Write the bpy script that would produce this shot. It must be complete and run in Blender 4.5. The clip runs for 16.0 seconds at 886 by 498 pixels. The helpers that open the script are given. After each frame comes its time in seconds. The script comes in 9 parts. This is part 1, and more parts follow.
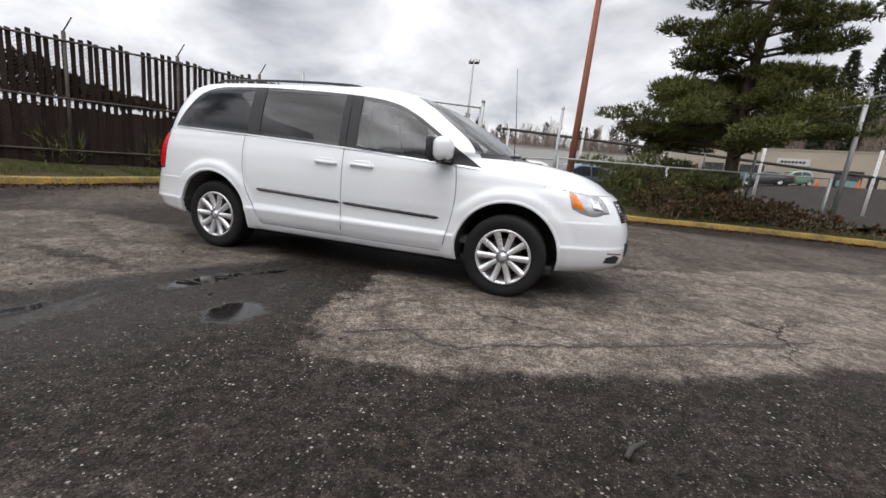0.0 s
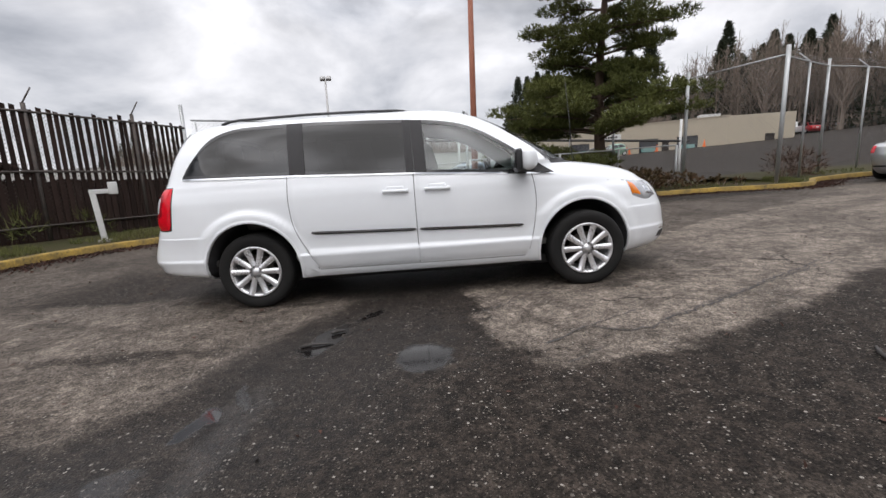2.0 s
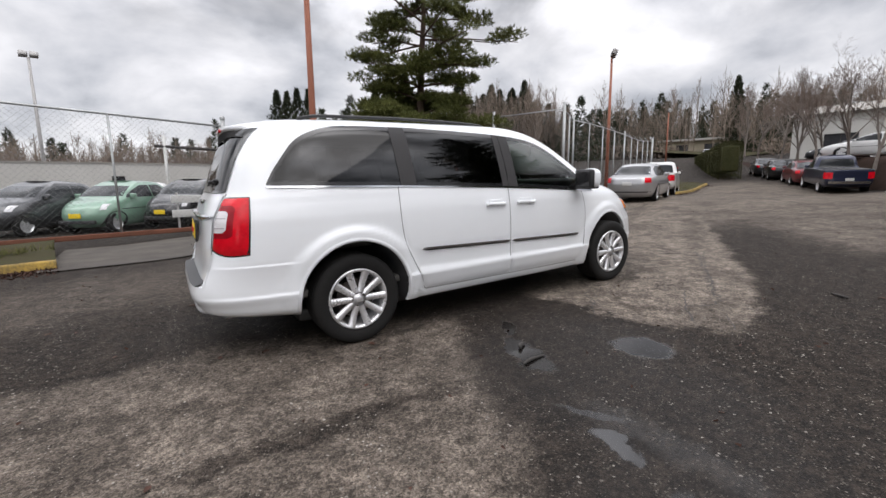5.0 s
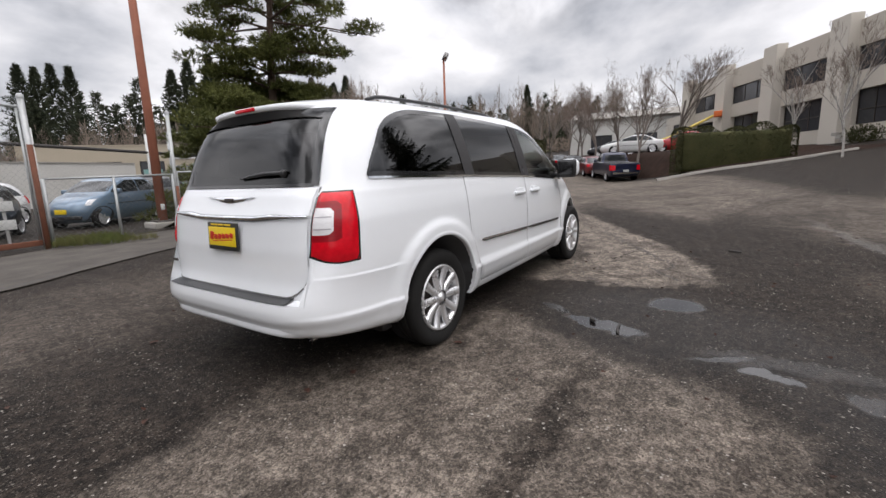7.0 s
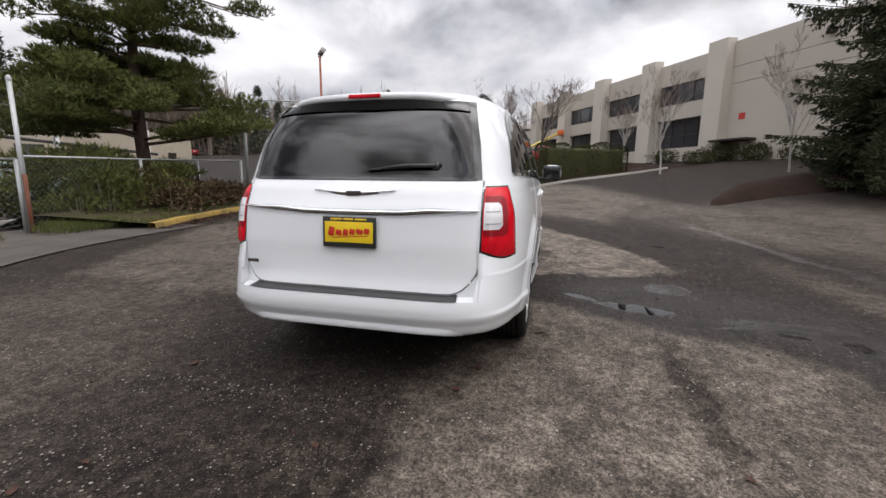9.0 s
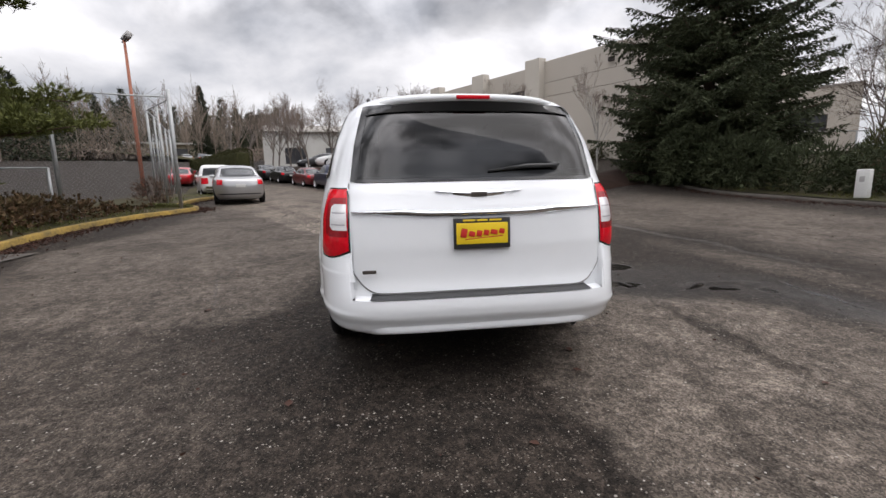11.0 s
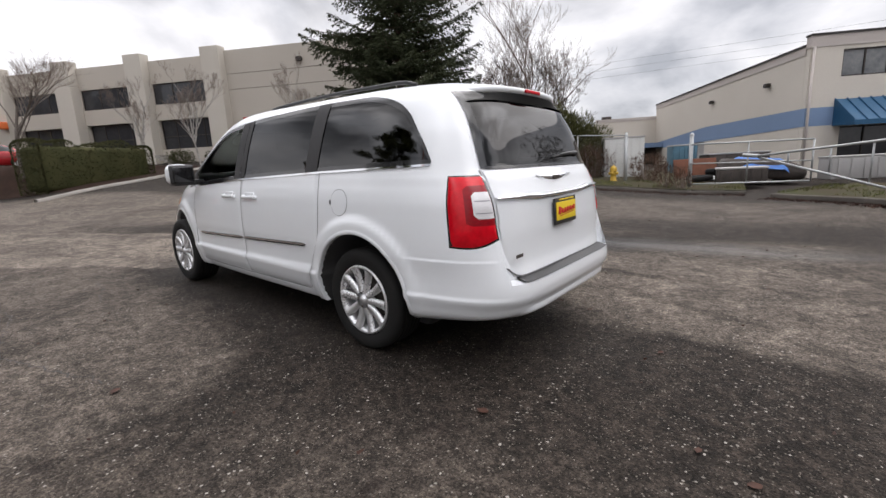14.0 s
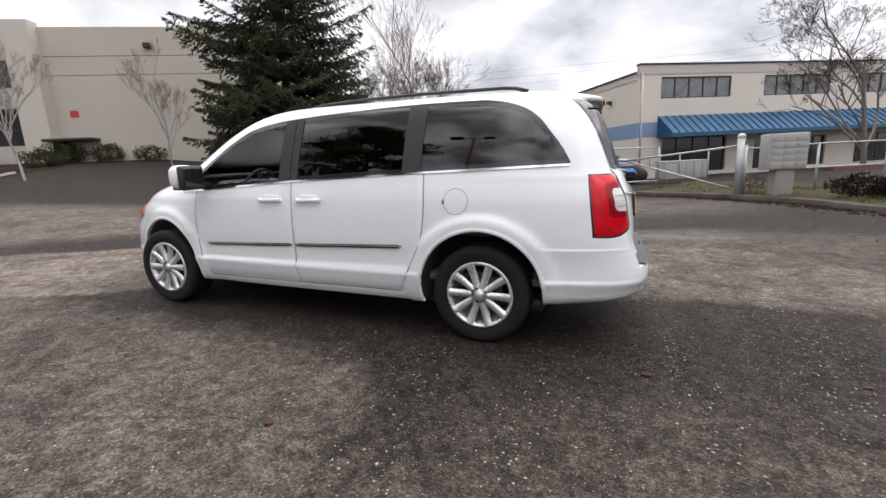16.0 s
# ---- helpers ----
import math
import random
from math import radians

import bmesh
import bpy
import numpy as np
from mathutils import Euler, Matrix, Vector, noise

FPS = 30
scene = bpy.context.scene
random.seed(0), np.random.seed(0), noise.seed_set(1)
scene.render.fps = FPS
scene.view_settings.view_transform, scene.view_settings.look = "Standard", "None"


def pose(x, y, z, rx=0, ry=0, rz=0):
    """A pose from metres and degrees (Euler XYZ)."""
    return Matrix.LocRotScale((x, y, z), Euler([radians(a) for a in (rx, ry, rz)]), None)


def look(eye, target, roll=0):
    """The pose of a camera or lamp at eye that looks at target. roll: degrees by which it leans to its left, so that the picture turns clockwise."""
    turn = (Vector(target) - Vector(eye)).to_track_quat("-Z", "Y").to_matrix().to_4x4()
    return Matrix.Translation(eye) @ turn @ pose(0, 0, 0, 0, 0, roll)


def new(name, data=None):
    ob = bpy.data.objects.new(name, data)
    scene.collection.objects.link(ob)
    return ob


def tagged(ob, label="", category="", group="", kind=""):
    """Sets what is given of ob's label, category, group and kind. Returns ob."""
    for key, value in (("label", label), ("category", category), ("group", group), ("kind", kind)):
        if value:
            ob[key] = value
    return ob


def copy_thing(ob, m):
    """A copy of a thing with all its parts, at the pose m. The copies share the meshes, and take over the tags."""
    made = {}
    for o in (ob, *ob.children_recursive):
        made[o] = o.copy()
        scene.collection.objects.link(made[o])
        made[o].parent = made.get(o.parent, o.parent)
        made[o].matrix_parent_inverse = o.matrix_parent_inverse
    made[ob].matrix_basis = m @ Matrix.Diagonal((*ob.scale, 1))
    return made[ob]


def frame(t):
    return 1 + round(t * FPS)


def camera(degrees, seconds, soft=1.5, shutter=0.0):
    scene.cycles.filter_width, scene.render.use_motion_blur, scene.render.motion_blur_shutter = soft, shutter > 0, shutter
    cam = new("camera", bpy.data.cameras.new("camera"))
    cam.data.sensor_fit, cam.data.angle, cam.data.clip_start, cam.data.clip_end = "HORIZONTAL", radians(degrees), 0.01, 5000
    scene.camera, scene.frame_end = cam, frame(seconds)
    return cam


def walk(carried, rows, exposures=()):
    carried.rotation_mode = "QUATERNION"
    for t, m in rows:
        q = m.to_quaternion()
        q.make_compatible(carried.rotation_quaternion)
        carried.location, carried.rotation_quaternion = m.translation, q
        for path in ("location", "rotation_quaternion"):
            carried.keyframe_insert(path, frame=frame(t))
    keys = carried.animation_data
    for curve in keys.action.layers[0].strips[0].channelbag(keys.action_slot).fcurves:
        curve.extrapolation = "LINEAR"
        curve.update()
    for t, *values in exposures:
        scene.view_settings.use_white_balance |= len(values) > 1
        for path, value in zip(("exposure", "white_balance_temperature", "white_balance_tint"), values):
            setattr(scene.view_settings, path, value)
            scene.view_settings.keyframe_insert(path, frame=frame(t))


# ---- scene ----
cam = camera(92.5, 16.0)
PATH = [
    (0, (2.086, -4.426, 1.162), (1.503, -2.56, 0.738), 6.4),
    (0.5, (1.616, -4.555, 1.149), (1.125, -2.662, 0.731), 2.4),
    (1, (1.162, -4.707, 1.139), (0.887, -2.769, 0.727), -0.5),
    (1.5, (0.681, -4.756, 1.133), (0.533, -2.805, 0.719), -2.9),
    (2, (0.168, -4.804, 1.138), (0.18, -2.836, 0.784), -2.5),
    (2.5, (-0.328, -4.797, 1.13), (-0.159, -2.834, 0.782), -2.4),
    (3, (-0.84, -4.748, 1.144), (-0.525, -2.797, 0.834), -1.2),
    (5.5, (-3.098, -3.68, 1.176), (-1.845, -2.156, 0.846), -1.2),
    (6, (-3.422, -3.353, 1.163), (-2.018, -1.972, 0.814), -1.5),
    (6.5, (-3.698, -2.961, 1.167), (-2.181, -1.697, 0.851), -1.0),
    (7, (-3.982, -2.604, 1.156), (-2.342, -1.509, 0.823), -1.8),
    (7.5, (-4.191, -2.249, 1.137), (-2.502, -1.232, 0.8), -1.4),
    (8, (-4.389, -1.867, 1.135), (-2.623, -0.981, 0.824), -0.0),
    (8.5, (-4.591, -1.494, 1.139), (-2.741, -0.81, 0.809), 0.4),
    (11, (-4.873, 0.543, 1.128), (-2.916, 0.274, 0.812), -1.2),
    (11.5, (-4.759, 0.932, 1.127), (-2.861, 0.426, 0.753), -1.7),
    (12, (-4.655, 1.353, 1.142), (-2.838, 0.567, 0.861), -2.3),
    (12.5, (-4.489, 1.717, 1.141), (-2.796, 0.692, 0.856), -1.8),
    (13, (-4.264, 2.06, 1.153), (-2.703, 0.85, 0.836), -1.4),
    (13.5, (-4.05, 2.426, 1.161), (-2.66, 1.031, 0.817), -3.1),
    (14, (-3.736, 2.691, 1.151), (-2.471, 1.189, 0.775), -3.1),
    (14.5, (-3.417, 2.946, 1.161), (-2.282, 1.343, 0.785), -2.1),
    (15, (-3.097, 3.199, 1.186), (-2.083, 1.521, 0.793), -2.9),
    (15.5, (-2.721, 3.405, 1.199), (-1.806, 1.675, 0.787), -2.7),
    (16, (-2.373, 3.662, 1.212), (-1.649, 1.839, 0.821), -3.1),
]
walk(cam, [(t, look(e, g, r)) for t, e, g, r in PATH], [(0, 0.06, 6400, 12.6), (6.0, 0.06, 6450, 13.0), (8.5, 0.06, 6500, 13.5), (12.5, 0.15, 6500, 13.5), (14.5, 0.25, 6500, 13.5), (16, 0.42, 6500, 13.5)])


# ---- sky and light ----
def make_world():
    world = bpy.data.worlds.new("overcast_sky")
    scene.world = world
    world.use_nodes = True
    nt = world.node_tree
    nt.nodes.clear()
    N, L = nt.nodes.new, nt.links.new
    out = N("ShaderNodeOutputWorld")
    sky = N("ShaderNodeTexSky")
    sky.sky_type, sky.sun_disc = "NISHITA", False
    sky.sun_elevation, sky.sun_rotation = radians(55), radians(198)
    clear = N("ShaderNodeBackground")
    clear.inputs["Strength"].default_value = 0.10
    L(sky.outputs["Color"], clear.inputs["Color"])
    tc = N("ShaderNodeTexCoord")
    sep = N("ShaderNodeSeparateXYZ")
    L(tc.outputs["Generated"], sep.inputs[0])
    up = N("ShaderNodeMath"); up.operation = "MAXIMUM"; up.inputs[1].default_value = 0.0
    L(sep.outputs["Z"], up.inputs[0])
    add = N("ShaderNodeMath"); add.operation = "ADD"; add.inputs[1].default_value = 0.42
    L(up.outputs[0], add.inputs[0])
    dx = N("ShaderNodeMath"); dx.operation = "DIVIDE"
    dy = N("ShaderNodeMath"); dy.operation = "DIVIDE"
    L(sep.outputs["X"], dx.inputs[0]); L(add.outputs[0], dx.inputs[1])
    L(sep.outputs["Y"], dy.inputs[0]); L(add.outputs[0], dy.inputs[1])
    com = N("ShaderNodeCombineXYZ")
    L(dx.outputs[0], com.inputs[0]); L(dy.outputs[0], com.inputs[1])
    n1 = N("ShaderNodeTexNoise")
    n1.inputs["Scale"].default_value, n1.inputs["Detail"].default_value, n1.inputs["Roughness"].default_value = 1.9, 7, 0.52
    n1.inputs["Distortion"].default_value = 0.2
    L(com.outputs[0], n1.inputs["Vector"])
    ramp = N("ShaderNodeValToRGB")
    e = ramp.color_ramp.elements
    e[0].position, e[0].color = 0.36, (0.46, 0.48, 0.515, 1)
    e[1].position, e[1].color = 0.62, (1.15, 1.15, 1.16, 1)
    for p, c in ((0.45, (0.71, 0.725, 0.755, 1)), (0.53, (0.91, 0.915, 0.93, 1))):
        k = e.new(p); k.color = c
    L(n1.outputs["Fac"], ramp.inputs["Fac"])
    # a clouded sky is brighter overhead than at the horizon
    zen = N("ShaderNodeMapRange")
    zen.inputs[1].default_value, zen.inputs[2].default_value, zen.inputs[3].default_value, zen.inputs[4].default_value = 0.36, 1.0, 0.90, 2.8
    L(up.outputs[0], zen.inputs[0])
    # broken layers of cloud show more contrast the higher one looks
    n2 = N("ShaderNodeTexNoise")
    n2.inputs["Scale"].default_value, n2.inputs["Detail"].default_value, n2.inputs["Roughness"].default_value = 3.1, 6, 0.5
    n2.inputs["Distortion"].default_value = 0.35
    L(com.outputs[0], n2.inputs["Vector"])
    layer = N("ShaderNodeMapRange"); layer.interpolation_type = "SMOOTHSTEP"
    layer.inputs[1].default_value, layer.inputs[2].default_value, layer.inputs[3].default_value, layer.inputs[4].default_value = 0.38, 0.62, 0.35, 1.55
    L(n2.outputs["Fac"], layer.inputs[0])
    high = N("ShaderNodeMapRange")
    high.inputs[1].default_value, high.inputs[2].default_value = 0.26, 0.46
    L(up.outputs[0], high.inputs[0])
    part_ = N("ShaderNodeMix")
    part_.inputs[2].default_value = 1.0
    L(high.outputs[0], part_.inputs[0]); L(layer.outputs[0], part_.inputs[3])
    both = N("ShaderNodeMath"); both.operation = "MULTIPLY"
    L(zen.outputs[0], both.inputs[0]); L(part_.outputs[0], both.inputs[1])
    cloud = N("ShaderNodeBackground")
    L(ramp.outputs["Color"], cloud.inputs["Color"])
    L(both.outputs[0], cloud.inputs["Strength"])
    mix = N("ShaderNodeMixShader")
    mix.inputs[0].default_value = 0.93
    L(clear.outputs[0], mix.inputs[1]); L(cloud.outputs[0], mix.inputs[2])
    L(mix.outputs[0], out.inputs["Surface"])


make_world()
sun = new("sun", bpy.data.lights.new("sun", "SUN"))
sun.data.energy, sun.data.angle, sun.data.color = 1.2, radians(70), (1.0, 0.97, 0.93)
sun.matrix_world = look((-4.0, -12.0, 18), (0, 0, 0))


# ---- materials ----
def nodes_of(name):
    m = bpy.data.materials.new(name)
    m.use_nodes = True
    nt = m.node_tree
    return m, nt, nt.nodes["Principled BSDF"], nt.nodes.new, nt.links.new


def surf(name, c1, c2=None, rough=0.6, metal=0.0, scale=3.0, fine=60.0, bump=0.0, coat=0.0, rvar=0.1, per_object=0.0, spec=0.5, stretch=(1, 1, 1), island=False):
    """A surface whose colour wanders between c1 and c2 at two scales, with fine relief."""
    m, nt, b, N, L = nodes_of(name)
    c2 = c2 or tuple(v * 0.82 for v in c1)
    tc = N("ShaderNodeTexCoord")
    mp = N("ShaderNodeMapping")
    mp.inputs["Scale"].default_value = stretch
    L(tc.outputs["Object"], mp.inputs["Vector"])
    big = N("ShaderNodeTexNoise"); big.inputs["Scale"].default_value = scale; big.inputs["Detail"].default_value = 4
    small = N("ShaderNodeTexNoise"); small.inputs["Scale"].default_value = fine; small.inputs["Detail"].default_value = 3
    L(mp.outputs[0], big.inputs["Vector"]); L(mp.outputs[0], small.inputs["Vector"])
    av = N("ShaderNodeMath"); av.operation = "MULTIPLY_ADD"; av.inputs[1].default_value = 0.45
    L(small.outputs["Fac"], av.inputs[0])
    half = N("ShaderNodeMath"); half.operation = "MULTIPLY"; half.inputs[1].default_value = 0.55
    L(big.outputs["Fac"], half.inputs[0]); L(half.outputs[0], av.inputs[2])
    rg = N("ShaderNodeMapRange"); rg.inputs[1].default_value, rg.inputs[2].default_value = 0.32, 0.68
    L(av.outputs[0], rg.inputs[0])
    mix = N("ShaderNodeMix"); mix.data_type = "RGBA"
    mix.inputs[6].default_value, mix.inputs[7].default_value = (*c1, 1), (*c2, 1)
    L(rg.outputs[0], mix.inputs[0])
    col = mix.outputs[2]
    if per_object or island:
        src = N("ShaderNodeNewGeometry").outputs["Random Per Island"] if island else N("ShaderNodeObjectInfo").outputs["Random"]
        vr = N("ShaderNodeMapRange"); vr.inputs[3].default_value, vr.inputs[4].default_value = 1 - (per_object or 0.2), 1 + (per_object or 0.2)
        L(src, vr.inputs[0])
        hs = N("ShaderNodeHueSaturation")
        L(vr.outputs[0], hs.inputs["Value"]); L(col, hs.inputs["Color"])
        col = hs.outputs["Color"]
    L(col, b.inputs["Base Color"])
    rr = N("ShaderNodeMapRange"); rr.inputs[3].default_value, rr.inputs[4].default_value = max(0.0, rough - rvar), min(1.0, rough + rvar)
    L(av.outputs[0], rr.inputs[0]); L(rr.outputs[0], b.inputs["Roughness"])
    b.inputs["Metallic"].default_value = metal
    b.inputs["Coat Weight"].default_value = coat
    b.inputs["Coat Roughness"].default_value = 0.04
    b.inputs["Specular IOR Level"].default_value = spec
    if bump:
        bp = N("ShaderNodeBump"); bp.inputs["Strength"].default_value = 0.6; bp.inputs["Distance"].default_value = bump
        L(av.outputs[0], bp.inputs["Height"]); L(bp.outputs[0], b.inputs["Normal"])
    return m


def glass(name, tint, rough=0.0, ior=1.5):
    """A thin pane: tinted see-through with a mirror gloss that grows at grazing angles."""
    m = bpy.data.materials.new(name)
    m.use_nodes = True
    nt = m.node_tree
    nt.nodes.clear()
    N, L = nt.nodes.new, nt.links.new
    out, mix, fr = N("ShaderNodeOutputMaterial"), N("ShaderNodeMixShader"), N("ShaderNodeFresnel")
    tr, gl = N("ShaderNodeBsdfTransparent"), N("ShaderNodeBsdfGlossy")
    tr.inputs["Color"].default_value = (*tint, 1)
    gl.inputs["Roughness"].default_value = rough
    fr.inputs["IOR"].default_value = ior
    L(fr.outputs[0], mix.inputs[0]); L(tr.outputs[0], mix.inputs[1]); L(gl.outputs[0], mix.inputs[2])
    L(mix.outputs[0], out.inputs["Surface"])
    return m


M = {}
M["paint_white"] = surf("white_car_paint", (0.845, 0.865, 0.885), (0.825, 0.845, 0.865), 0.35, 0, 0.7, 9, 0, 0.9, 0.05)
M["black_trim"] = surf("black_plastic_trim", (0.022, 0.022, 0.024), (0.03, 0.03, 0.03), 0.45, 0, 2, 80, 0.0004, 0, 0.08)
M["gloss_black"] = surf("gloss_black_trim", (0.012, 0.012, 0.014), (0.02, 0.02, 0.02), 0.15, 0, 2, 60, 0, 0.5, 0.05)
M["pillar"] = surf("pillar_applique", (0.040, 0.038, 0.039), (0.033, 0.032, 0.033), 0.55, 0, 2, 60, 0, 0.0, 0.05, spec=0.3)
M["rubber"] = surf("tyre_rubber", (0.011, 0.011, 0.011), (0.019, 0.018, 0.017), 0.85, 0, 6, 120, 0.001, 0, 0.08, spec=0.25)
M["alloy"] = surf("silver_alloy", (0.80, 0.80, 0.81), (0.72, 0.72, 0.73), 0.28, 0.6, 4, 70, 0, 0.3, 0.06)
M["chrome"] = surf("chrome", (0.82, 0.83, 0.85), (0.74, 0.75, 0.77), 0.08, 1.0, 4, 60, 0, 0, 0.04)
M["dark_metal"] = surf("dark_steel", (0.06, 0.055, 0.05), (0.11, 0.09, 0.08), 0.6, 0.6, 6, 60, 0.001)
M["red_lens"] = surf("red_lens", (0.74, 0.006, 0.018), (0.52, 0.003, 0.011), 0.16, 0, 9, 40, 0.0005, 0.25, 0.04, spec=0.30)
M["red_reflector"] = surf("deep_red_reflector", (0.20, 0.003, 0.008), (0.34, 0.004, 0.010), 0.25, 0, 30, 120, 0.001, 0.25, 0.04, spec=0.30, stretch=(1, 1, 3))
M["lens_rib"] = surf("grey_lens_rib", (0.42, 0.41, 0.42), (0.30, 0.30, 0.31), 0.25, 0.1, 8, 60)
M["clear_lens"] = surf("clear_lens", (0.80, 0.80, 0.81), (0.62, 0.62, 0.64), 0.12, 0.0, 14, 90, 0, 0.8, 0.05)
M["amber_lens"] = surf("amber_lens", (0.85, 0.24, 0.015), (0.7, 0.17, 0.01), 0.15, 0, 10, 60, 0, 0.8, 0.04)
M["yellow_plate"] = surf("yellow_card", (0.86, 0.62, 0.02), (0.80, 0.56, 0.02), 0.4, 0, 6, 60)
M["red_ink"] = surf("red_ink", (0.62, 0.03, 0.02), None, 0.5)
M["seam"] = surf("shut_line", (0.24, 0.24, 0.245), (0.18, 0.18, 0.18), 0.6)
M["interior"] = surf("grey_interior_cloth", (0.22, 0.21, 0.195), (0.17, 0.165, 0.155), 0.85, 0, 5, 90, 0.001)
M["glass_clear"] = glass("clear_window_glass", (0.72, 0.83, 0.80), 0.0, 2.0)
M["glass_dark"] = glass("privacy_glass", (0.030, 0.030, 0.034), 0.0, 1.68)
M["lamp_bowl"] = surf("lamp_housing", (0.62, 0.63, 0.65), (0.34, 0.35, 0.37), 0.12, 0.4, 9, 30, 0, 0.9, 0.05)
M["reverse_lens"] = surf("frosted_reverse_lens", (0.86, 0.85, 0.86), (0.66, 0.64, 0.65), 0.15, 0.15, 5, 60, 0.0008, 0.6, 0.05, stretch=(1, 1, 6))
M["glass_wind"] = glass("windshield_glass", (0.70, 0.78, 0.75), 0.0, 1.8)


# ---- mesh helpers ----
def link_mesh(name, verts, faces, material, parent=None, smooth=True, label=""):
    me = bpy.data.meshes.new(name)
    me.from_pydata([tuple(v) for v in verts], [], [tuple(f) for f in faces])
    me.materials.append(M[material] if isinstance(material, str) else material)
    if isinstance(material, str) and material.startswith("glass"):
        f = me.polygons[len(me.polygons) // 2]
        if f.normal.dot(Vector((f.center.x + 0.3, f.center.y * 2, 0))) < 0:
            me.flip_normals()
    if smooth:
        me.shade_smooth()
    ob = new(name, me)
    ob.parent = parent
    return tagged(ob, label)


def part(name, bm, material, parent, label="", smooth=True):
    me = bpy.data.meshes.new(name)
    bmesh.ops.recalc_face_normals(bm, faces=bm.faces)
    bm.to_mesh(me)
    bm.free()
    me.materials.append(M[material] if isinstance(material, str) else material)
    if smooth:
        me.shade_smooth()
    ob = new(name, me)
    ob.parent = parent
    return tagged(ob, label)


def bm_box(bm, c, s, bevel=0.0, m=None):
    """A box of size s at c, its edges rounded by bevel, turned by m."""
    r = bmesh.ops.create_cube(bm, size=1.0)
    vs = r["verts"]
    bmesh.ops.scale(bm, vec=s, verts=vs)
    if bevel:
        es = list({e for v in vs for e in v.link_edges})
        vs = list({v for f in bmesh.ops.bevel(bm, geom=es, offset=bevel, segments=2, affect="EDGES", profile=0.6)["faces"] for v in f.verts} | {v for v in vs if v.is_valid})
    if m is not None:
        bmesh.ops.transform(bm, matrix=m, verts=vs)
    bmesh.ops.translate(bm, vec=c, verts=vs)
    return vs


def bm_tube(bm, pts, radii, seg=8, caps=True):
    """A round tube along pts; radii is one number or one for each point."""
    pts = [Vector(p) for p in pts]
    if not hasattr(radii, "__len__"):
        radii = [radii] * len(pts)
    rings = []
    side = None
    for i, p in enumerate(pts):
        d = (pts[min(i + 1, len(pts) - 1)] - pts[max(i - 1, 0)]).normalized()
        if side is None or abs(side.dot(d)) > 0.95:
            side = d.orthogonal().normalized()
        u = (side - d * side.dot(d)).normalized()
        v = d.cross(u)
        side = u
        rings.append([bm.verts.new(p + (u * math.cos(a) + v * math.sin(a)) * radii[i]) for a in (2 * math.pi * k / seg for k in range(seg))])
    for a, b in zip(rings, rings[1:]):
        for k in range(seg):
            bm.faces.new((a[k], a[(k + 1) % seg], b[(k + 1) % seg], b[k]))
    if caps:
        bm.faces.new(rings[0][::-1])
        bm.faces.new(rings[-1])


def bm_lathe(bm, prof, seg=32, axis="y", m=None):
    """Turns a profile of (radius, along) about an axis."""
    rings = []
    for r, h in prof:
        ring = []
        for k in range(seg):
            a = 2 * math.pi * k / seg
            p = Vector((r * math.cos(a), h, r * math.sin(a))) if axis == "y" else Vector((r * math.cos(a), r * math.sin(a), h))
            ring.append(bm.verts.new(m @ p if m else p))
        rings.append(ring)
    for a, b in zip(rings, rings[1:]):
        for k in range(seg):
            bm.faces.new((a[k], a[(k + 1) % seg], b[(k + 1) % seg], b[k]))
    return rings


def pchip(tab, x):
    """Smooth interpolation without overshoot through a table of (x, y)."""
    xs, ys = np.array([t[0] for t in tab], float), np.array([t[1] for t in tab], float)
    h, d = np.diff(xs), np.diff(ys) / np.diff(xs)
    s = np.zeros(len(xs))
    s[0], s[-1] = d[0], d[-1]
    for i in range(1, len(xs) - 1):
        if d[i - 1] * d[i] > 0:
            w1, w2 = 2 * h[i] + h[i - 1], h[i] + 2 * h[i - 1]
            s[i] = (w1 + w2) / (w1 / d[i - 1] + w2 / d[i])
    x = np.clip(x, xs[0], xs[-1])
    i = np.clip(np.searchsorted(xs, x) - 1, 0, len(xs) - 2)
    t = (x - xs[i]) / h[i]
    return ys[i] * (1 + 2 * t) * (1 - t) ** 2 + s[i] * h[i] * t * (1 - t) ** 2 + ys[i + 1] * t * t * (3 - 2 * t) + s[i + 1] * h[i] * t * t * (t - 1)


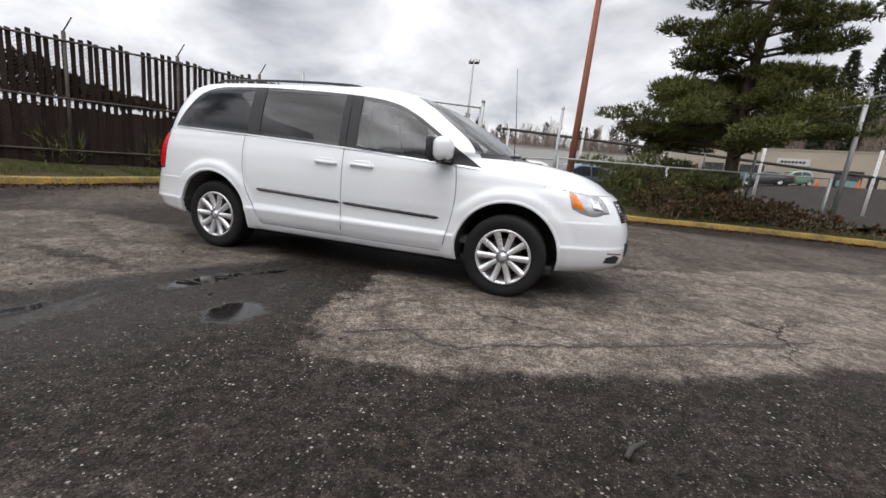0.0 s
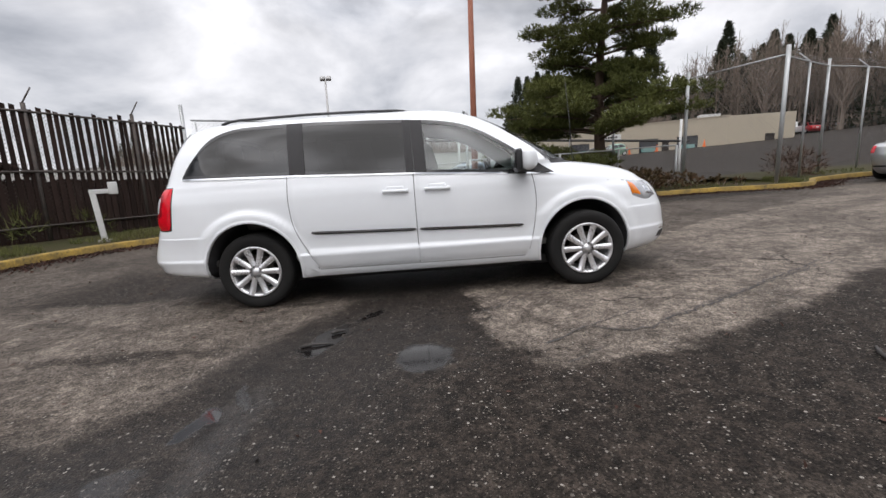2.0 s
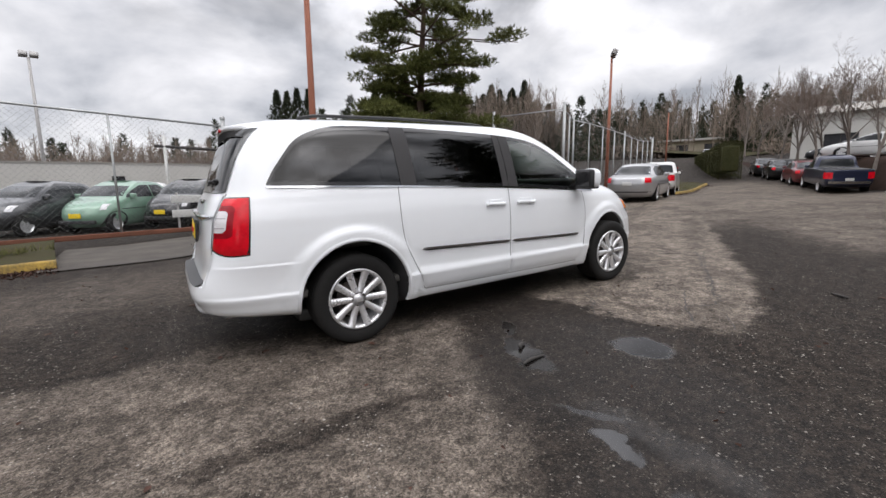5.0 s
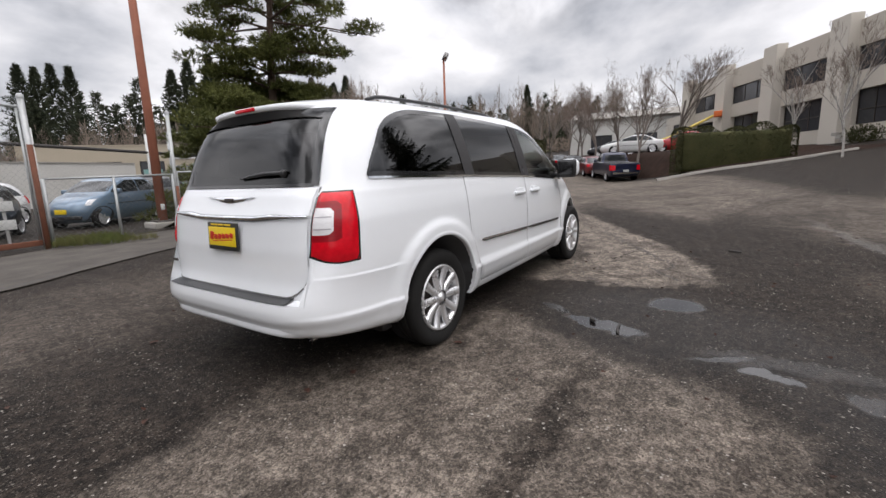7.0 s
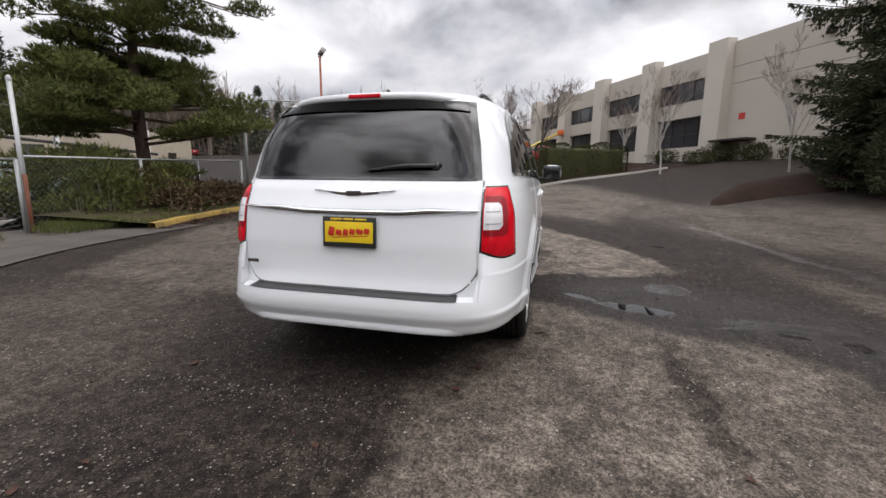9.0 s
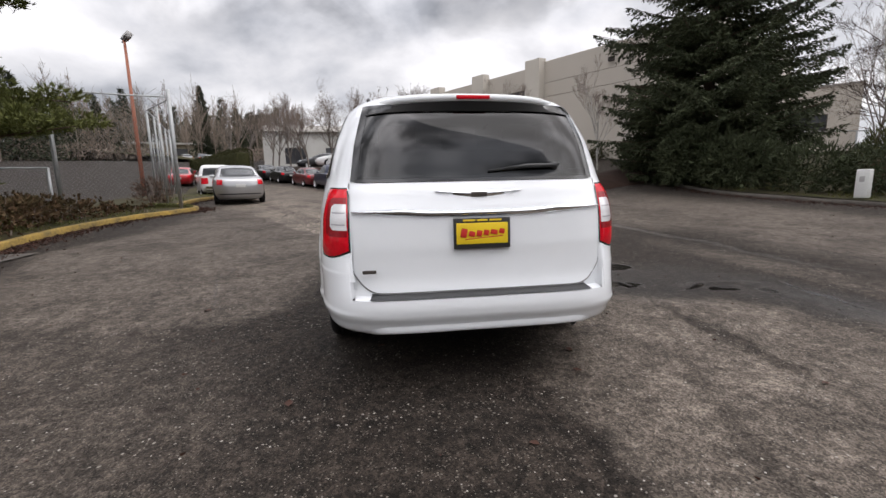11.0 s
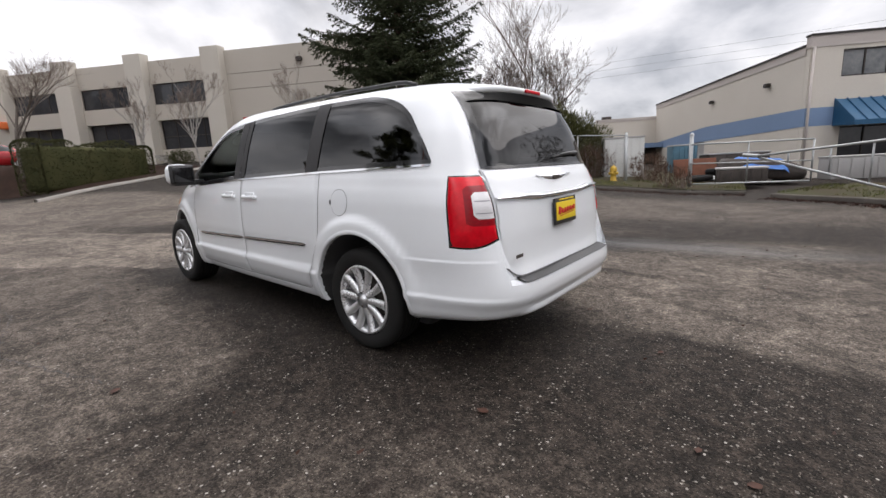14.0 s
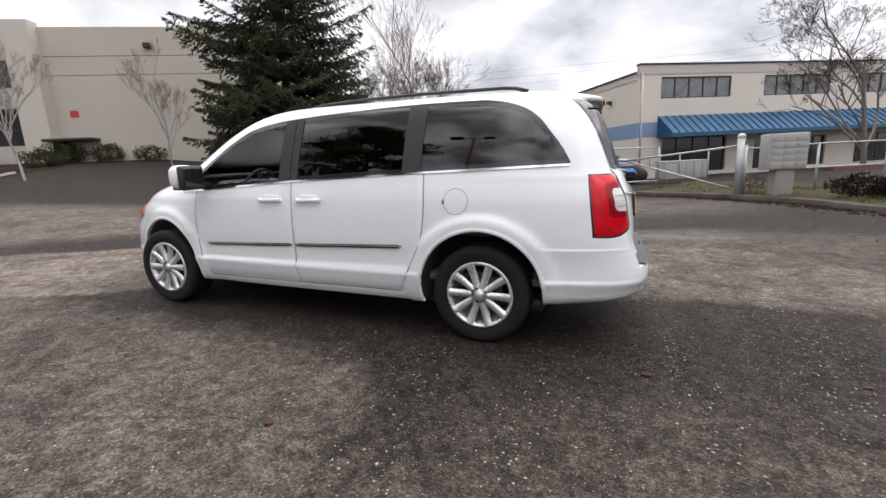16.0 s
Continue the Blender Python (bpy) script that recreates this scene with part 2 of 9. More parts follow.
class Shell:
    """A car body as level slices: at each height a rounded outline with a rear end, a front end and a half width."""

    def __init__(self, rows, cx=-0.3, wheels=(), flare=0.02, arch=0.43, ledges=()):
        self.z0, self.z1, self.n = rows[0][0], rows[-1][0], 900
        self.dz = (self.z1 - self.z0) / (self.n - 1)
        zz = np.linspace(self.z0, self.z1, self.n)
        self.tab = np.stack([pchip([(r[0], r[k]) for r in rows], zz) for k in range(1, 6)], -1).tolist()
        self.cx, self.wheels, self.flare, self.arch, self.ledges = cx, wheels, flare, arch, ledges

    def get(self, z):
        k = (min(max(z, self.z0), self.z1) - self.z0) / self.dz
        i = min(int(k), self.n - 2)
        f = k - i
        a, b = self.tab[i], self.tab[i + 1]
        return [p + (q - p) * f for p, q in zip(a, b)]

    def bulge(self, x, z):
        f = 0.0
        for wx, wz in self.wheels:
            d = math.hypot(x - wx, z - wz)
            f = max(f, min(1.0, max(0.0, (self.arch + 0.14 - d) / 0.055)))
        out = self.flare * f * f * (3 - 2 * f)
        # a ledge stands proud below its height, beyond its place along the body
        for x0, run, z1, depth in self.ledges:
            q = min(1.0, max(0.0, (x - x0) / run)) * min(1.0, max(0.0, (z1 - z) / 0.012)) * (1 - f)
            out += depth * q
        return out

    def point(self, th, z, off=0.0):
        xr, xf, w, nr, nf = self.get(z)
        c, s = math.cos(th), math.sin(th)
        a, n = (xf - self.cx, nf) if c > 0 else (self.cx - xr, nr)
        x = self.cx + math.copysign(a * abs(c) ** (2 / n), c)
        y = math.copysign(w * abs(s) ** (2 / n), s)
        return Vector((x, y + math.copysign(self.bulge(x, z) * abs(s), s), z))

    def side(self, x, z, sgn, off=0.0):
        xr, xf, w, nr, nf = self.get(z)
        a, n = (xf - self.cx, nf) if x > self.cx else (self.cx - xr, nr)
        q = min(0.999, abs(x - self.cx) / a)
        return Vector((x, sgn * (w * (1 - q ** n) ** (1 / n) + self.bulge(x, z) + off), z))

    def end(self, y, z, front=False, off=0.0):
        xr, xf, w, nr, nf = self.get(z)
        a, n = (xf - self.cx, nf) if front else (self.cx - xr, nr)
        q = min(0.999, abs(y) / w)
        d = a * (1 - q ** n) ** (1 / n) + off
        return Vector((self.cx + (d if front else -d), y, z))

    def theta(self, z, x=None, y=None, front=False):
        """The outline's angle on the left side at a given x or y."""
        xr, xf, w, nr, nf = self.get(z)
        a, n = (xf - self.cx, nf) if front else (self.cx - xr, nr)
        if x is not None:
            c = min(1.0, abs(x - self.cx) / a) ** (n / 2)
            th = math.acos(c)
        else:
            th = math.asin(min(1.0, y / w) ** (n / 2))
        return th if front else math.pi - th

    def angles(self, z, step):
        """Angles that cut the outline at height z into even steps."""
        fine = [self.point(2 * math.pi * k / 20000, z) for k in range(20001)]
        run, out = step, []
        for k in range(1, 20001):
            run += (fine[k] - fine[k - 1]).length
            if run >= step:
                out.append(2 * math.pi * (k - 0.5) / 20000)
                run -= step
        return out

    def mesh(self, zs, seg=192, step=0.0):
        verts, faces = [], []
        ths = self.angles(0.6, step) if step else [2 * math.pi * (k + 0.5) / seg for k in range(seg)]
        seg = len(ths)
        for z in zs:
            for th in ths:
                verts.append(self.point(th, z))
        for i in range(len(zs) - 1):
            for k in range(seg):
                j = (k + 1) % seg
                faces.append((i * seg + k, i * seg + j, (i + 1) * seg + j, (i + 1) * seg + k))
        faces.append(tuple(range(seg))[::-1])
        faces.append(tuple(range((len(zs) - 1) * seg, len(zs) * seg)))
        return verts, faces


def grid_faces(nu, nv):
    return [(i * nv + j, (i + 1) * nv + j, (i + 1) * nv + j + 1, i * nv + j + 1) for i in range(nu - 1) for j in range(nv - 1)]


def patch(name, us, lo, hi, nv, place, material, parent, label="", thick=0.0):
    """A curved panel: columns at us, each from lo(u) to hi(u), laid on a surface by place(u, v)."""
    verts = []
    for u in us:
        a, b = lo(u), hi(u)
        for j in range(nv):
            verts.append(place(u, a + (b - a) * j / (nv - 1)))
    return link_mesh(name, verts, grid_faces(len(us), nv), material, parent, True, label)


def ribbon(name, pts, width, place, material, parent, closed=False, label="", step=0.06):
    """A narrow band along a line, laid on a surface by place(u, v); it grows to the line's left."""
    line = []
    n = len(pts)
    for i in range(n if closed else n - 1):
        a, b = Vector(pts[i]), Vector(pts[(i + 1) % n])
        k = max(1, int((b - a).length / step))
        line += [a.lerp(b, j / k) for j in range(k)]
    if not closed:
        line.append(Vector(pts[-1]))
    m = len(line)
    verts, faces = [], []
    for i, p in enumerate(line):
        q0 = line[(i - 1) % m] if closed or i else p
        q1 = line[(i + 1) % m] if closed or i < m - 1 else p
        d0, d1 = (p - q0), (q1 - p)
        d0 = d0.normalized() if d0.length else d1.normalized()
        d1 = d1.normalized() if d1.length else d0
        t = (d0 + d1)
        t = t.normalized() if t.length > 1e-6 else d1
        nrm = Vector((-t.y, t.x)) / max(0.5, t.dot(d1))
        verts += [place(p.x, p.y), place(p.x + nrm.x * width, p.y + nrm.y * width)]
    for i in range(m if closed else m - 1):
        j = (i + 1) % m
        faces.append((2 * i, 2 * j, 2 * j + 1, 2 * i + 1))
    return link_mesh(name, verts, faces, material, parent, True, label)


def smooth_line(pts, n=4):
    """Points of a Catmull-Rom line through pts."""
    out = []
    for i in range(len(pts) - 1):
        p0, p1, p2, p3 = (Vector(pts[max(0, min(len(pts) - 1, i + k))]) for k in (-1, 0, 1, 2))
        for j in range(n):
            t = j / n
            out.append(0.5 * (2 * p1 + (p2 - p0) * t + (2 * p0 - 5 * p1 + 4 * p2 - p3) * t * t + (3 * p1 - p0 - 3 * p2 + p3) * t ** 3))
    out.append(Vector(pts[-1]))
    return out


def frange(a, b, n):
    return [a + (b - a) * i / (n - 1) for i in range(n)]


# ---- ground ----
def ground_z(x, y):
    x, y = np.asarray(x, float), np.asarray(y, float)
    z = 0.0275 * np.clip(x, -9, 140)
    r = np.clip(x - 4, 0, 14)
    z = z + 0.0016 * r * r + 0.0448 * np.clip(x - 18, 0, 90)
    l = np.clip(-3 - x, 0, 5)
    z = z + 0.0065 * l * l
    z = z + 0.004 * np.clip(x + 1, 0, 23) * np.clip(-y, 0, 14)
    # the road lies low beside the raised car park before it climbs

    def ease(v, a, b):
        q = np.clip((v - a) / (b - a), 0, 1)
        return q * q * (3 - 2 * q)
    z = z + 1.1 * ease(y, 14, 48) * ease(x, 8, 22) * (1 - ease(x, 60, 90))
    return z - 0.74 * ease(x, 12, 26) * ease(y, -2.5, 3.0) * (1 - ease(x, 42, 80)) * (1 - ease(y, 14, 30))


def gz(x, y):
    return float(ground_z(x, y))


def asphalt_material():
    m, nt, b, N, L = nodes_of("worn_asphalt")

    def math_(op, a, c=None, d=None):
        n = N("ShaderNodeMath"); n.operation = op
        for i, v in enumerate((a, c, d)):
            if v is None:
                continue
            if isinstance(v, (int, float)):
                n.inputs[i].default_value = v
            else:
                L(v, n.inputs[i])
        return n.outputs[0]

    def noise_(vec, scale, detail=4, rough=0.55):
        n = N("ShaderNodeTexNoise")
        n.inputs["Scale"].default_value, n.inputs["Detail"].default_value, n.inputs["Roughness"].default_value = scale, detail, rough
        L(vec, n.inputs["Vector"])
        return n.outputs

    def ramp_(v, a, c, lo=0.0, hi=1.0):
        n = N("ShaderNodeMapRange"); n.interpolation_type = "SMOOTHSTEP"
        n.inputs[1].default_value, n.inputs[2].default_value, n.inputs[3].default_value, n.inputs[4].default_value = a, c, lo, hi
        L(v, n.inputs[0])
        return n.outputs[0]

    def mix_(f, a, c):
        n = N("ShaderNodeMix"); n.data_type = "RGBA"
        for s, v in ((6, a), (7, c)):
            if isinstance(v, tuple):
                n.inputs[s].default_value = (*v, 1)
            else:
                L(v, n.inputs[s])
        if isinstance(f, float):
            n.inputs[0].default_value = f
        else:
            L(f, n.inputs[0])
        return n.outputs[2]

    pos = N("ShaderNodeTexCoord").outputs["Object"]

    def shifted(vec, scale, amount, detail, rough):
        n = noise_(pos, scale, detail, rough)
        off = N("ShaderNodeVectorMath"); off.operation = "MULTIPLY_ADD"
        off.inputs[1].default_value, off.inputs[2].default_value = (amount, amount, 0), (-amount / 2, -amount / 2, 0)
        L(n["Color"], off.inputs[0])
        add = N("ShaderNodeVectorMath"); add.operation = "ADD"
        L(vec, add.inputs[0]); L(off.outputs[0], add.inputs[1])
        return add.outputs[0]
    near = shifted(pos, 4.0, 0.30, 6, 0.65)                        # edges of puddles
    frayed = shifted(shifted(pos, 1.3, 0.62, 5, 0.6), 6.5, 0.32, 6, 0.74)   # edges of dry areas

    def blob(vec, cx, cy, rx, ry, rot, soft):
        mp = N("ShaderNodeMapping"); mp.vector_type = "TEXTURE"
        mp.inputs["Location"].default_value = (cx, cy, 0)
        mp.inputs["Rotation"].default_value = (0, 0, radians(rot))
        mp.inputs["Scale"].default_value = (rx, ry, 1000)
        L(vec, mp.inputs["Vector"])
        ln = N("ShaderNodeVectorMath"); ln.operation = "LENGTH"
        L(mp.outputs[0], ln.inputs[0])
        return ramp_(ln.outputs["Value"], 1.0 - soft, 1.0 + soft, 1.0, 0.0)

    def union(rows, vec=frayed):
        out = None
        for r in rows:
            v = blob(vec, *r[:6])
            if len(r) > 6:
                v = math_("MULTIPLY", v, r[6])
            out = v if out is None else math_("MAXIMUM", out, v)
        return out

    def patch_of(corners, soft):
        """Inside of a convex outline, given anticlockwise, with a frayed edge."""
        out = None
        for (x0, y0), (x1, y1) in zip(corners, corners[1:] + corners[:1]):
            ln = math.hypot(x1 - x0, y1 - y0)
            nx, ny = -(y1 - y0) / ln, (x1 - x0) / ln
            dp = N("ShaderNodeVectorMath"); dp.operation = "DOT_PRODUCT"
            dp.inputs[1].default_value = (nx, ny, 0)
            L(frayed, dp.inputs[0])
            v = math_("SUBTRACT", dp.outputs["Value"], nx * x0 + ny * y0)
            out = v if out is None else math_("MINIMUM", out, v)
        return ramp_(out, -soft, soft)
    # dry, pale areas of the lot
    front_patch = patch_of([(0.36, -0.7), (0.55, -2.3), (0.8, -2.58), (1.3, -2.55), (2.2, -2.2), (4.4, -0.98), (11.3, 2.95), (15.8, 5.6), (13.0, 6.4), (5.0, 2.6), (1.6, 0.2)], 0.07)
    rear_patch = patch_of([(-0.5, -0.7), (-2.4, -0.42), (-4.6, -0.4), (-5.2, -1.6), (-4.2, -2.8), (-2.6, -3.1), (-1.75, -2.95), (-1.35, -2.5), (-0.95, -1.6)], 0.12)
    left_patch = patch_of([(-0.5, 1.42), (6.0, 1.0), (12.0, 4.0), (3.0, 6.2), (-1.0, 4.4), (-1.25, 2.6), (-1.1, 1.8)], 0.22)
    drive_patch = patch_of([(5.4, -2.3), (9.5, -4.4), (16.0, -2.6), (23.0, 2.0), (18.0, 5.0), (9.0, 1.2)], 0.7)
    pale = union([(6.5, 4.4, 4.5, 1.4, 5, 0.4, 0.5), (-3.4, -3.6, 1.4, 0.8, 30, 0.4, 0.45), (-3.2, 2.6, 2.6, 1.2, 20, 0.5, 0.28), (-5.5, -2.6, 2.0, 1.6, 0, 0.5, 0.3), (1.5, -7.6, 7.5, 2.2, 8, 0.4, 0.5),
                  (15, 3.6, 9.0, 3.6, 8, 0.3, 0.85), (-5.4, 1.6, 1.0, 2.4, 10, 0.4, 0.4), (6, -4.6, 4.0, 1.6, 20, 0.4, 0.5), (24, 6.5, 9.0, 3.2, 28, 0.4, 0.8), (-0.2, -4.2, 1.6, 0.35, 12, 0.6, 0.3)])
    pale = math_("MAXIMUM", math_("MAXIMUM", front_patch, math_("MULTIPLY", rear_patch, 0.62)), math_("MAXIMUM", math_("MAXIMUM", pale, math_("MULTIPLY", drive_patch, 0.72)), math_("MULTIPLY", left_patch, 0.50)))
    # tyre marks, wet runs across the dry parts, and shade painted under the minivan
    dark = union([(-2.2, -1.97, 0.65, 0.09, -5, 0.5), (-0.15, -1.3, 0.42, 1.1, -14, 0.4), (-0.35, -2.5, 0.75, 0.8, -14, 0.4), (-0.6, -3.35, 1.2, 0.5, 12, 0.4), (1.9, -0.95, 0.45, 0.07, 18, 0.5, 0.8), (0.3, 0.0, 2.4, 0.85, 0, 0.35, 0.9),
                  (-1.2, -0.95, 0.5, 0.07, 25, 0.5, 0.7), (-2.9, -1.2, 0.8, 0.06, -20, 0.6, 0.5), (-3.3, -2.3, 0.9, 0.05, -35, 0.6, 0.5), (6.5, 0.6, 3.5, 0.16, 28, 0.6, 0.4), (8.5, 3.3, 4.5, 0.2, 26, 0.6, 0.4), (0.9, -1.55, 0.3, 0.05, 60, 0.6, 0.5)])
    wet = union([(-0.68, -1.86, 0.10, 0.34, -18, 0.35), (0.03, -2.31, 0.18, 0.20, 10, 0.42), (-1.06, -2.91, 0.06, 0.15, -12, 0.35, 0.8), (-1.2, -3.28, 0.12, 0.10, 25, 0.3, 0.55), (-0.42, -1.42, 0.05, 0.16, -40, 0.35, 0.8), (-0.95, -2.65, 0.05, 0.22, 25, 0.4, 0.6),
                 (-1.4, -3.62, 0.5, 0.05, -10, 0.4, 0.6)], near)
    film = union([(-2.6, -3.62, 1.7, 0.26, 8, 0.8, 0.8), (-0.9, -3.0, 0.14, 0.5, -10, 0.6), (2.4, -4.3, 2.6, 0.10, 10, 0.7, 0.6)])
    # last ellipse, below the minivan, is shade put into the asphalt's colour
    damp_shade = union([(-0.5, -2.2, 1.1, 0.75, 60, 0.5), (-1.1, -3.2, 1.2, 0.5, 20, 0.5), (-2.6, -3.7, 2.3, 0.45, 8, 0.5), (0.2, 0.1, 2.6, 1.0, 0, 0.4)])
    streak = noise_(pos, 0.75, 5, 0.6)["Fac"]
    patchy = noise_(pos, 2.6, 6, 0.68)["Fac"]
    pale2 = math_("MULTIPLY", pale, math_("MULTIPLY", ramp_(streak, 0.34, 0.56, 0.5, 1.0), ramp_(patchy, 0.36, 0.56, 0.62, 1.0)))
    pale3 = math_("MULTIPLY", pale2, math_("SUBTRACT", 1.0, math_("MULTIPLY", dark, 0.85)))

    grit = noise_(pos, 120, 3, 0.65)["Fac"]
    mid = noise_(pos, 17, 5, 0.68)["Fac"]
    base_d = mix_(ramp_(mid, 0.36, 0.64), (0.0125, 0.0096, 0.0076), (0.037, 0.0288, 0.0228))
    base_p = mix_(ramp_(mid, 0.34, 0.66), (0.140, 0.116, 0.095), (0.258, 0.218, 0.181))
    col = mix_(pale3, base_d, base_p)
    blot = N("ShaderNodeHueSaturation")
    L(ramp_(noise_(pos, 6.5, 6, 0.7)["Fac"], 0.34, 0.66, 0.66, 1.32), blot.inputs["Value"]); L(col, blot.inputs["Color"])
    col = blot.outputs["Color"]
    col = mix_(math_("MULTIPLY", ramp_(grit, 0.46, 0.60), 0.6), col, mix_(0.75, col, (0.008, 0.007, 0.006)))
    # every pebble has its own tone
    vp = N("ShaderNodeTexVoronoi"); vp.inputs["Scale"].default_value = 85
    L(pos, vp.inputs["Vector"])
    tone = N("ShaderNodeSeparateColor"); L(vp.outputs["Color"], tone.inputs[0])
    pebble = N("ShaderNodeHueSaturation")
    L(ramp_(tone.outputs[0], 0.05, 0.97, 0.60, 1.45), pebble.inputs["Value"]); L(col, pebble.inputs["Color"])
    col = pebble.outputs["Color"]
    # bright stones of the aggregate, in two sizes
    lean = shifted(pos, 60, 0.012, 2, 0.5)

    def stones(scale, few, size):
        vo = N("ShaderNodeTexVoronoi"); vo.inputs["Scale"].default_value = scale; vo.inputs["Randomness"].default_value = 1.0
        L(lean, vo.inputs["Vector"])
        pick = N("ShaderNodeSeparateColor"); L(vo.outputs["Color"], pick.inputs[0])
        near_ = math_("MULTIPLY", vo.outputs["Distance"], ramp_(pick.outputs[2], 0.0, 1.0, 0.75, 1.9))
        return math_("MULTIPLY", ramp_(near_, size * 0.72, size, 1.0, 0.0), ramp_(pick.outputs[0], few, few + 0.06)), pick.outputs[1]
    s1, c1 = stones(50, 0.72, 0.31)
    s2, c2 = stones(88, 0.62, 0.38)
    col = mix_(math_("MULTIPLY", s2, 0.75), col, mix_(c2, (0.045, 0.037, 0.030), (0.22, 0.195, 0.165)))
    col = mix_(math_("MULTIPLY", s1, 0.9), col, mix_(math_("POWER", c1, 1.6), (0.08, 0.068, 0.056), (0.40, 0.372, 0.335)))
    stone = math_("MAXIMUM", s1, math_("MULTIPLY", s2, 0.6))
    # cracks
    vc = N("ShaderNodeTexVoronoi"); vc.feature = "DISTANCE_TO_EDGE"; vc.inputs["Scale"].default_value = 0.42
    w2 = N("ShaderNodeVectorMath"); w2.operation = "MULTIPLY_ADD"; w2.inputs[1].default_value = (0.5, 0.5, 0)
    fine_w = noise_(pos, 3.5, 6, 0.7)
    L(fine_w["Color"], w2.inputs[0]); L(pos, w2.inputs[2]); L(w2.outputs[0], vc.inputs["Vector"])
    crack = math_("MULTIPLY", ramp_(vc.outputs["Distance"], 0.002, 0.009, 1.0, 0.0), ramp_(streak, 0.45, 0.6))
    crack = math_("MULTIPLY", crack, ramp_(pale, 0.3, 0.8, 0.25, 1.0))
    col = mix_(math_("MULTIPLY", crack, 0.85), col, (0.012, 0.010, 0.009))
    # oil and leaf stains
    stain = ramp_(noise_(pos, 3.3, 3, 0.5)["Fac"], 0.66, 0.74)
    col = mix_(math_("MULTIPLY", stain, 0.55), col, (0.012, 0.008, 0.007))
    wet = ramp_(wet, 0.15, 0.80)
    wet_shade = math_("MAXIMUM", math_("MULTIPLY", damp_shade, 0.3), wet)
    col = mix_(math_("MULTIPLY", wet_shade, 0.85), col, (0.011, 0.010, 0.010))
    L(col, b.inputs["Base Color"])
    gloss = math_("MAXIMUM", math_("MULTIPLY", damp_shade, 0.22), math_("MULTIPLY", film, 0.62))
    r0 = ramp_(grit, 0.3, 0.7, 0.62, 0.95)
    r1 = math_("MULTIPLY", r0, math_("SUBTRACT", 1.0, gloss))
    r2 = math_("MULTIPLY", r1, math_("SUBTRACT", 1.0, math_("MULTIPLY", wet, 0.86)))
    L(r2, b.inputs["Roughness"])
    L(math_("MAXIMUM", math_("MULTIPLY", wet, 0.62), math_("ADD", 0.14, math_("MULTIPLY", gloss, 0.35))), b.inputs["Specular IOR Level"])
    h = math_("ADD", math_("MULTIPLY", grit, 0.45), math_("ADD", math_("MULTIPLY", stone, 0.45), math_("MULTIPLY", ramp_(vp.outputs["Distance"], 0.0, 0.6, 1.0, 0.0), 0.6)))
    h = math_("SUBTRACT", h, math_("MULTIPLY", crack, 1.5))
    h = math_("MULTIPLY", h, math_("SUBTRACT", 1.0, wet))
    bp = N("ShaderNodeBump"); bp.inputs["Strength"].default_value = 0.55; bp.inputs["Distance"].default_value = 0.008
    L(h, bp.inputs["Height"]); L(bp.outputs[0], b.inputs["Normal"])
    return m


M["asphalt"] = asphalt_material()


def build_ground():
    def axis(fine_lo, fine_hi):
        a = list(np.arange(fine_lo, fine_hi + 0.01, 0.5))
        s, x = 0.7, fine_hi
        while x < 900:
            x += s; s *= 1.22; a.append(x)
        s, x = 0.7, fine_lo
        while x > -900:
            x -= s; s *= 1.22; a.insert(0, x)
        return np.array(a)
    xs, ys = axis(-16, 30), axis(-26, 26)
    X, Y = np.meshgrid(xs, ys, indexing="ij")
    Z = ground_z(X, Y)
    verts = np.stack([X, Y, Z], -1).reshape(-1, 3).tolist()
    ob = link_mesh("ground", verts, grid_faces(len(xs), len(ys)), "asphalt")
    tagged(ob, "worn grey asphalt lot with damp patches and cracks", "ground", "", "structure")


build_ground()

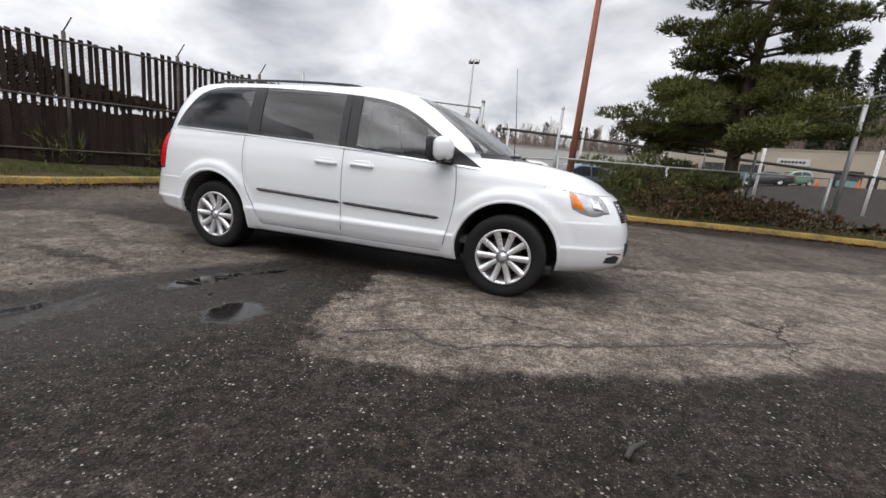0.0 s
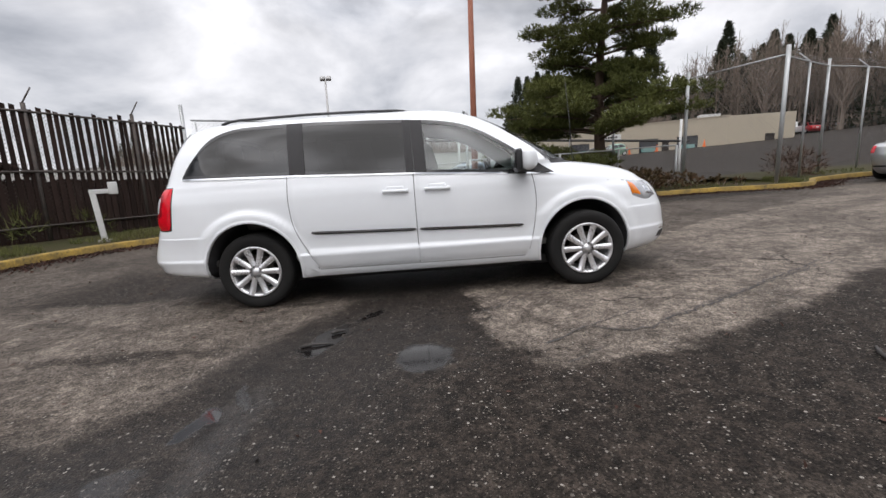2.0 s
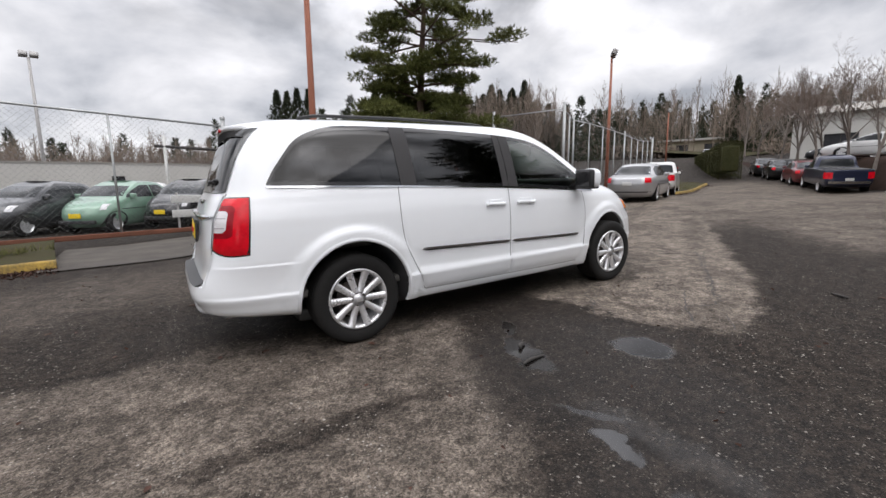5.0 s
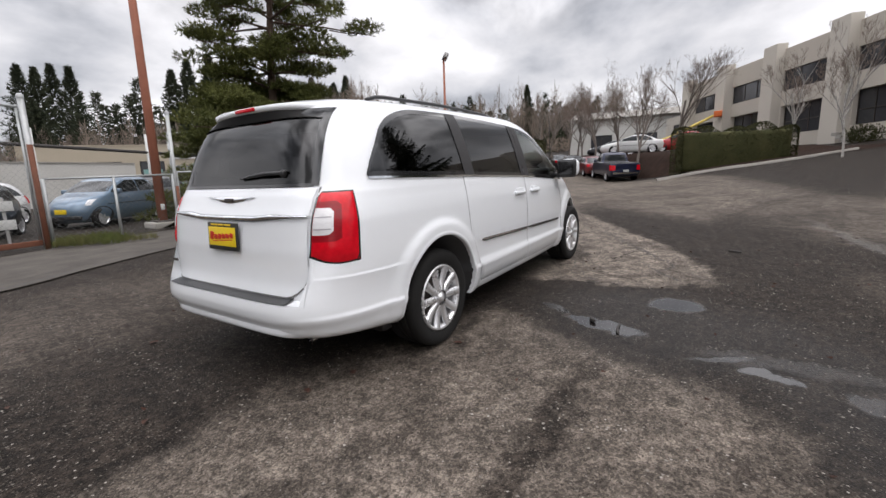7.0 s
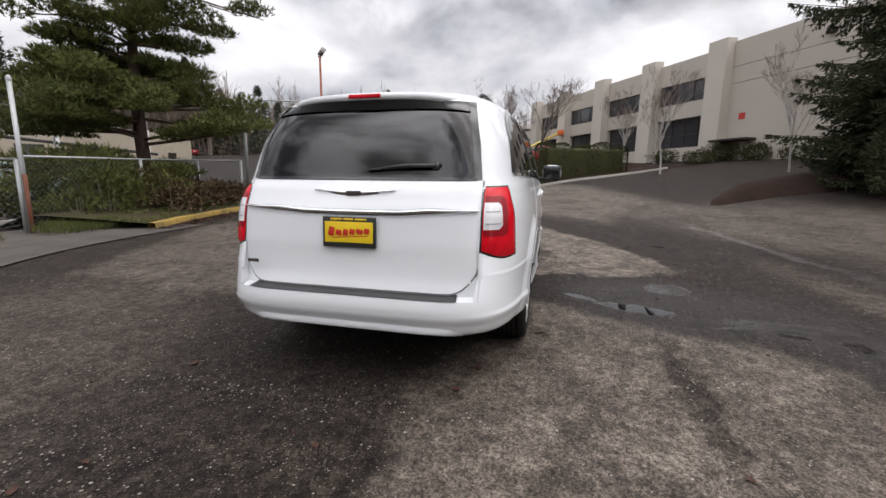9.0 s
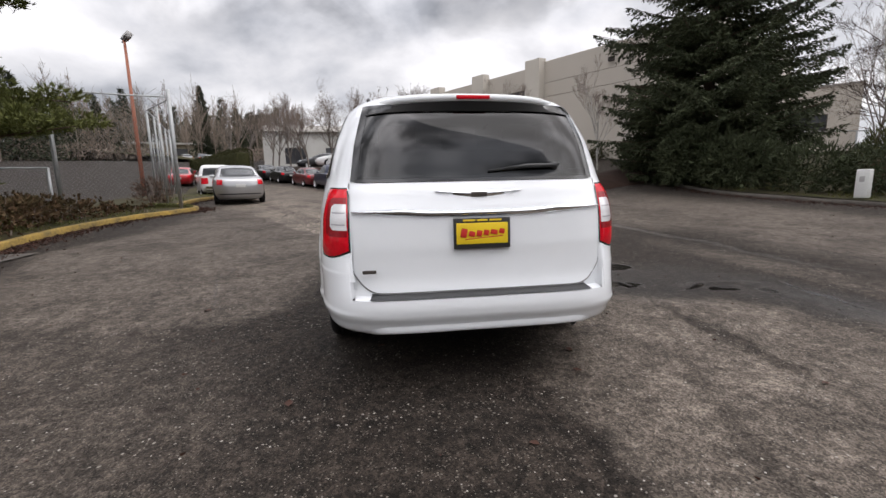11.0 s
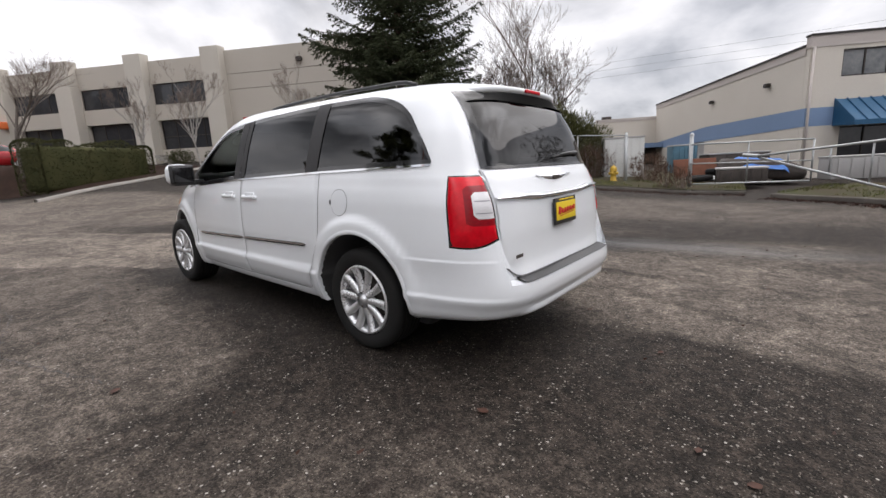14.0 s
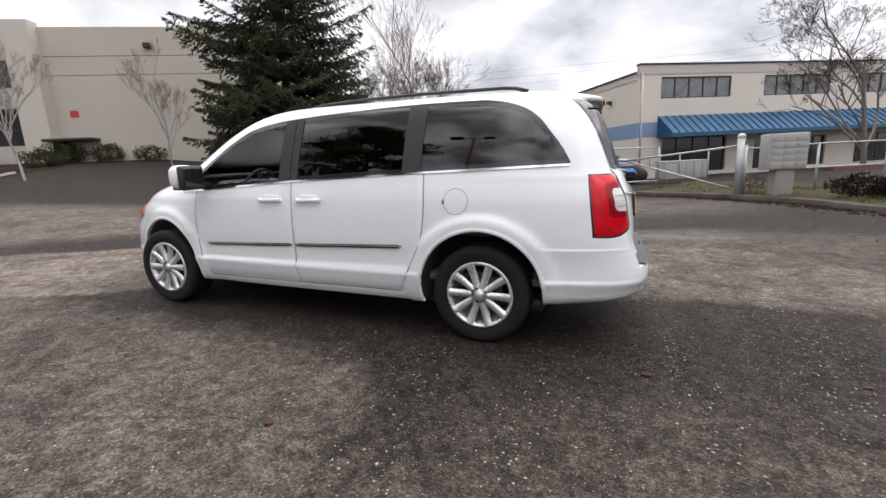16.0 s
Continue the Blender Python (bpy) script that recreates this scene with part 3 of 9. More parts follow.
# ---- the minivan ----
VAN_WHEELS = ((-1.539, 0.36), (1.539, 0.36))
VAN_ROWS = [
    # height, rear end, front end, half width, rear roundness, front roundness
    (0.26, -1.98, 2.44, 0.915, 5.6, 3.4), (0.30, -2.25, 2.51, 0.940, 5.8, 3.4), (0.335, -2.50, 2.54, 0.950, 6.0, 3.4), (0.365, -2.585, 2.55, 0.960, 6.1, 3.4), (0.405, -2.602, 2.56, 0.968, 6.2, 3.4), (0.425, -2.606, 2.56, 0.973, 6.2, 3.4), (0.440, -2.624, 2.56, 0.977, 6.2, 3.4), (0.475, -2.630, 2.56, 0.985, 6.3, 3.4),
    (0.50, -2.632, 2.555, 0.976, 6.3, 3.4), (0.552, -2.624, 2.55, 0.976, 6.3, 3.4), (0.60, -2.606, 2.545, 0.977, 6.4, 3.4), (0.66, -2.577, 2.53, 0.982, 6.6, 3.4), (0.72, -2.549, 2.51, 0.986, 6.9, 3.35), (0.77, -2.530, 2.49, 0.986, 7.0, 3.3),
    (0.83, -2.513, 2.455, 0.985, 7.0, 3.3), (0.90, -2.50, 2.39, 0.982, 7.0, 3.3), (0.94, -2.495, 2.32, 0.979, 7.0, 3.3), (1.00, -2.485, 2.235, 0.974, 7.0, 3.3), (1.05, -2.47, 2.12, 0.966, 7.0, 3.3),
    (1.085, -2.455, 2.00, 0.959, 7.0, 3.35), (1.11, -2.445, 1.88, 0.953, 7.0, 3.5), (1.135, -2.435, 1.72, 0.948, 7.0, 3.9), (1.155, -2.425, 1.56, 0.944, 7.0, 4.6), (1.17, -2.415, 1.47, 0.940, 7.0, 5.4),
    (1.20, -2.40, 1.415, 0.932, 7.0, 6.0), (1.30, -2.365, 1.25, 0.906, 7.0, 6.0), (1.40, -2.33, 1.085, 0.876, 7.0, 6.0), (1.50, -2.29, 0.915, 0.842, 6.6, 6.0), (1.58, -2.25, 0.765, 0.812, 6.2, 5.6),
    (1.63, -2.215, 0.66, 0.788, 6.0, 5.2), (1.665, -2.18, 0.565, 0.764, 5.6, 4.8), (1.695, -2.13, 0.46, 0.728, 5.2, 4.4), (1.715, -2.08, 0.36, 0.68, 5.0, 4.0), (1.73, -2.01, 0.24, 0.61, 4.6, 3.6),
    (1.742, -1.88, 0.08, 0.50, 4.2, 3.2), (1.750, -1.65, -0.10, 0.35, 3.8, 3.0), (1.754, -1.2, -0.25, 0.18, 3.0, 2.8)]
# the bumpers' corners stand a little proud below their seams; the tailgate sits inside the body's rear end
VAN = Shell(VAN_ROWS, -0.3, VAN_WHEELS, 0.024, 0.43, ((-1.96, -0.06, 0.705, 0.007), (1.96, 0.06, 0.70, 0.007)))
GATE = Shell([(z, float(np.interp(z, [0.55, 0.585, 0.66, 0.74, 0.85], [-2.56, -2.545, -2.525, -2.514, -2.508])) if 0.5 < z < 0.86 else xr, xf, w, nr, nf) for z, xr, xf, w, nr, nf in VAN_ROWS], -0.3)


def belt(x):
    return float(np.interp(x, [-2.1, -1.14, 0.0, 1.26], [1.236, 1.203, 1.152, 1.068]))


def win_top(x):
    return float(pchip([(-2.115, 1.24), (-2.09, 1.29), (-1.985, 1.435), (-1.90, 1.535), (-1.80, 1.60), (-1.66, 1.645), (-1.525, 1.664), (-1.12, 1.668), (-0.5, 1.652), (0.08, 1.618), (0.30, 1.590), (0.46, 1.552), (0.62, 1.482), (0.76, 1.40), (1.03, 1.222), (1.265, 1.068)], x))


def in_poly(x, y, poly):
    hit = False
    for (x0, y0), (x1, y1) in zip(poly, poly[1:] + poly[:1]):
        if (y0 > y) != (y1 > y) and x < (x1 - x0) * (y - y0) / (y1 - y0) + x0:
            hit = not hit
    return hit


def rear_glass_half(z):
    return float(np.interp(z, [1.195, 1.40, 1.64], [0.722, 0.695, 0.640]))


def wind_half(z):
    return float(np.interp(z, [1.17, 1.30, 1.48, 1.60, 1.66], [0.86, 0.79, 0.73, 0.66, 0.60]))


def build_van():
    van = new("minivan")
    tagged(van, "white minivan with tinted windows parked on the asphalt", "minivan")
    van.matrix_world = pose(0, 0, 0, 0, -1.57, 0)
    zs = [0.26, 0.27, 0.29] + frange(0.31, 0.47, 9) + [0.478, 0.486, 0.494, 0.502, 0.515, 0.535, 0.55, 0.562, 0.57, 0.582, 0.595] + frange(0.61, 0.68, 4) + [0.688, 0.693, 0.70, 0.705, 0.712] + frange(0.73, 0.93, 11) + frange(0.945, 1.195, 30) + frange(1.21, 1.66, 32) + frange(1.665, 1.754, 22)
    verts, faces = VAN.mesh(zs, step=0.04)
    body = link_mesh("body", verts, faces, "paint_white", van)
    # wheel wells are cut out of the closed body, their lining is dark
    body.data.materials.append(M["black_trim"])
    bm = bmesh.new()
    for wx, wz in VAN_WHEELS:
        for s in (-1, 1):
            m = Matrix.Translation((wx, s * 0.86, wz + 0.01))
            rings = bm_lathe(bm, [(0.435, -0.24), (0.435, 0.34)], 48, "y", m)
            bm.faces.new(rings[0][::-1]); bm.faces.new(rings[1])
    cme = bpy.data.meshes.new("cutter")
    bmesh.ops.recalc_face_normals(bm, faces=bm.faces)
    bm.to_mesh(cme); bm.free()
    cme.materials.append(M["black_trim"])
    cut = new("cutter", cme)
    body.parent = None
    md = body.modifiers.new("wells", "BOOLEAN")
    md.operation, md.object, md.solver = "DIFFERENCE", cut, "EXACT"
    md.material_mode = "TRANSFER"
    bpy.context.view_layer.update()
    dg = bpy.context.evaluated_depsgraph_get()
    me = bpy.data.meshes.new_from_object(body.evaluated_get(dg))
    body.modifiers.clear()
    body.data = me
    body.parent = van
    bpy.data.objects.remove(cut)
    # openings for the windows
    side_poly = [(-2.07, belt(-2.07) + 0.03)] + [(x, belt(x) + 0.025) for x in (-1.1, 0, 1.1)] + [(x, win_top(x) - 0.03) for x in (1.1, 0.9, 0.76, 0.6, 0.4, 0.1, -0.5, -1.1, -1.5, -1.7, -1.85, -2.0)]
    bm = bmesh.new(); bm.from_mesh(me)
    gone = []
    for f in bm.faces:
        c = f.calc_center_median()
        if c.x < -2.2 and abs(c.y) < 0.732 and 0.562 < c.z < 1.18:
            gone.append(f)
        if c.z < 1.06 or f.normal.z > 0.9:
            continue
        if abs(c.y) > 0.55 and abs(f.normal.y) > 0.45 and in_poly(c.x, c.z, side_poly):
            gone.append(f)
        elif c.x < -2 and 1.225 < c.z < 1.65 and abs(c.y) < rear_glass_half(c.z) - 0.03:
            gone.append(f)
        elif c.x > 0.3 and 1.20 < c.z < 1.645 and abs(c.y) < wind_half(c.z) - 0.03:
            gone.append(f)
    bmesh.ops.delete(bm, geom=gone, context="FACES")
    bm.to_mesh(me); bm.free()
    me.shade_smooth()

    for s in (-1, 1):
        on = lambda off: (lambda x, z: VAN.side(x, z, s, off))
        # doors, proud of the body by their skin
        def seam_c(z):
            return float(pchip([(0.30, -0.93), (0.366, -0.955), (0.5, -1.01), (0.62, -1.07), (0.74, -1.12), (0.85, -1.14), (1.0, -1.148), (1.25, -1.14)], z))
        def seam_b(z):
            return -0.008 + 0.0 * z
        def seam_a(z):
            return float(pchip([(0.30, 0.985), (0.45, 1.02), (0.62, 1.06), (0.84, 1.083), (1.0, 1.07), (1.09, 1.048)], z))
        for nm, f0, f1, z0, zt in (("sliding_door", seam_c, seam_b, 0.335, None), ("front_door", seam_b, seam_a, 0.325, None)):
            verts = []
            for i in range(44):
                for j in range(56):
                    q = j / 55
                    xm = f0(0.7) + (f1(0.7) - f0(0.7)) * i / 43
                    z = z0 + (belt(xm) - 0.012 - z0) * q
                    x = f0(z) + 0.004 + (f1(z) - f0(z) - 0.008) * i / 43
                    d = 0.004 - 0.006 * max(0.0, 1 - min(i, 43 - i, j * 0.8 + 0.4) / 0.9) if min(i, 43 - i) == 0 or j == 0 else 0.004
                    low = 0.515 - 0.012 * x
                    d += 0.011 * min(1.0, max(0.0, (low - z) / 0.016)) * min(1.0, max(0.0, (z - 0.34) / 0.06))
                    verts.append(VAN.side(x, z, s, d))
            door = link_mesh(nm, verts, grid_faces(44, 56), "paint_white", van)
            # handle: a grip over a shallow cup
            hx = -0.185 if nm == "sliding_door" else 0.19
            bm = bmesh.new()
            p = VAN.side(hx, 1.0, s, 0.022)
            bm_box(bm, p, (0.20, 0.020, 0.026), 0.008, pose(0, 0, 0, 0, 2 if s else 0, 0))
            for q in (-0.1, 0.1):
                bm_box(bm, VAN.side(hx + q, 1.0, s, 0.008), (0.03, 0.03, 0.03), 0.008)
            part("handle", bm, "paint_white", door)
            bm = bmesh.new()
            bm_box(bm, VAN.side(hx, 1.012, s, 0.002), (0.15, 0.010, 0.06), 0.005)
            part("handle_cup", bm, "paint_white", door)
        # shut lines
        ribbon("shut_line", [(seam_c(z), z) for z in frange(0.335, 1.195, 14)], 0.007, on(0.0015), "seam", van)
        ribbon("shut_line", [(seam_b(z) - 0.0035, z) for z in frange(0.335, 1.15, 12)], 0.007, on(0.0015), "seam", van)
        ribbon("shut_line", [(seam_a(z), z) for z in frange(0.325, 1.085, 12)], 0.007, on(0.0015), "seam", van)
        ribbon("shut_line", [(-0.94, 0.33), (0.98, 0.32)], 0.006, on(0.0015), "seam", van)
        # body side moulding with a bright top edge
        for a, b_ in ((-0.975, -0.02), (0.005, 0.955)):
            zz = lambda x: 0.677 - (x + 0.972) * 0.0325
            verts, nx = [], 24
            prof = ((-0.013, 0.003), (-0.011, 0.010), (0.004, 0.013), (0.011, 0.009), (0.013, 0.003))
            for x in frange(a, b_, nx):
                tip = min(1.0, (x - a) / 0.03 + 0.2, (b_ - x) / 0.03 + 0.2)
                verts += [VAN.side(x, zz(x) + dz * tip, s, 0.004 + o * tip) for dz, o in prof]
            mo = link_mesh("side_moulding", verts, grid_faces(nx, 5), "pillar", van)
            patch("moulding_trim", frange(a + 0.01, b_ - 0.01, nx), lambda x: zz(x) - 0.001, lambda x: zz(x) + 0.013, 3, on(0.0175), "chrome", mo)
        # windows
        def pane(nm, x0, x1, mat, lo_pad=0.006, n=30):
            us = frange(x0, x1, n)
            return patch("window", us, lambda x: belt(x) + lo_pad, lambda x: max(belt(x) + 0.012, win_top(x) - 0.004), 14, on(0.004), mat, van, nm)
        pane("tinted rear quarter window", -2.112, -1.085, "glass_dark", n=44)
        pane("tinted sliding door window", -1.085, 0.0, "glass_dark")
        if s < 0:
            pane("clear front door window", 0.0, 1.20, "glass_clear")
        # black surround and pillars
        xs = frange(-2.112, 1.262, 90)
        patch("window_surround", xs, lambda x: max(belt(x) + 0.002, win_top(x) - 0.034), lambda x: win_top(x), 4, on(0.006), "gloss_black", van)
        patch("window_sill_trim", xs, lambda x: belt(x) - 0.002, lambda x: min(win_top(x) - 0.001, belt(x) + 0.026), 3, on(0.0065), "gloss_black", van)
        patch("chrome_beltline", xs, lambda x: belt(x) - 0.014, lambda x: belt(x) - 0.001, 3, on(0.010), "chrome", van)
        for x0, x1, lean in ((-1.128, -0.985, -0.02), (-0.082, -0.012, -0.015), (-0.006, 0.100, -0.018)):
            verts = []
            for i in range(5):
                for j in range(16):
                    q = j / 15
                    x = x0 + (x1 - x0) * i / 4
                    zb, zt = belt(x) + 0.001, win_top(x) - 0.002
                    verts.append(VAN.side(x + lean * (q - 0.4), zb + (zt - zb) * q, s, 0.009))
            link_mesh("pillar_panel", verts, grid_faces(5, 16), "pillar", van)
        patch("sail_panel", frange(0.93, 1.262, 12), lambda x: belt(x) + 0.002, lambda x: min(win_top(x) - 0.001, belt(x) + 0.02 + (x - 0.93) * 1.9), 8, on(0.010), "pillar", van)
        # arch lips
        for wx, wz in VAN_WHEELS:
            verts, n = [], 40
            for i in range(n):
                a = radians(-14 + 208 * i / (n - 1))
                for r, o in ((0.437, -0.05), (0.432, -0.004), (0.437, 0.006), (0.452, 0.0045), (0.462, 0.001)):
                    x, z = wx + r * math.cos(a), wz + 0.01 + r * math.sin(a)
                    verts.append(VAN.side(x, max(0.262, z), s, o))
            link_mesh("wheel_arch", verts, grid_faces(n, 5), "paint_white", van)
        # mirror
        bm = bmesh.new()
        mc = Vector((0.95, s * 1.085, 1.195))
        sec = []
        for i in range(9):
            q = i / 8
            k = math.sin(math.pi * (0.10 + 0.82 * q)) ** 0.45
            sec.append((0.045 - 0.15 * q + 0.03, k))
        vs = []
        for (dx, k) in sec:
            vs.append([bm.verts.new(mc + Vector((dx + 0.03, s * 0.115 * k * math.copysign(abs(math.cos(a)) ** 0.6, math.cos(a)), 0.100 * k * math.copysign(abs(math.sin(a)) ** 0.6, math.sin(a))))) for a in (2 * math.pi * j / 24 for j in range(24))])
        for r0, r1 in zip(vs, vs[1:]):
            for j in range(24):
                bm.faces.new((r0[j], r0[(j + 1) % 24], r1[(j + 1) % 24], r1[j]))
        bm.faces.new(vs[0]); bm.faces.new(vs[-1][::-1])
        mirror = part("mirror", bm, "paint_white", van)
        # gloss black mirror face: its dark reflection is put into the colour
        bm = bmesh.new()
        bm_box(bm, mc + Vector((-0.083, 0, 0.0)), (0.012, 0.175, 0.145), 0.005)
        part("mirror_glass", bm, "gloss_black", mirror)
        bm = bmesh.new()
        bm_box(bm, mc + Vector((-0.052, 0, 0)), (0.052, 0.214, 0.184), 0.02)
        part("mirror_rim", bm, "black_trim", mirror)
        bm = bmesh.new()
        bm_box(bm, mc + Vector((0.01, -s * 0.02, -0.088)), (0.15, 0.19, 0.035), 0.014)
        bm_box(bm, mc + Vector((0.02, -s * 0.14, -0.075)), (0.10, 0.14, 0.05), 0.015)
        part("mirror_base", bm, "black_trim", mirror)
        # roof rail
        bm = bmesh.new()
        rail = []
        for q in frange(0, 1, 22):
            x = -1.80 + 1.80 * q
            lift = 0.030 * min(1.0, q / 0.06, (1 - q) / 0.06)
            rail.append((x, s * 0.615, 1.729 + lift - 0.012 * abs(q - 0.45) * 2 - 0.012 * max(0, q - 0.7) / 0.3))
        bm_tube(bm, rail, 0.013, 8)
        part("roof_rail", bm, "black_trim", van)
        # tail lamp round the corner
        def lamp(nm, z0, z1, f0, f1, off, mat, parent, n=18, nz=10, over=0.0):
            verts = []
            for i in range(n):
                for j in range(nz):
                    z = z0(i / (n - 1)) + (z1(i / (n - 1)) - z0(i / (n - 1))) * j / (nz - 1)
                    t0, t1 = VAN.theta(z, y=0.742), VAN.theta(z, x=-2.225 - 0.045 * (1.155 - z) / 0.36)
                    q = f0 + (f1 - f0) * i / (n - 1)
                    p0, p1 = VAN.point(t0, z), VAN.point(t1, z)
                    th = t0 + (t1 - t0) * q
                    p = VAN.point(th, z)
                    d = Vector((p.x - VAN.cx - 0.0, p.y * 1.6, 0)).normalized()
                    edge = min(1.0, 6 * min(i, n - 1 - i) / (n - 1), 5 * min(j, nz - 1 - j) / (nz - 1)) ** 0.5
                    if over:
                        # an inner lens follows the cover's own rounding
                        zq = min(max((z - 0.80) / 0.358, 0.0), 1.0)
                        edge = min(1.0, 6 * min(q, 1 - q), 5 * min(zq, 1 - zq)) ** 0.5
                    p = p + d * (off * (0.12 + 0.88 * edge) + over)
                    verts.append((p.x, s * p.y, p.z))
            return link_mesh(nm, verts, grid_faces(n, nz), mat, parent)
        tail = lamp("tail_lamp", lambda q: 0.822 - 0.035 * q - 0.02 * math.sin(q * 3.14), lambda q: 1.158 + 0.0 * q, 0.0, 1.0, 0.022, "red_lens", van, 26, 16)
        lamp("inner_reflector", lambda q: 0.898 + 0.015 * max(0, q - 0.8) * 5, lambda q: 1.112 - 0.02 * max(0, q - 0.8) * 5, 0.02, 0.68, 0.022, "red_reflector", tail, 18, 10, 0.0006)
        lamp("reverse_lens", lambda q: 0.935 + 0.02 * max(0, q - 0.8) * 5, lambda q: 1.078 - 0.02 * max(0, q - 0.8) * 5, 0.02, 0.50, 0.022, "reverse_lens", tail, 14, 8, 0.0012)
        for zr in (0.965, 1.030):
            lamp("lens_rib", lambda q: zr - 0.003, lambda q: zr + 0.004, 0.05, 0.45, 0.022, "lens_rib", tail, 12, 3, 0.0018)
        lamp("lamp_gasket", lambda q: 0.812 - 0.035 * q - 0.02 * math.sin(q * 3.14), lambda q: 1.166, -0.03, 1.03, 0.008, "gloss_black", tail, 26, 16)
        # head lamp round the front corner
        def hlamp(nm, x0, y1, z0, z1, off, mat, parent, n=18, nz=10):
            verts = []
            for i in range(n):
                q = i / (n - 1)
                for j in range(nz):
                    a, b_ = z0(q), z1(q)
                    z = a + (b_ - a) * j / (nz - 1)
                    t0, t1 = VAN.theta(z, x=x0 + 0.35 * max(0.0, 0.93 - z) * (1 - q), front=True), VAN.theta(z, y=y1, front=True)
                    p = VAN.point(t0 + (t1 - t0) * q, z)
                    d = Vector((p.x, p.y * 1.2, 0)).normalized()
                    edge = min(1.0, 5 * min(i, n - 1 - i) / (n - 1), 4 * min(j, nz - 1 - j) / (nz - 1)) ** 0.5
                    p = p + d * (off * (0.15 + 0.85 * edge))
                    verts.append((p.x, s * p.y, p.z))
            return link_mesh(nm, verts, grid_faces(n, nz), mat, parent)
        hl = hlamp("head_lamp", 1.99, 0.57, lambda q: 0.800 - 0.07 * math.sin(min(1, q * 1.3) * 2.2) + 0.03 * q, lambda q: 0.943 - 0.03 * q, 0.012, "lamp_bowl", van)
        hlamp("amber_lens", 1.995, 0.715, lambda q: 0.812 - 0.04 * q, lambda q: 0.938 - 0.006 * q, 0.017, "amber_lens", hl, 10, 8)
        hlamp("reflector_bowl", 2.14, 0.61, lambda q: 0.785 - 0.01 * q, lambda q: 0.912 - 0.02 * q, 0.015, "chrome", hl, 12, 8)
        # fog lamp opening with chrome brow
        verts = [VAN.end(s * (0.49 + 0.13 * i / 9), 0.345 + (0.075 - 0.02 * abs(i - 4) / 4) * j / 3 + 0.012 * i / 9, True, 0.004) for i in range(10) for j in range(4)]
        link_mesh("fog_lamp", verts, grid_faces(10, 4), "black_trim", van)
        verts = [VAN.end(s * (0.48 + 0.15 * i / 9), 0.424 + 0.014 * j + 0.014 * i / 9, True, 0.012) for i in range(10) for j in range(2)]
        link_mesh("fog_lamp_trim", verts, grid_faces(10, 2), "chrome", van)
    # fuel door on the left side
    cx, cz = -1.385, 1.00
    ring = [(cx + 0.085 * math.cos(a), cz + 0.085 * math.sin(a)) for a in (2 * math.pi * k / 28 for k in range(28))]
    verts = [VAN.side(cx, cz, 1, 0.003)] + [VAN.side(x, z, 1, 0.003) for x, z in ring]
    fuel = link_mesh("fuel_door", verts, [(0, 1 + k, 1 + (k + 1) % 28) for k in range(28)], "paint_white", van)
    ribbon("shut_line", ring, -0.0035, lambda x, z: VAN.side(x, z, 1, 0.0015), "seam", fuel, True)
    bm = bmesh.new()
    bm_box(bm, VAN.side(cx + 0.088, cz, 1, 0.002), (0.012, 0.01, 0.03), 0.003)
    part("fuel_door_notch", bm, "black_trim", fuel)

    # ---- rear end ----
    body_rear = lambda off: (lambda y, z: VAN.end(y, z, False, off))
    rear = lambda off: (lambda y, z: GATE.end(y, z, False, off))
    gate_lo = lambda y: 0.588 + 0.10 * max(0.0, (abs(y) - 0.56) / 0.155) ** 2.5
    gate = patch("tailgate", frange(-0.722, 0.722, 60), gate_lo, lambda y: 1.19, 40, rear(0.006), "paint_white", van)
    out = [(y, gate_lo(y)) for y in frange(-0.722, 0.722, 40)] + [(0.735, 0.75), (0.735, 0.9), (0.73, 1.19)]
    ribbon("shut_line", [(-0.73, 1.19), (-0.735, 0.9), (-0.735, 0.75)] + out, -0.010, rear(0.002), "seam", gate)
    # the jambs step out from the gate to the body
    for s in (-1, 1):
        verts = []
        for z in frange(0.556, 1.19, 36):
            verts += [GATE.end(s * 0.70, z, False, -0.006), GATE.end(s * 0.728, z, False, -0.002), VAN.end(s * 0.742, z, False, 0.0015), VAN.end(s * 0.768, z, False, 0.0015)]
        link_mesh("gate_jamb", verts, grid_faces(36, 4), "paint_white", van)
    verts = [(GATE.end(y, 0.74, False, -0.003).x if j == 0 else GATE.end(y, 0.58, False, -0.003).x, y, 0.76 if j == 0 else 0.556) for y in frange(-0.73, 0.73, 24) for j in range(2)]
    link_mesh("gate_sill", verts, grid_faces(24, 2), "paint_white", van)
    zz = frange(1.2, 1.645, 24)
    verts = [VAN.end(rear_glass_half(z) * (i / 19.5 - 1), z, False, 0.006) for z in zz for i in range(40)]
    link_mesh("rear_window", verts, grid_faces(24, 40), "glass_dark", gate, label="tinted rear window")
    for s in (-1, 1):
        verts = [VAN.end(s * (rear_glass_half(z) - 0.035 + 0.04 * i / 3), z, False, 0.008) for z in zz for i in range(4)]
        link_mesh("window_surround", verts, grid_faces(24, 4), "gloss_black", gate)
    patch("window_surround", frange(-0.70, 0.70, 40), lambda y: 1.195, lambda y: 1.212, 3, rear(0.009), "gloss_black", gate)
    # plate recess, plate, bright bar and emblem
    patch("plate_recess", frange(-0.36, 0.36, 24), lambda y: 0.785 + 0.05 * max(0, abs(y) - 0.26) / 0.1, lambda y: 1.0, 10, rear(0.0075), "paint_white", gate)
    bar = lambda y: 1.024 + 0.012 * (abs(y) / 0.73) ** 2 - 0.010 * (1 if abs(y) < 0.3 else max(0, 1 - (abs(y) - 0.3) / 0.15))
    verts = []
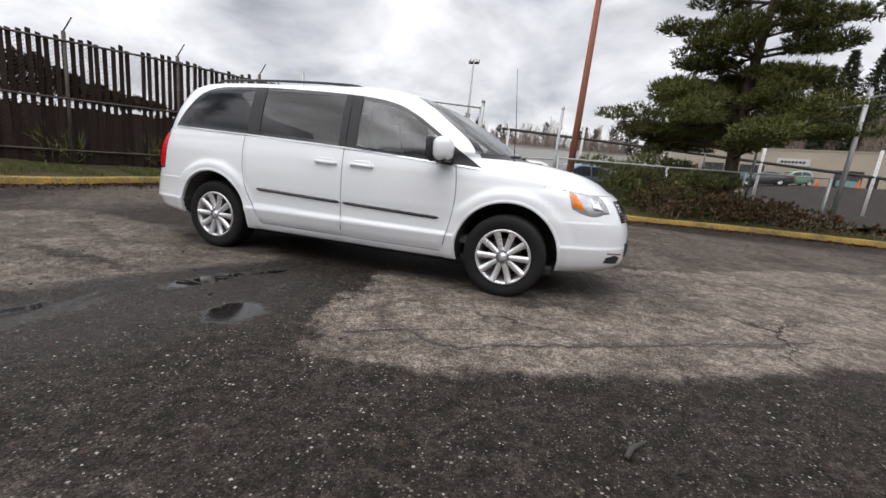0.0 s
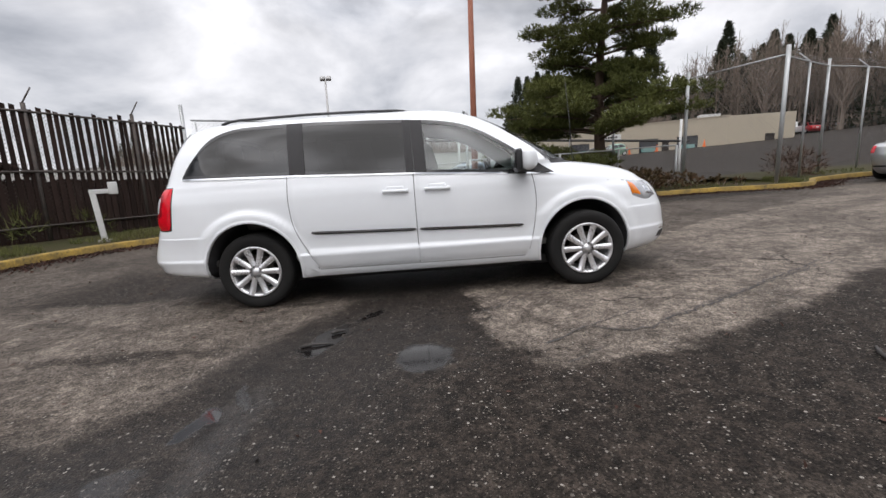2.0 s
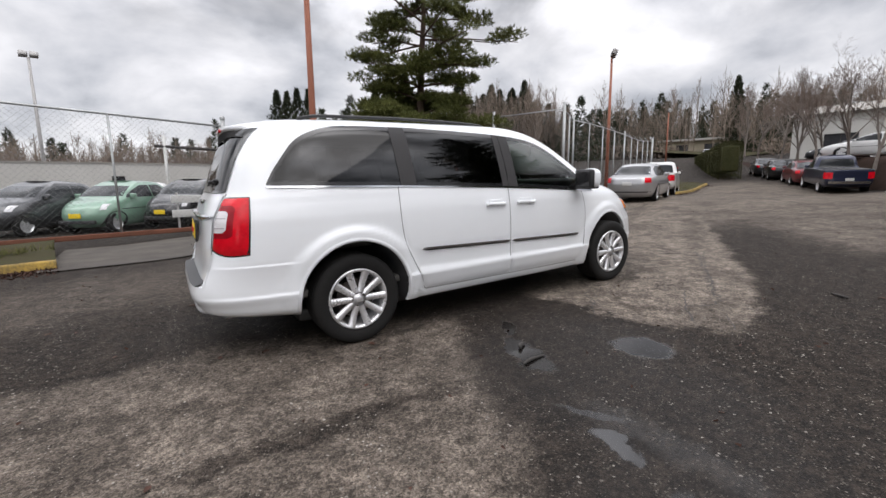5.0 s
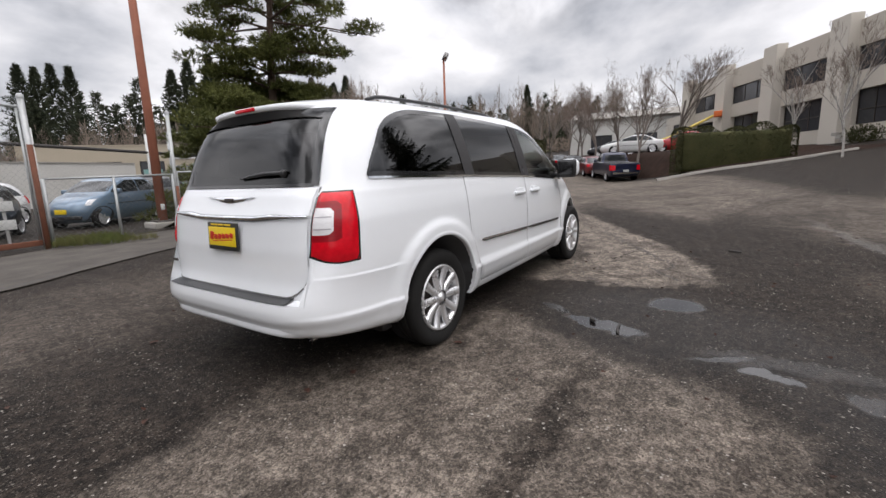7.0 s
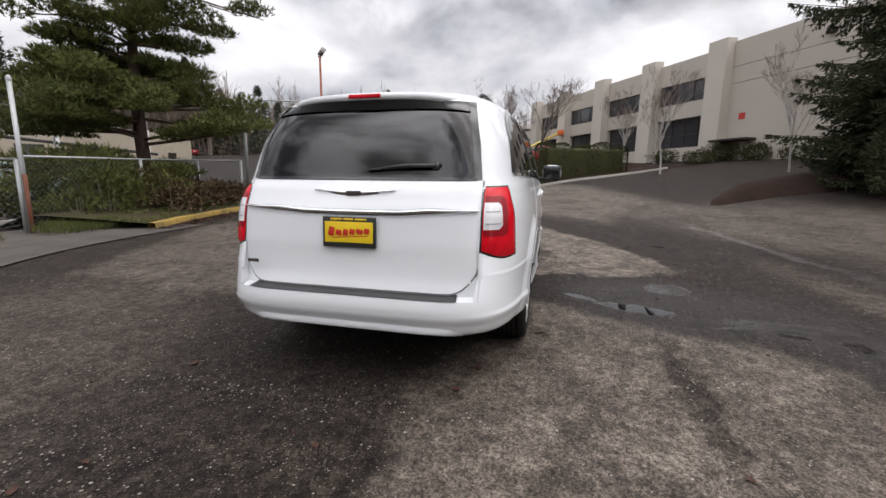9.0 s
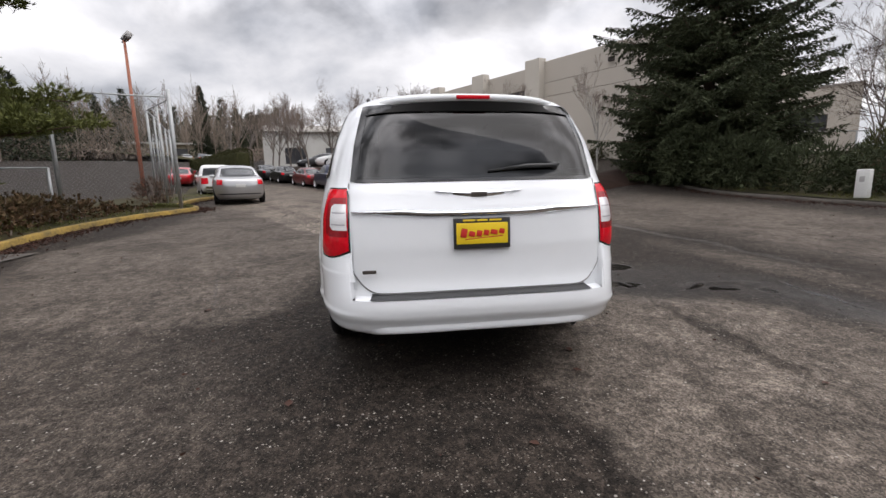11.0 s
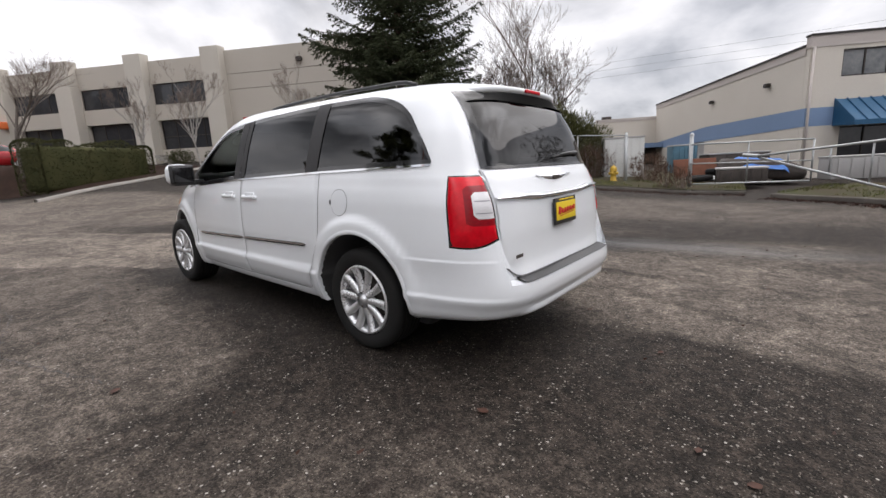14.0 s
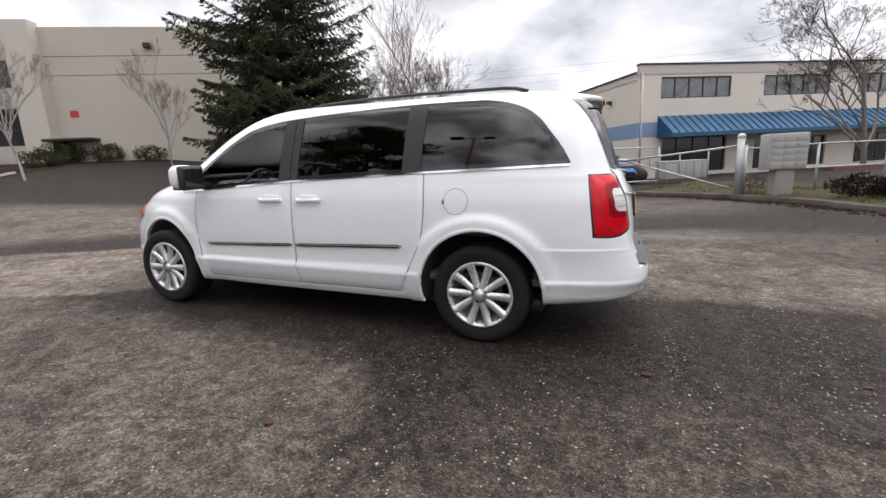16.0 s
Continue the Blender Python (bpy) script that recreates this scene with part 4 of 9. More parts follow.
    for y in frange(-0.725, 0.725, 50):
        wdt = 0.020 * min(1.0, (0.74 - abs(y)) / 0.35 + 0.25)
        for dz, o in ((-1.0, 0.008), (-0.75, 0.016), (0.25, 0.034), (0.75, 0.030), (1.0, 0.008)):
            verts.append(VAN.end(y, bar(y) + dz * wdt, False, o))
    link_mesh("bright_bar", verts, grid_faces(50, 5), "chrome", gate)
    verts = []
    for y in frange(-0.25, 0.25, 30):
        wdt = 0.018 * (1 - (abs(y) / 0.255) ** 1.4) + 0.001
        for dz, o in ((-1.0, 0.007), (-0.3, 0.014), (0.3, 0.020), (1.0, 0.007)):
            verts.append(VAN.end(y, 1.122 + 0.018 * (abs(y) / 0.25) ** 2 + dz * wdt, False, o))
    emblem = link_mesh("wing_emblem", verts, grid_faces(30, 4), "chrome", gate)
    bm = bmesh.new()
    bm_box(bm, VAN.end(0, 1.121, False, 0.018), (0.008, 0.09, 0.024), 0.003)
    part("emblem_badge", bm, "dark_metal", emblem)
    bm = bmesh.new()
    lean = pose(0, 0, 0, 0, 4, 0)
    pc = VAN.end(0, 0.905, False, 0.028)
    bm_box(bm, pc, (0.014, 0.325, 0.172), 0.004, lean)
    holder = part("plate_frame", bm, "black_trim", gate)
    bm = bmesh.new()
    bm_box(bm, pc + Vector((-0.009, 0, 0)), (0.005, 0.295, 0.118), 0.002, lean)
    card = part("plate_card", bm, "yellow_plate", holder, "yellow dealer card with red slanted lettering bar")
    # the brand script as a plain slanted brush stroke
    bm = bmesh.new()
    for k, (y0, y1, h, z0) in enumerate(((0.125, 0.085, 0.05, 0.0), (0.08, 0.04, 0.03, -0.006), (0.035, 0.0, 0.034, -0.004), (-0.005, -0.04, 0.03, 0.0), (-0.045, -0.09, 0.026, 0.002), (-0.095, -0.13, 0.028, 0.006))):
        bm_box(bm, pc + Vector((-0.0125, (y0 + y1) / 2, z0 + 0.004)), (0.003, abs(y1 - y0) * 0.86, h), 0.004, pose(0, 0, 0, 12, 4, 0))
    bm_box(bm, pc + Vector((-0.0125, -0.01, -0.024)), (0.003, 0.22, 0.006), 0.002, pose(0, 0, 0, -4, 4, 0))
    part("red_script", bm, "red_ink", card)
    for dz in (-0.074, 0.074):
        bm = bmesh.new()
        for y0, y1 in ((-0.11, -0.04), (-0.03, 0.03), (0.04, 0.11)):
            bm_box(bm, pc + Vector((-0.008, (y0 + y1) / 2, dz)), (0.003, y1 - y0, 0.010), 0.001, lean)
        part("frame_lettering", bm, "yellow_plate", holder)
    bm = bmesh.new()
    bm_box(bm, VAN.end(0.635, 0.712, False, 0.010), (0.006, 0.075, 0.020), 0.003)
    part("model_badge", bm, "dark_metal", gate)
    # rear wiper
    bm = bmesh.new()
    bm_lathe(bm, [(0.0, -0.01), (0.024, 0.0), (0.024, 0.015), (0.015, 0.028), (0.0, 0.03)], 16, "z", Matrix.Translation(VAN.end(-0.47, 1.27, False, 0.0)) @ pose(0, 0, 0, 0, -85, 0))
    bm_tube(bm, [VAN.end(-0.47, 1.275, False, 0.03), VAN.end(-0.3, 1.274, False, 0.032), VAN.end(-0.16, 1.262, False, 0.026)], [0.012, 0.013, 0.006], 6)
    bm_tube(bm, [VAN.end(-0.50, 1.282, False, 0.02), VAN.end(-0.25, 1.268, False, 0.022), VAN.end(-0.07, 1.248, False, 0.02)], [0.009, 0.012, 0.006], 6)
    part("rear_wiper", bm, "black_trim", gate)
    # spoiler over the rear window
    def sp_edge(y):
        e = (abs(y) / 0.645) ** 5
        return -2.275 + 0.03 * (abs(y) / 0.645) ** 2 + 0.27 * e, 1.690 - 0.024 * (abs(y) / 0.645) ** 2 - 0.022 * e
    nx, ny = 8, 33
    verts = []
    for i in range(nx):
        q = i / (nx - 1)
        for j in range(ny):
            y = -0.645 + 1.29 * j / (ny - 1)
            xe, ze = sp_edge(y)
            x0, z0 = -1.86, 1.741 - 0.018 * (abs(y) / 0.7) ** 2 - 0.055 * (abs(y) / 0.7) ** 5
            verts.append((x0 + (xe - x0) * q, y, z0 + (ze - z0) * (0.35 * q + 0.65 * q * q) + 0.004 * math.sin(q * 3.14)))
    top = len(verts)
    for i in range(nx):
        q = i / (nx - 1)
        for j in range(ny):
            y = -0.645 + 1.29 * j / (ny - 1)
            xe, ze = sp_edge(y)
            verts.append((-1.90 + (xe + 0.008 + 1.90) * q, y * 0.995, ze - 0.034 - 0.03 * (1 - q) ** 2))
    f = grid_faces(nx, ny) + [tuple(top + k for k in q[::-1]) for q in grid_faces(nx, ny)]
    last = (nx - 1) * ny
    f += [(last + j, top + last + j, top + last + j + 1, last + j + 1) for j in range(ny - 1)]
    for j in (0, ny - 1):
        f += [(i * ny + j, (i + 1) * ny + j, top + (i + 1) * ny + j, top + i * ny + j) for i in range(nx - 1)]
    sp = link_mesh("spoiler", verts, f, "paint_white", van)
    verts = []
    for i in range(6):
        for j in range(25):
            y = -0.615 + 1.23 * j / 24
            xe, ze = sp_edge(y)
            a = Vector((xe + 0.012, y, ze - 0.036))
            b_ = VAN.end(y * 1.02, 1.600 - 0.02 * (abs(y) / 0.615) ** 4, False, 0.014)
            verts.append(a.lerp(b_, i / 5) + Vector((-0.004, 0, 0)))
    link_mesh("spoiler_underside", verts, grid_faces(6, 25), "rubber", sp)
    bm = bmesh.new()
    bm_box(bm, (-2.276, -0.005, 1.675), (0.014, 0.20, 0.022), 0.004)
    part("high_brake_lamp", bm, "red_lens", sp)
    # bumper: step pad, lower crease and exhaust
    verts = []
    for y in frange(-0.625, 0.625, 34):
        e = max(0.0, (abs(y) - 0.5) / 0.085)
        for q in frange(0.0, 1.0, 5):
            x0, x1 = GATE.end(y, 0.59, False, -0.012).x, VAN.end(y, 0.562, False, 0.002).x
            yy = y * (1 + 0.02 * q)
            verts.append((x0 + (x1 - x0) * q, yy, 0.582 - 0.016 * q))
    link_mesh("step_pad", verts, grid_faces(34, 5), "black_trim", van)
    verts = []
    for y in frange(-0.72, 0.72, 40):
        x0, x1 = GATE.end(y, 0.59, False, -0.02).x, VAN.end(y, 0.562, False, 0.0015).x
        verts += [(x0 + (x1 - x0) * q, y, 0.571 - 0.016 * q) for q in (0.0, 0.5, 0.97)] + [(x1, y, 0.556)]
    link_mesh("bumper_ledge", verts, grid_faces(40, 4), "paint_white", van)
    verts = []
    for y in frange(-0.70, 0.70, 46):
        e = max(0.0, (abs(y) - 0.54) / 0.16)
        zc, out = 0.366 - 0.045 * e ** 1.6, 1.0 - 0.9 * e ** 2
        verts += [VAN.end(y, zc + dz, False, 0.0012 + o * out) for dz, o in ((0.040, 0.0), (0.020, 0.010), (0.004, 0.017), (-0.003, 0.016), (-0.012, 0.008), (-0.022, 0.0))]
    link_mesh("bumper_crease", verts, grid_faces(46, 6), "paint_white", van)
    bm = bmesh.new()
    bm_tube(bm, [(-2.2, -0.60, 0.30), (-2.38, -0.61, 0.305), (-2.43, -0.61, 0.302)], 0.021, 12, False)
    part("exhaust_pipe", bm, "chrome", van)
    bm = bmesh.new()
    bm_box(bm, (0, 0, 0.24), (3.9, 1.5, 0.10), 0.03)
    for x in (-1.539, 1.539):
        bm_tube(bm, [(x, -0.8, 0.33), (x, 0.8, 0.33)], 0.04, 8)
    part("underbody", bm, "black_trim", van)

    # ---- front end ----
    front = lambda off: (lambda y, z: VAN.end(y, z, True, off))
    zz = frange(1.185, 1.655, 22)
    verts = [VAN.end(wind_half(z) * (i / 19.5 - 1), z, True, 0.004) for z in zz for i in range(40)]
    link_mesh("windshield", verts, grid_faces(22, 40), "glass_wind", van)
    for s in (-1, 1):
        verts = [VAN.end(s * (wind_half(z) - 0.03 + 0.035 * i / 2), z, True, 0.006) for z in zz for i in range(3)]
        link_mesh("windshield_trim", verts, grid_faces(22, 3), "gloss_black", van)
    verts = [VAN.end(0.84 * (i / 19.5 - 1), z, True, 0.008) for z in (1.150, 1.16, 1.172, 1.195) for i in range(40)]
    link_mesh("cowl", verts, grid_faces(4, 40), "black_trim", van)
    for y0, y1 in ((-0.55, 0.05), (0.05, 0.6)):
        bm = bmesh.new()
        bm_tube(bm, [VAN.end(y0, 1.18, True, 0.02), VAN.end((y0 + y1) / 2, 1.195, True, 0.03), VAN.end(y1, 1.20, True, 0.02)], 0.012, 6)
        part("front_wiper", bm, "black_trim", van)
    gr = patch("grille", frange(-0.46, 0.46, 24), lambda y: 0.70, lambda y: 0.885 - 0.01 * (abs(y) / 0.46) ** 2, 10, front(0.006), "gloss_black", van)
    for k in range(7):
        z = 0.712 + 0.026 * k
        ribbon("grille_bar", [(y, z) for y in frange(-0.46, 0.46, 16)], 0.012, front(0.014), "chrome", gr)
    patch("lower_grille", frange(-0.42, 0.42, 20), lambda y: 0.40, lambda y: 0.52, 6, front(0.005), "black_trim", van)
    ribbon("hood_line", [(-0.80, 0.955), (-0.6, 0.915), (0, 0.905), (0.6, 0.915), (0.80, 0.955)], 0.006, front(0.002), "seam", van)
    bm = bmesh.new()
    ab = VAN.side(1.50, 1.09, -1, 0.0) + Vector((0, 0.12, 0.03))
    bm_lathe(bm, [(0.024, -0.02), (0.022, 0.012), (0.009, 0.03), (0.0, 0.032)], 12, "z", Matrix.Translation(ab))
    bm_tube(bm, [ab, ab + Vector((-0.02, 0.0, 0.35)), ab + Vector((-0.06, 0.0, 0.78))], [0.0035, 0.003, 0.002], 6)
    part("antenna", bm, "black_trim", van)

    # ---- wheels ----
    def arm(bm, a0):
        n = 7
        rows = []
        for i in range(n):
            q = i / (n - 1)
            r = 0.055 + 0.165 * q
            hw = 0.0225 + 0.0065 * q
            y = 0.022 - 0.010 * (1 - (2 * q - 1) ** 2) + 0.006 * q
            rows.append([(r, -hw, y - 0.02), (r, -hw * 0.88, y), (r, hw * 0.88, y), (r, hw, y - 0.02)])
        vs = [[bm.verts.new(Vector((r * math.cos(a0) - t * math.sin(a0), -y, r * math.sin(a0) + t * math.cos(a0)))) for r, t, y in row] for row in rows]
        for a, b_ in zip(vs, vs[1:]):
            for k in range(3):
                bm.faces.new((a[k], a[k + 1], b_[k + 1], b_[k]))
    bm = bmesh.new()
    bm_lathe(bm, [(0.195, 0.20), (0.205, 0.04), (0.212, -0.012), (0.222, -0.024), (0.234, -0.026), (0.238, -0.016), (0.238, 0.0), (0.23, 0.2)], 48)
    rim = part("wheel", bm, "alloy", None, "silver ten-spoke alloy wheel")
    bm = bmesh.new()
    prof = [(0.232, 0.02), (0.236, -0.012), (0.25, -0.022), (0.30, -0.03), (0.330, -0.024), (0.344, -0.008), (0.349, 0.012)]
    for k in range(1, 6):
        w = 0.012 + 0.033 * k
        prof += [(0.349, w - 0.008), (0.342, w - 0.006), (0.342, w), (0.349, w + 0.002)]
    prof += [(0.344, 0.21), (0.33, 0.224), (0.29, 0.23), (0.24, 0.22)]
    bm_lathe(bm, prof, 64)
    part("tyre", bm, "rubber", rim)
    for k in range(10):
        bm = bmesh.new()
        arm(bm, radians(90 + 36 * k))
        part("spoke", bm, "alloy", rim)
    bm = bmesh.new()
    bm_lathe(bm, [(0.0, -0.030), (0.024, -0.030), (0.028, -0.025), (0.031, -0.014), (0.074, -0.012), (0.080, 0.02)], 24)
    part("hub_cap", bm, "alloy", rim)
    for k in range(5):
        a = radians(90 + 72 * k)
        bm = bmesh.new()
        bm_lathe(bm, [(0.0, -0.019), (0.012, -0.019), (0.014, -0.008)], 6, "y", Matrix.Translation((0.055 * math.cos(a), 0, 0.055 * math.sin(a))))
        part("lug_nut", bm, "dark_metal", rim)
    bm = bmesh.new()
    bm_lathe(bm, [(0.0, 0.05), (0.15, 0.05), (0.15, 0.065), (0.0, 0.065)], 32)
    part("brake_disc", bm, "dark_metal", rim)
    first = True
    for wx, wz in VAN_WHEELS:
        for s in (-1, 1):
            m = Matrix.Translation((wx, s * 0.935, 0.351)) @ pose(0, 0, 0, 0, 11 * wx, 0 if s < 0 else 180)
            if first:
                rim.matrix_basis = m
                rim.parent = van
                first = False
            else:
                w = copy_thing(rim, m)
                w.parent = van

    # ---- cabin ----
    bm = bmesh.new()
    bm_box(bm, (-0.4, 0, 0.42), (3.6, 1.6, 0.06), 0.02)
    part("cabin_floor", bm, "interior", van)
    def seat(x, y, w):
        bm = bmesh.new()
        bm_box(bm, (x, y, 0.78), (0.52, w, 0.16), 0.05)
        bm_box(bm, (x, y, 0.6), (0.4, w * 0.7, 0.25), 0.02)
        bm_box(bm, (x - 0.26, y, 1.10), (0.15, w, 0.62), 0.06, pose(0, 0, 0, 0, -14, 0))
        st = part("seat", bm, "interior", van)
        bm = bmesh.new()
        for yy in ((y,) if w < 0.8 else (y - w / 3, y, y + w / 3)):
            bm_box(bm, (x - 0.37, yy, 1.47), (0.10, 0.26, 0.18), 0.05)
        part("headrest", bm, "interior", st)
    for y in (-0.42, 0.42):
        seat(0.42, y, 0.54)
        seat(-0.55, y, 0.52)
    seat(-1.45, 0, 1.3)
    bm = bmesh.new()
    bm_box(bm, (1.20, 0, 0.95), (0.50, 1.62, 0.24), 0.08)
    bm_box(bm, (1.0, 0, 0.75), (0.35, 0.4, 0.5), 0.06)
    bm_box(bm, (1.02, 0.4, 1.09), (0.28, 0.42, 0.10), 0.04)
    dash = part("dashboard", bm, "interior", van)
    bm = bmesh.new()
    wm = Matrix.Translation((0.86, 0.4, 1.06)) @ pose(0, 0, 0, 0, 66, 0)
    pts = [wm @ Vector((0.19 * math.cos(a), 0.19 * math.sin(a), 0)) for a in (2 * math.pi * k / 28 for k in range(29))]
    bm_tube(bm, pts, 0.016, 8, False)
    for a in (0.2, 2.94, 4.71):
        bm_tube(bm, [wm @ Vector((0, 0, -0.03)), wm @ Vector((0.18 * math.cos(a), 0.18 * math.sin(a), 0))], 0.018, 6)
    bm_tube(bm, [wm @ Vector((0, 0, 0.01)), wm @ Vector((0, 0, -0.25))], [0.06, 0.03], 10)
    part("steering_wheel", bm, "black_trim", dash)
    return van


build_van()


# ---- more materials ----
M["concrete"] = surf("old_concrete", (0.36, 0.34, 0.31), (0.26, 0.245, 0.22), 0.85, 0, 1.5, 40, 0.003)
M["apron"] = surf("grey_apron_concrete", (0.10, 0.087, 0.073), (0.042, 0.036, 0.031), 0.9, 0, 2.2, 50, 0.006)
M["kerb_yellow"] = surf("worn_yellow_kerb_paint", (0.42, 0.27, 0.045), (0.085, 0.068, 0.036), 0.85, 0, 3.2, 30, 0.004)
M["soil"] = surf("soil_and_moss", (0.050, 0.034, 0.023), (0.040, 0.046, 0.018), 0.95, 0, 1.2, 25, 0.02, spec=0.15)
M["verge"] = surf("mossy_verge", (0.046, 0.052, 0.019), (0.050, 0.034, 0.023), 0.95, 0, 1.0, 22, 0.02, spec=0.15)
M["bark_brown"] = surf("weathered_brown_slat", (0.020, 0.012, 0.010), (0.036, 0.023, 0.019), 0.85, 0, 4, 60, 0.003, per_object=0.35, spec=0.15)
M["board_brown"] = surf("dark_brown_boards", (0.024, 0.014, 0.011), (0.040, 0.026, 0.021), 0.9, 0, 1.6, 40, 0.004, island=True, per_object=0.3, spec=0.15)
M["dead_ivy"] = surf("dead_brown_ivy", (0.026, 0.014, 0.011), (0.048, 0.028, 0.022), 0.95, 0, 1.3, 20, island=True, per_object=0.35, spec=0.15)
M["galv"] = surf("galvanised_steel", (0.46, 0.47, 0.47), (0.36, 0.37, 0.37), 0.5, 0.6, 5, 50, 0.0005)
M["wire"] = surf("fence_wire", (0.30, 0.31, 0.31), (0.2, 0.2, 0.2), 0.55, 0.5)
M["rust"] = surf("rusty_steel", (0.20, 0.075, 0.042), (0.12, 0.05, 0.03), 0.85, 0.1, 4, 50, 0.002)
M["rust_pole"] = surf("rust_red_pole_paint", (0.36, 0.135, 0.08), (0.25, 0.09, 0.055), 0.75, 0.0, 2, 40, 0.001)
M["tilt_wall"] = surf("beige_tilt_up_concrete", (0.50, 0.455, 0.395), (0.45, 0.41, 0.355), 0.9, 0, 0.35, 25, 0.002)
M["tilt_pillar"] = surf("pale_pillar_concrete", (0.55, 0.51, 0.45), (0.50, 0.46, 0.40), 0.9, 0, 0.5, 25, 0.002)
M["cream"] = surf("cream_painted_wall", (0.66, 0.61, 0.54), (0.61, 0.56, 0.49), 0.85, 0, 0.4, 20, 0.001)
M["fascia"] = surf("pinkish_parapet_band", (0.53, 0.475, 0.44), (0.49, 0.44, 0.41), 0.85, 0, 0.4, 20)
M["blue_band"] = surf("blue_painted_band", (0.20, 0.29, 0.45), (0.18, 0.26, 0.40), 0.8, 0, 0.5, 20)
M["awning_blue"] = surf("blue_sheet_metal_awning", (0.024, 0.108, 0.215), (0.020, 0.088, 0.175), 0.45, 0.2, 1.0, 20)
M["dark_pane"] = surf("dark_office_glass", (0.030, 0.032, 0.036), (0.05, 0.05, 0.055), 0.06, 0, 0.8, 6, 0, 0.0, 0.03)
M["grey_pane"] = surf("grey_office_glass", (0.10, 0.11, 0.12), (0.22, 0.22, 0.22), 0.08, 0, 1.2, 5, 0, 0, 0.03)
M["mullion"] = surf("bronze_mullion", (0.045, 0.036, 0.032), None, 0.5, 0.3)
M["white_metal"] = surf("white_painted_metal", (0.66, 0.66, 0.64), (0.55, 0.55, 0.53), 0.55, 0, 2, 30, 0.0005)
M["grey_metal"] = surf("grey_painted_metal", (0.42, 0.41, 0.40), (0.36, 0.35, 0.34), 0.55, 0.1, 2, 30)
M["old_white"] = surf("stained_white_wall", (0.58, 0.57, 0.54), (0.44, 0.43, 0.40), 0.85, 0, 0.35, 12, 0.002)
M["tan_wall"] = surf("tan_stucco", (0.46, 0.40, 0.31), (0.40, 0.35, 0.27), 0.9, 0, 0.3, 15)
M["roof_dark"] = surf("dark_roof_edge", (0.05, 0.045, 0.042), None, 0.8)
M["hydrant_yellow"] = surf("yellow_cast_iron", (0.55, 0.34, 0.03), (0.42, 0.26, 0.03), 0.5, 0.1, 6, 50)
M["tarp_blue"] = surf("blue_tarp", (0.03, 0.16, 0.50), (0.025, 0.11, 0.36), 0.5, 0, 4, 40, 0.01)
M["brick_red"] = surf("red_brick_planter", (0.20, 0.075, 0.05), (0.14, 0.06, 0.045), 0.9, 0, 6, 60, 0.003)
M["sign_red"] = surf("red_sign_mark", (0.55, 0.05, 0.04), None, 0.5)
M["orange"] = surf("orange_lift_paint", (0.75, 0.16, 0.03), None, 0.5)
M["teal_metal"] = surf("faded_teal_metal", (0.09, 0.20, 0.27), (0.06, 0.13, 0.18), 0.6, 0.1, 4, 40)
M["yellow_arm"] = surf("yellow_lift_arm", (0.72, 0.55, 0.12), None, 0.5)
M["teal_sign"] = surf("teal_shop_sign", (0.10, 0.30, 0.28), (0.30, 0.38, 0.36), 0.5, 0, 1.5, 4)

UA = Vector((0.855, 0.518, 0.0))
UP = Vector((0.518, -0.855, 0.0))


def frame_at(origin, along, z=0.0):
    """A local frame: x along the wall, y into the building, z up."""
    a = Vector((along[0], along[1], 0)).normalized()
    b = Vector((-a.y, a.x, 0))
    return Matrix(((a.x, b.x, 0, origin[0]), (a.y, b.y, 0, origin[1]), (0, 0, 1, z), (0, 0, 0, 1)))


def box_part(name, lo, hi, m, material, parent, bevel=0.0, label=""):
    bm = bmesh.new()
    c = [(a + b) / 2 for a, b in zip(lo, hi)]
    bm_box(bm, c, [abs(b - a) for a, b in zip(lo, hi)], bevel)
    bmesh.ops.transform(bm, matrix=m, verts=bm.verts)
    return part(name, bm, material, parent, label, smooth=False)


def wall_with_holes(name, x0, x1, z0, z1, holes, thick, m, material, parent, label=""):
    """A wall slab with rectangular openings (x0, x1, z0, z1) right through it."""
    xs = sorted({x0, x1, *(v for h in holes for v in h[:2])})
    zs = sorted({z0, z1, *(v for h in holes for v in h[2:])})
    bm = bmesh.new()
    solid = {}
    for i in range(len(xs) - 1):
        for j in range(len(zs) - 1):
            cx, cz = (xs[i] + xs[i + 1]) / 2, (zs[j] + zs[j + 1]) / 2
            solid[i, j] = not any(h[0] < cx < h[1] and h[2] < cz < h[3] for h in holes)
    grid = {}
    def v(i, j, k):
        if (i, j, k) not in grid:
            grid[i, j, k] = bm.verts.new(m @ Vector((xs[i], thick * k, zs[j])))
        return grid[i, j, k]
    for (i, j), s in solid.items():
        if not s:
            continue
        bm.faces.new((v(i, j, 0), v(i + 1, j, 0), v(i + 1, j + 1, 0), v(i, j + 1, 0)))
        bm.faces.new((v(i, j + 1, 1), v(i + 1, j + 1, 1), v(i + 1, j, 1), v(i, j, 1)))
        for (di, dj, a, b) in ((-1, 0, (i, j + 1), (i, j)), (1, 0, (i + 1, j), (i + 1, j + 1)), (0, -1, (i, j), (i + 1, j)), (0, 1, (i + 1, j + 1), (i, j + 1))):
            if not solid.get((i + di, j + dj), False):
                bm.faces.new((v(*a, 0), v(*a, 1), v(*b, 1), v(*b, 0)))
    return part(name, bm, material, parent, label, smooth=False)


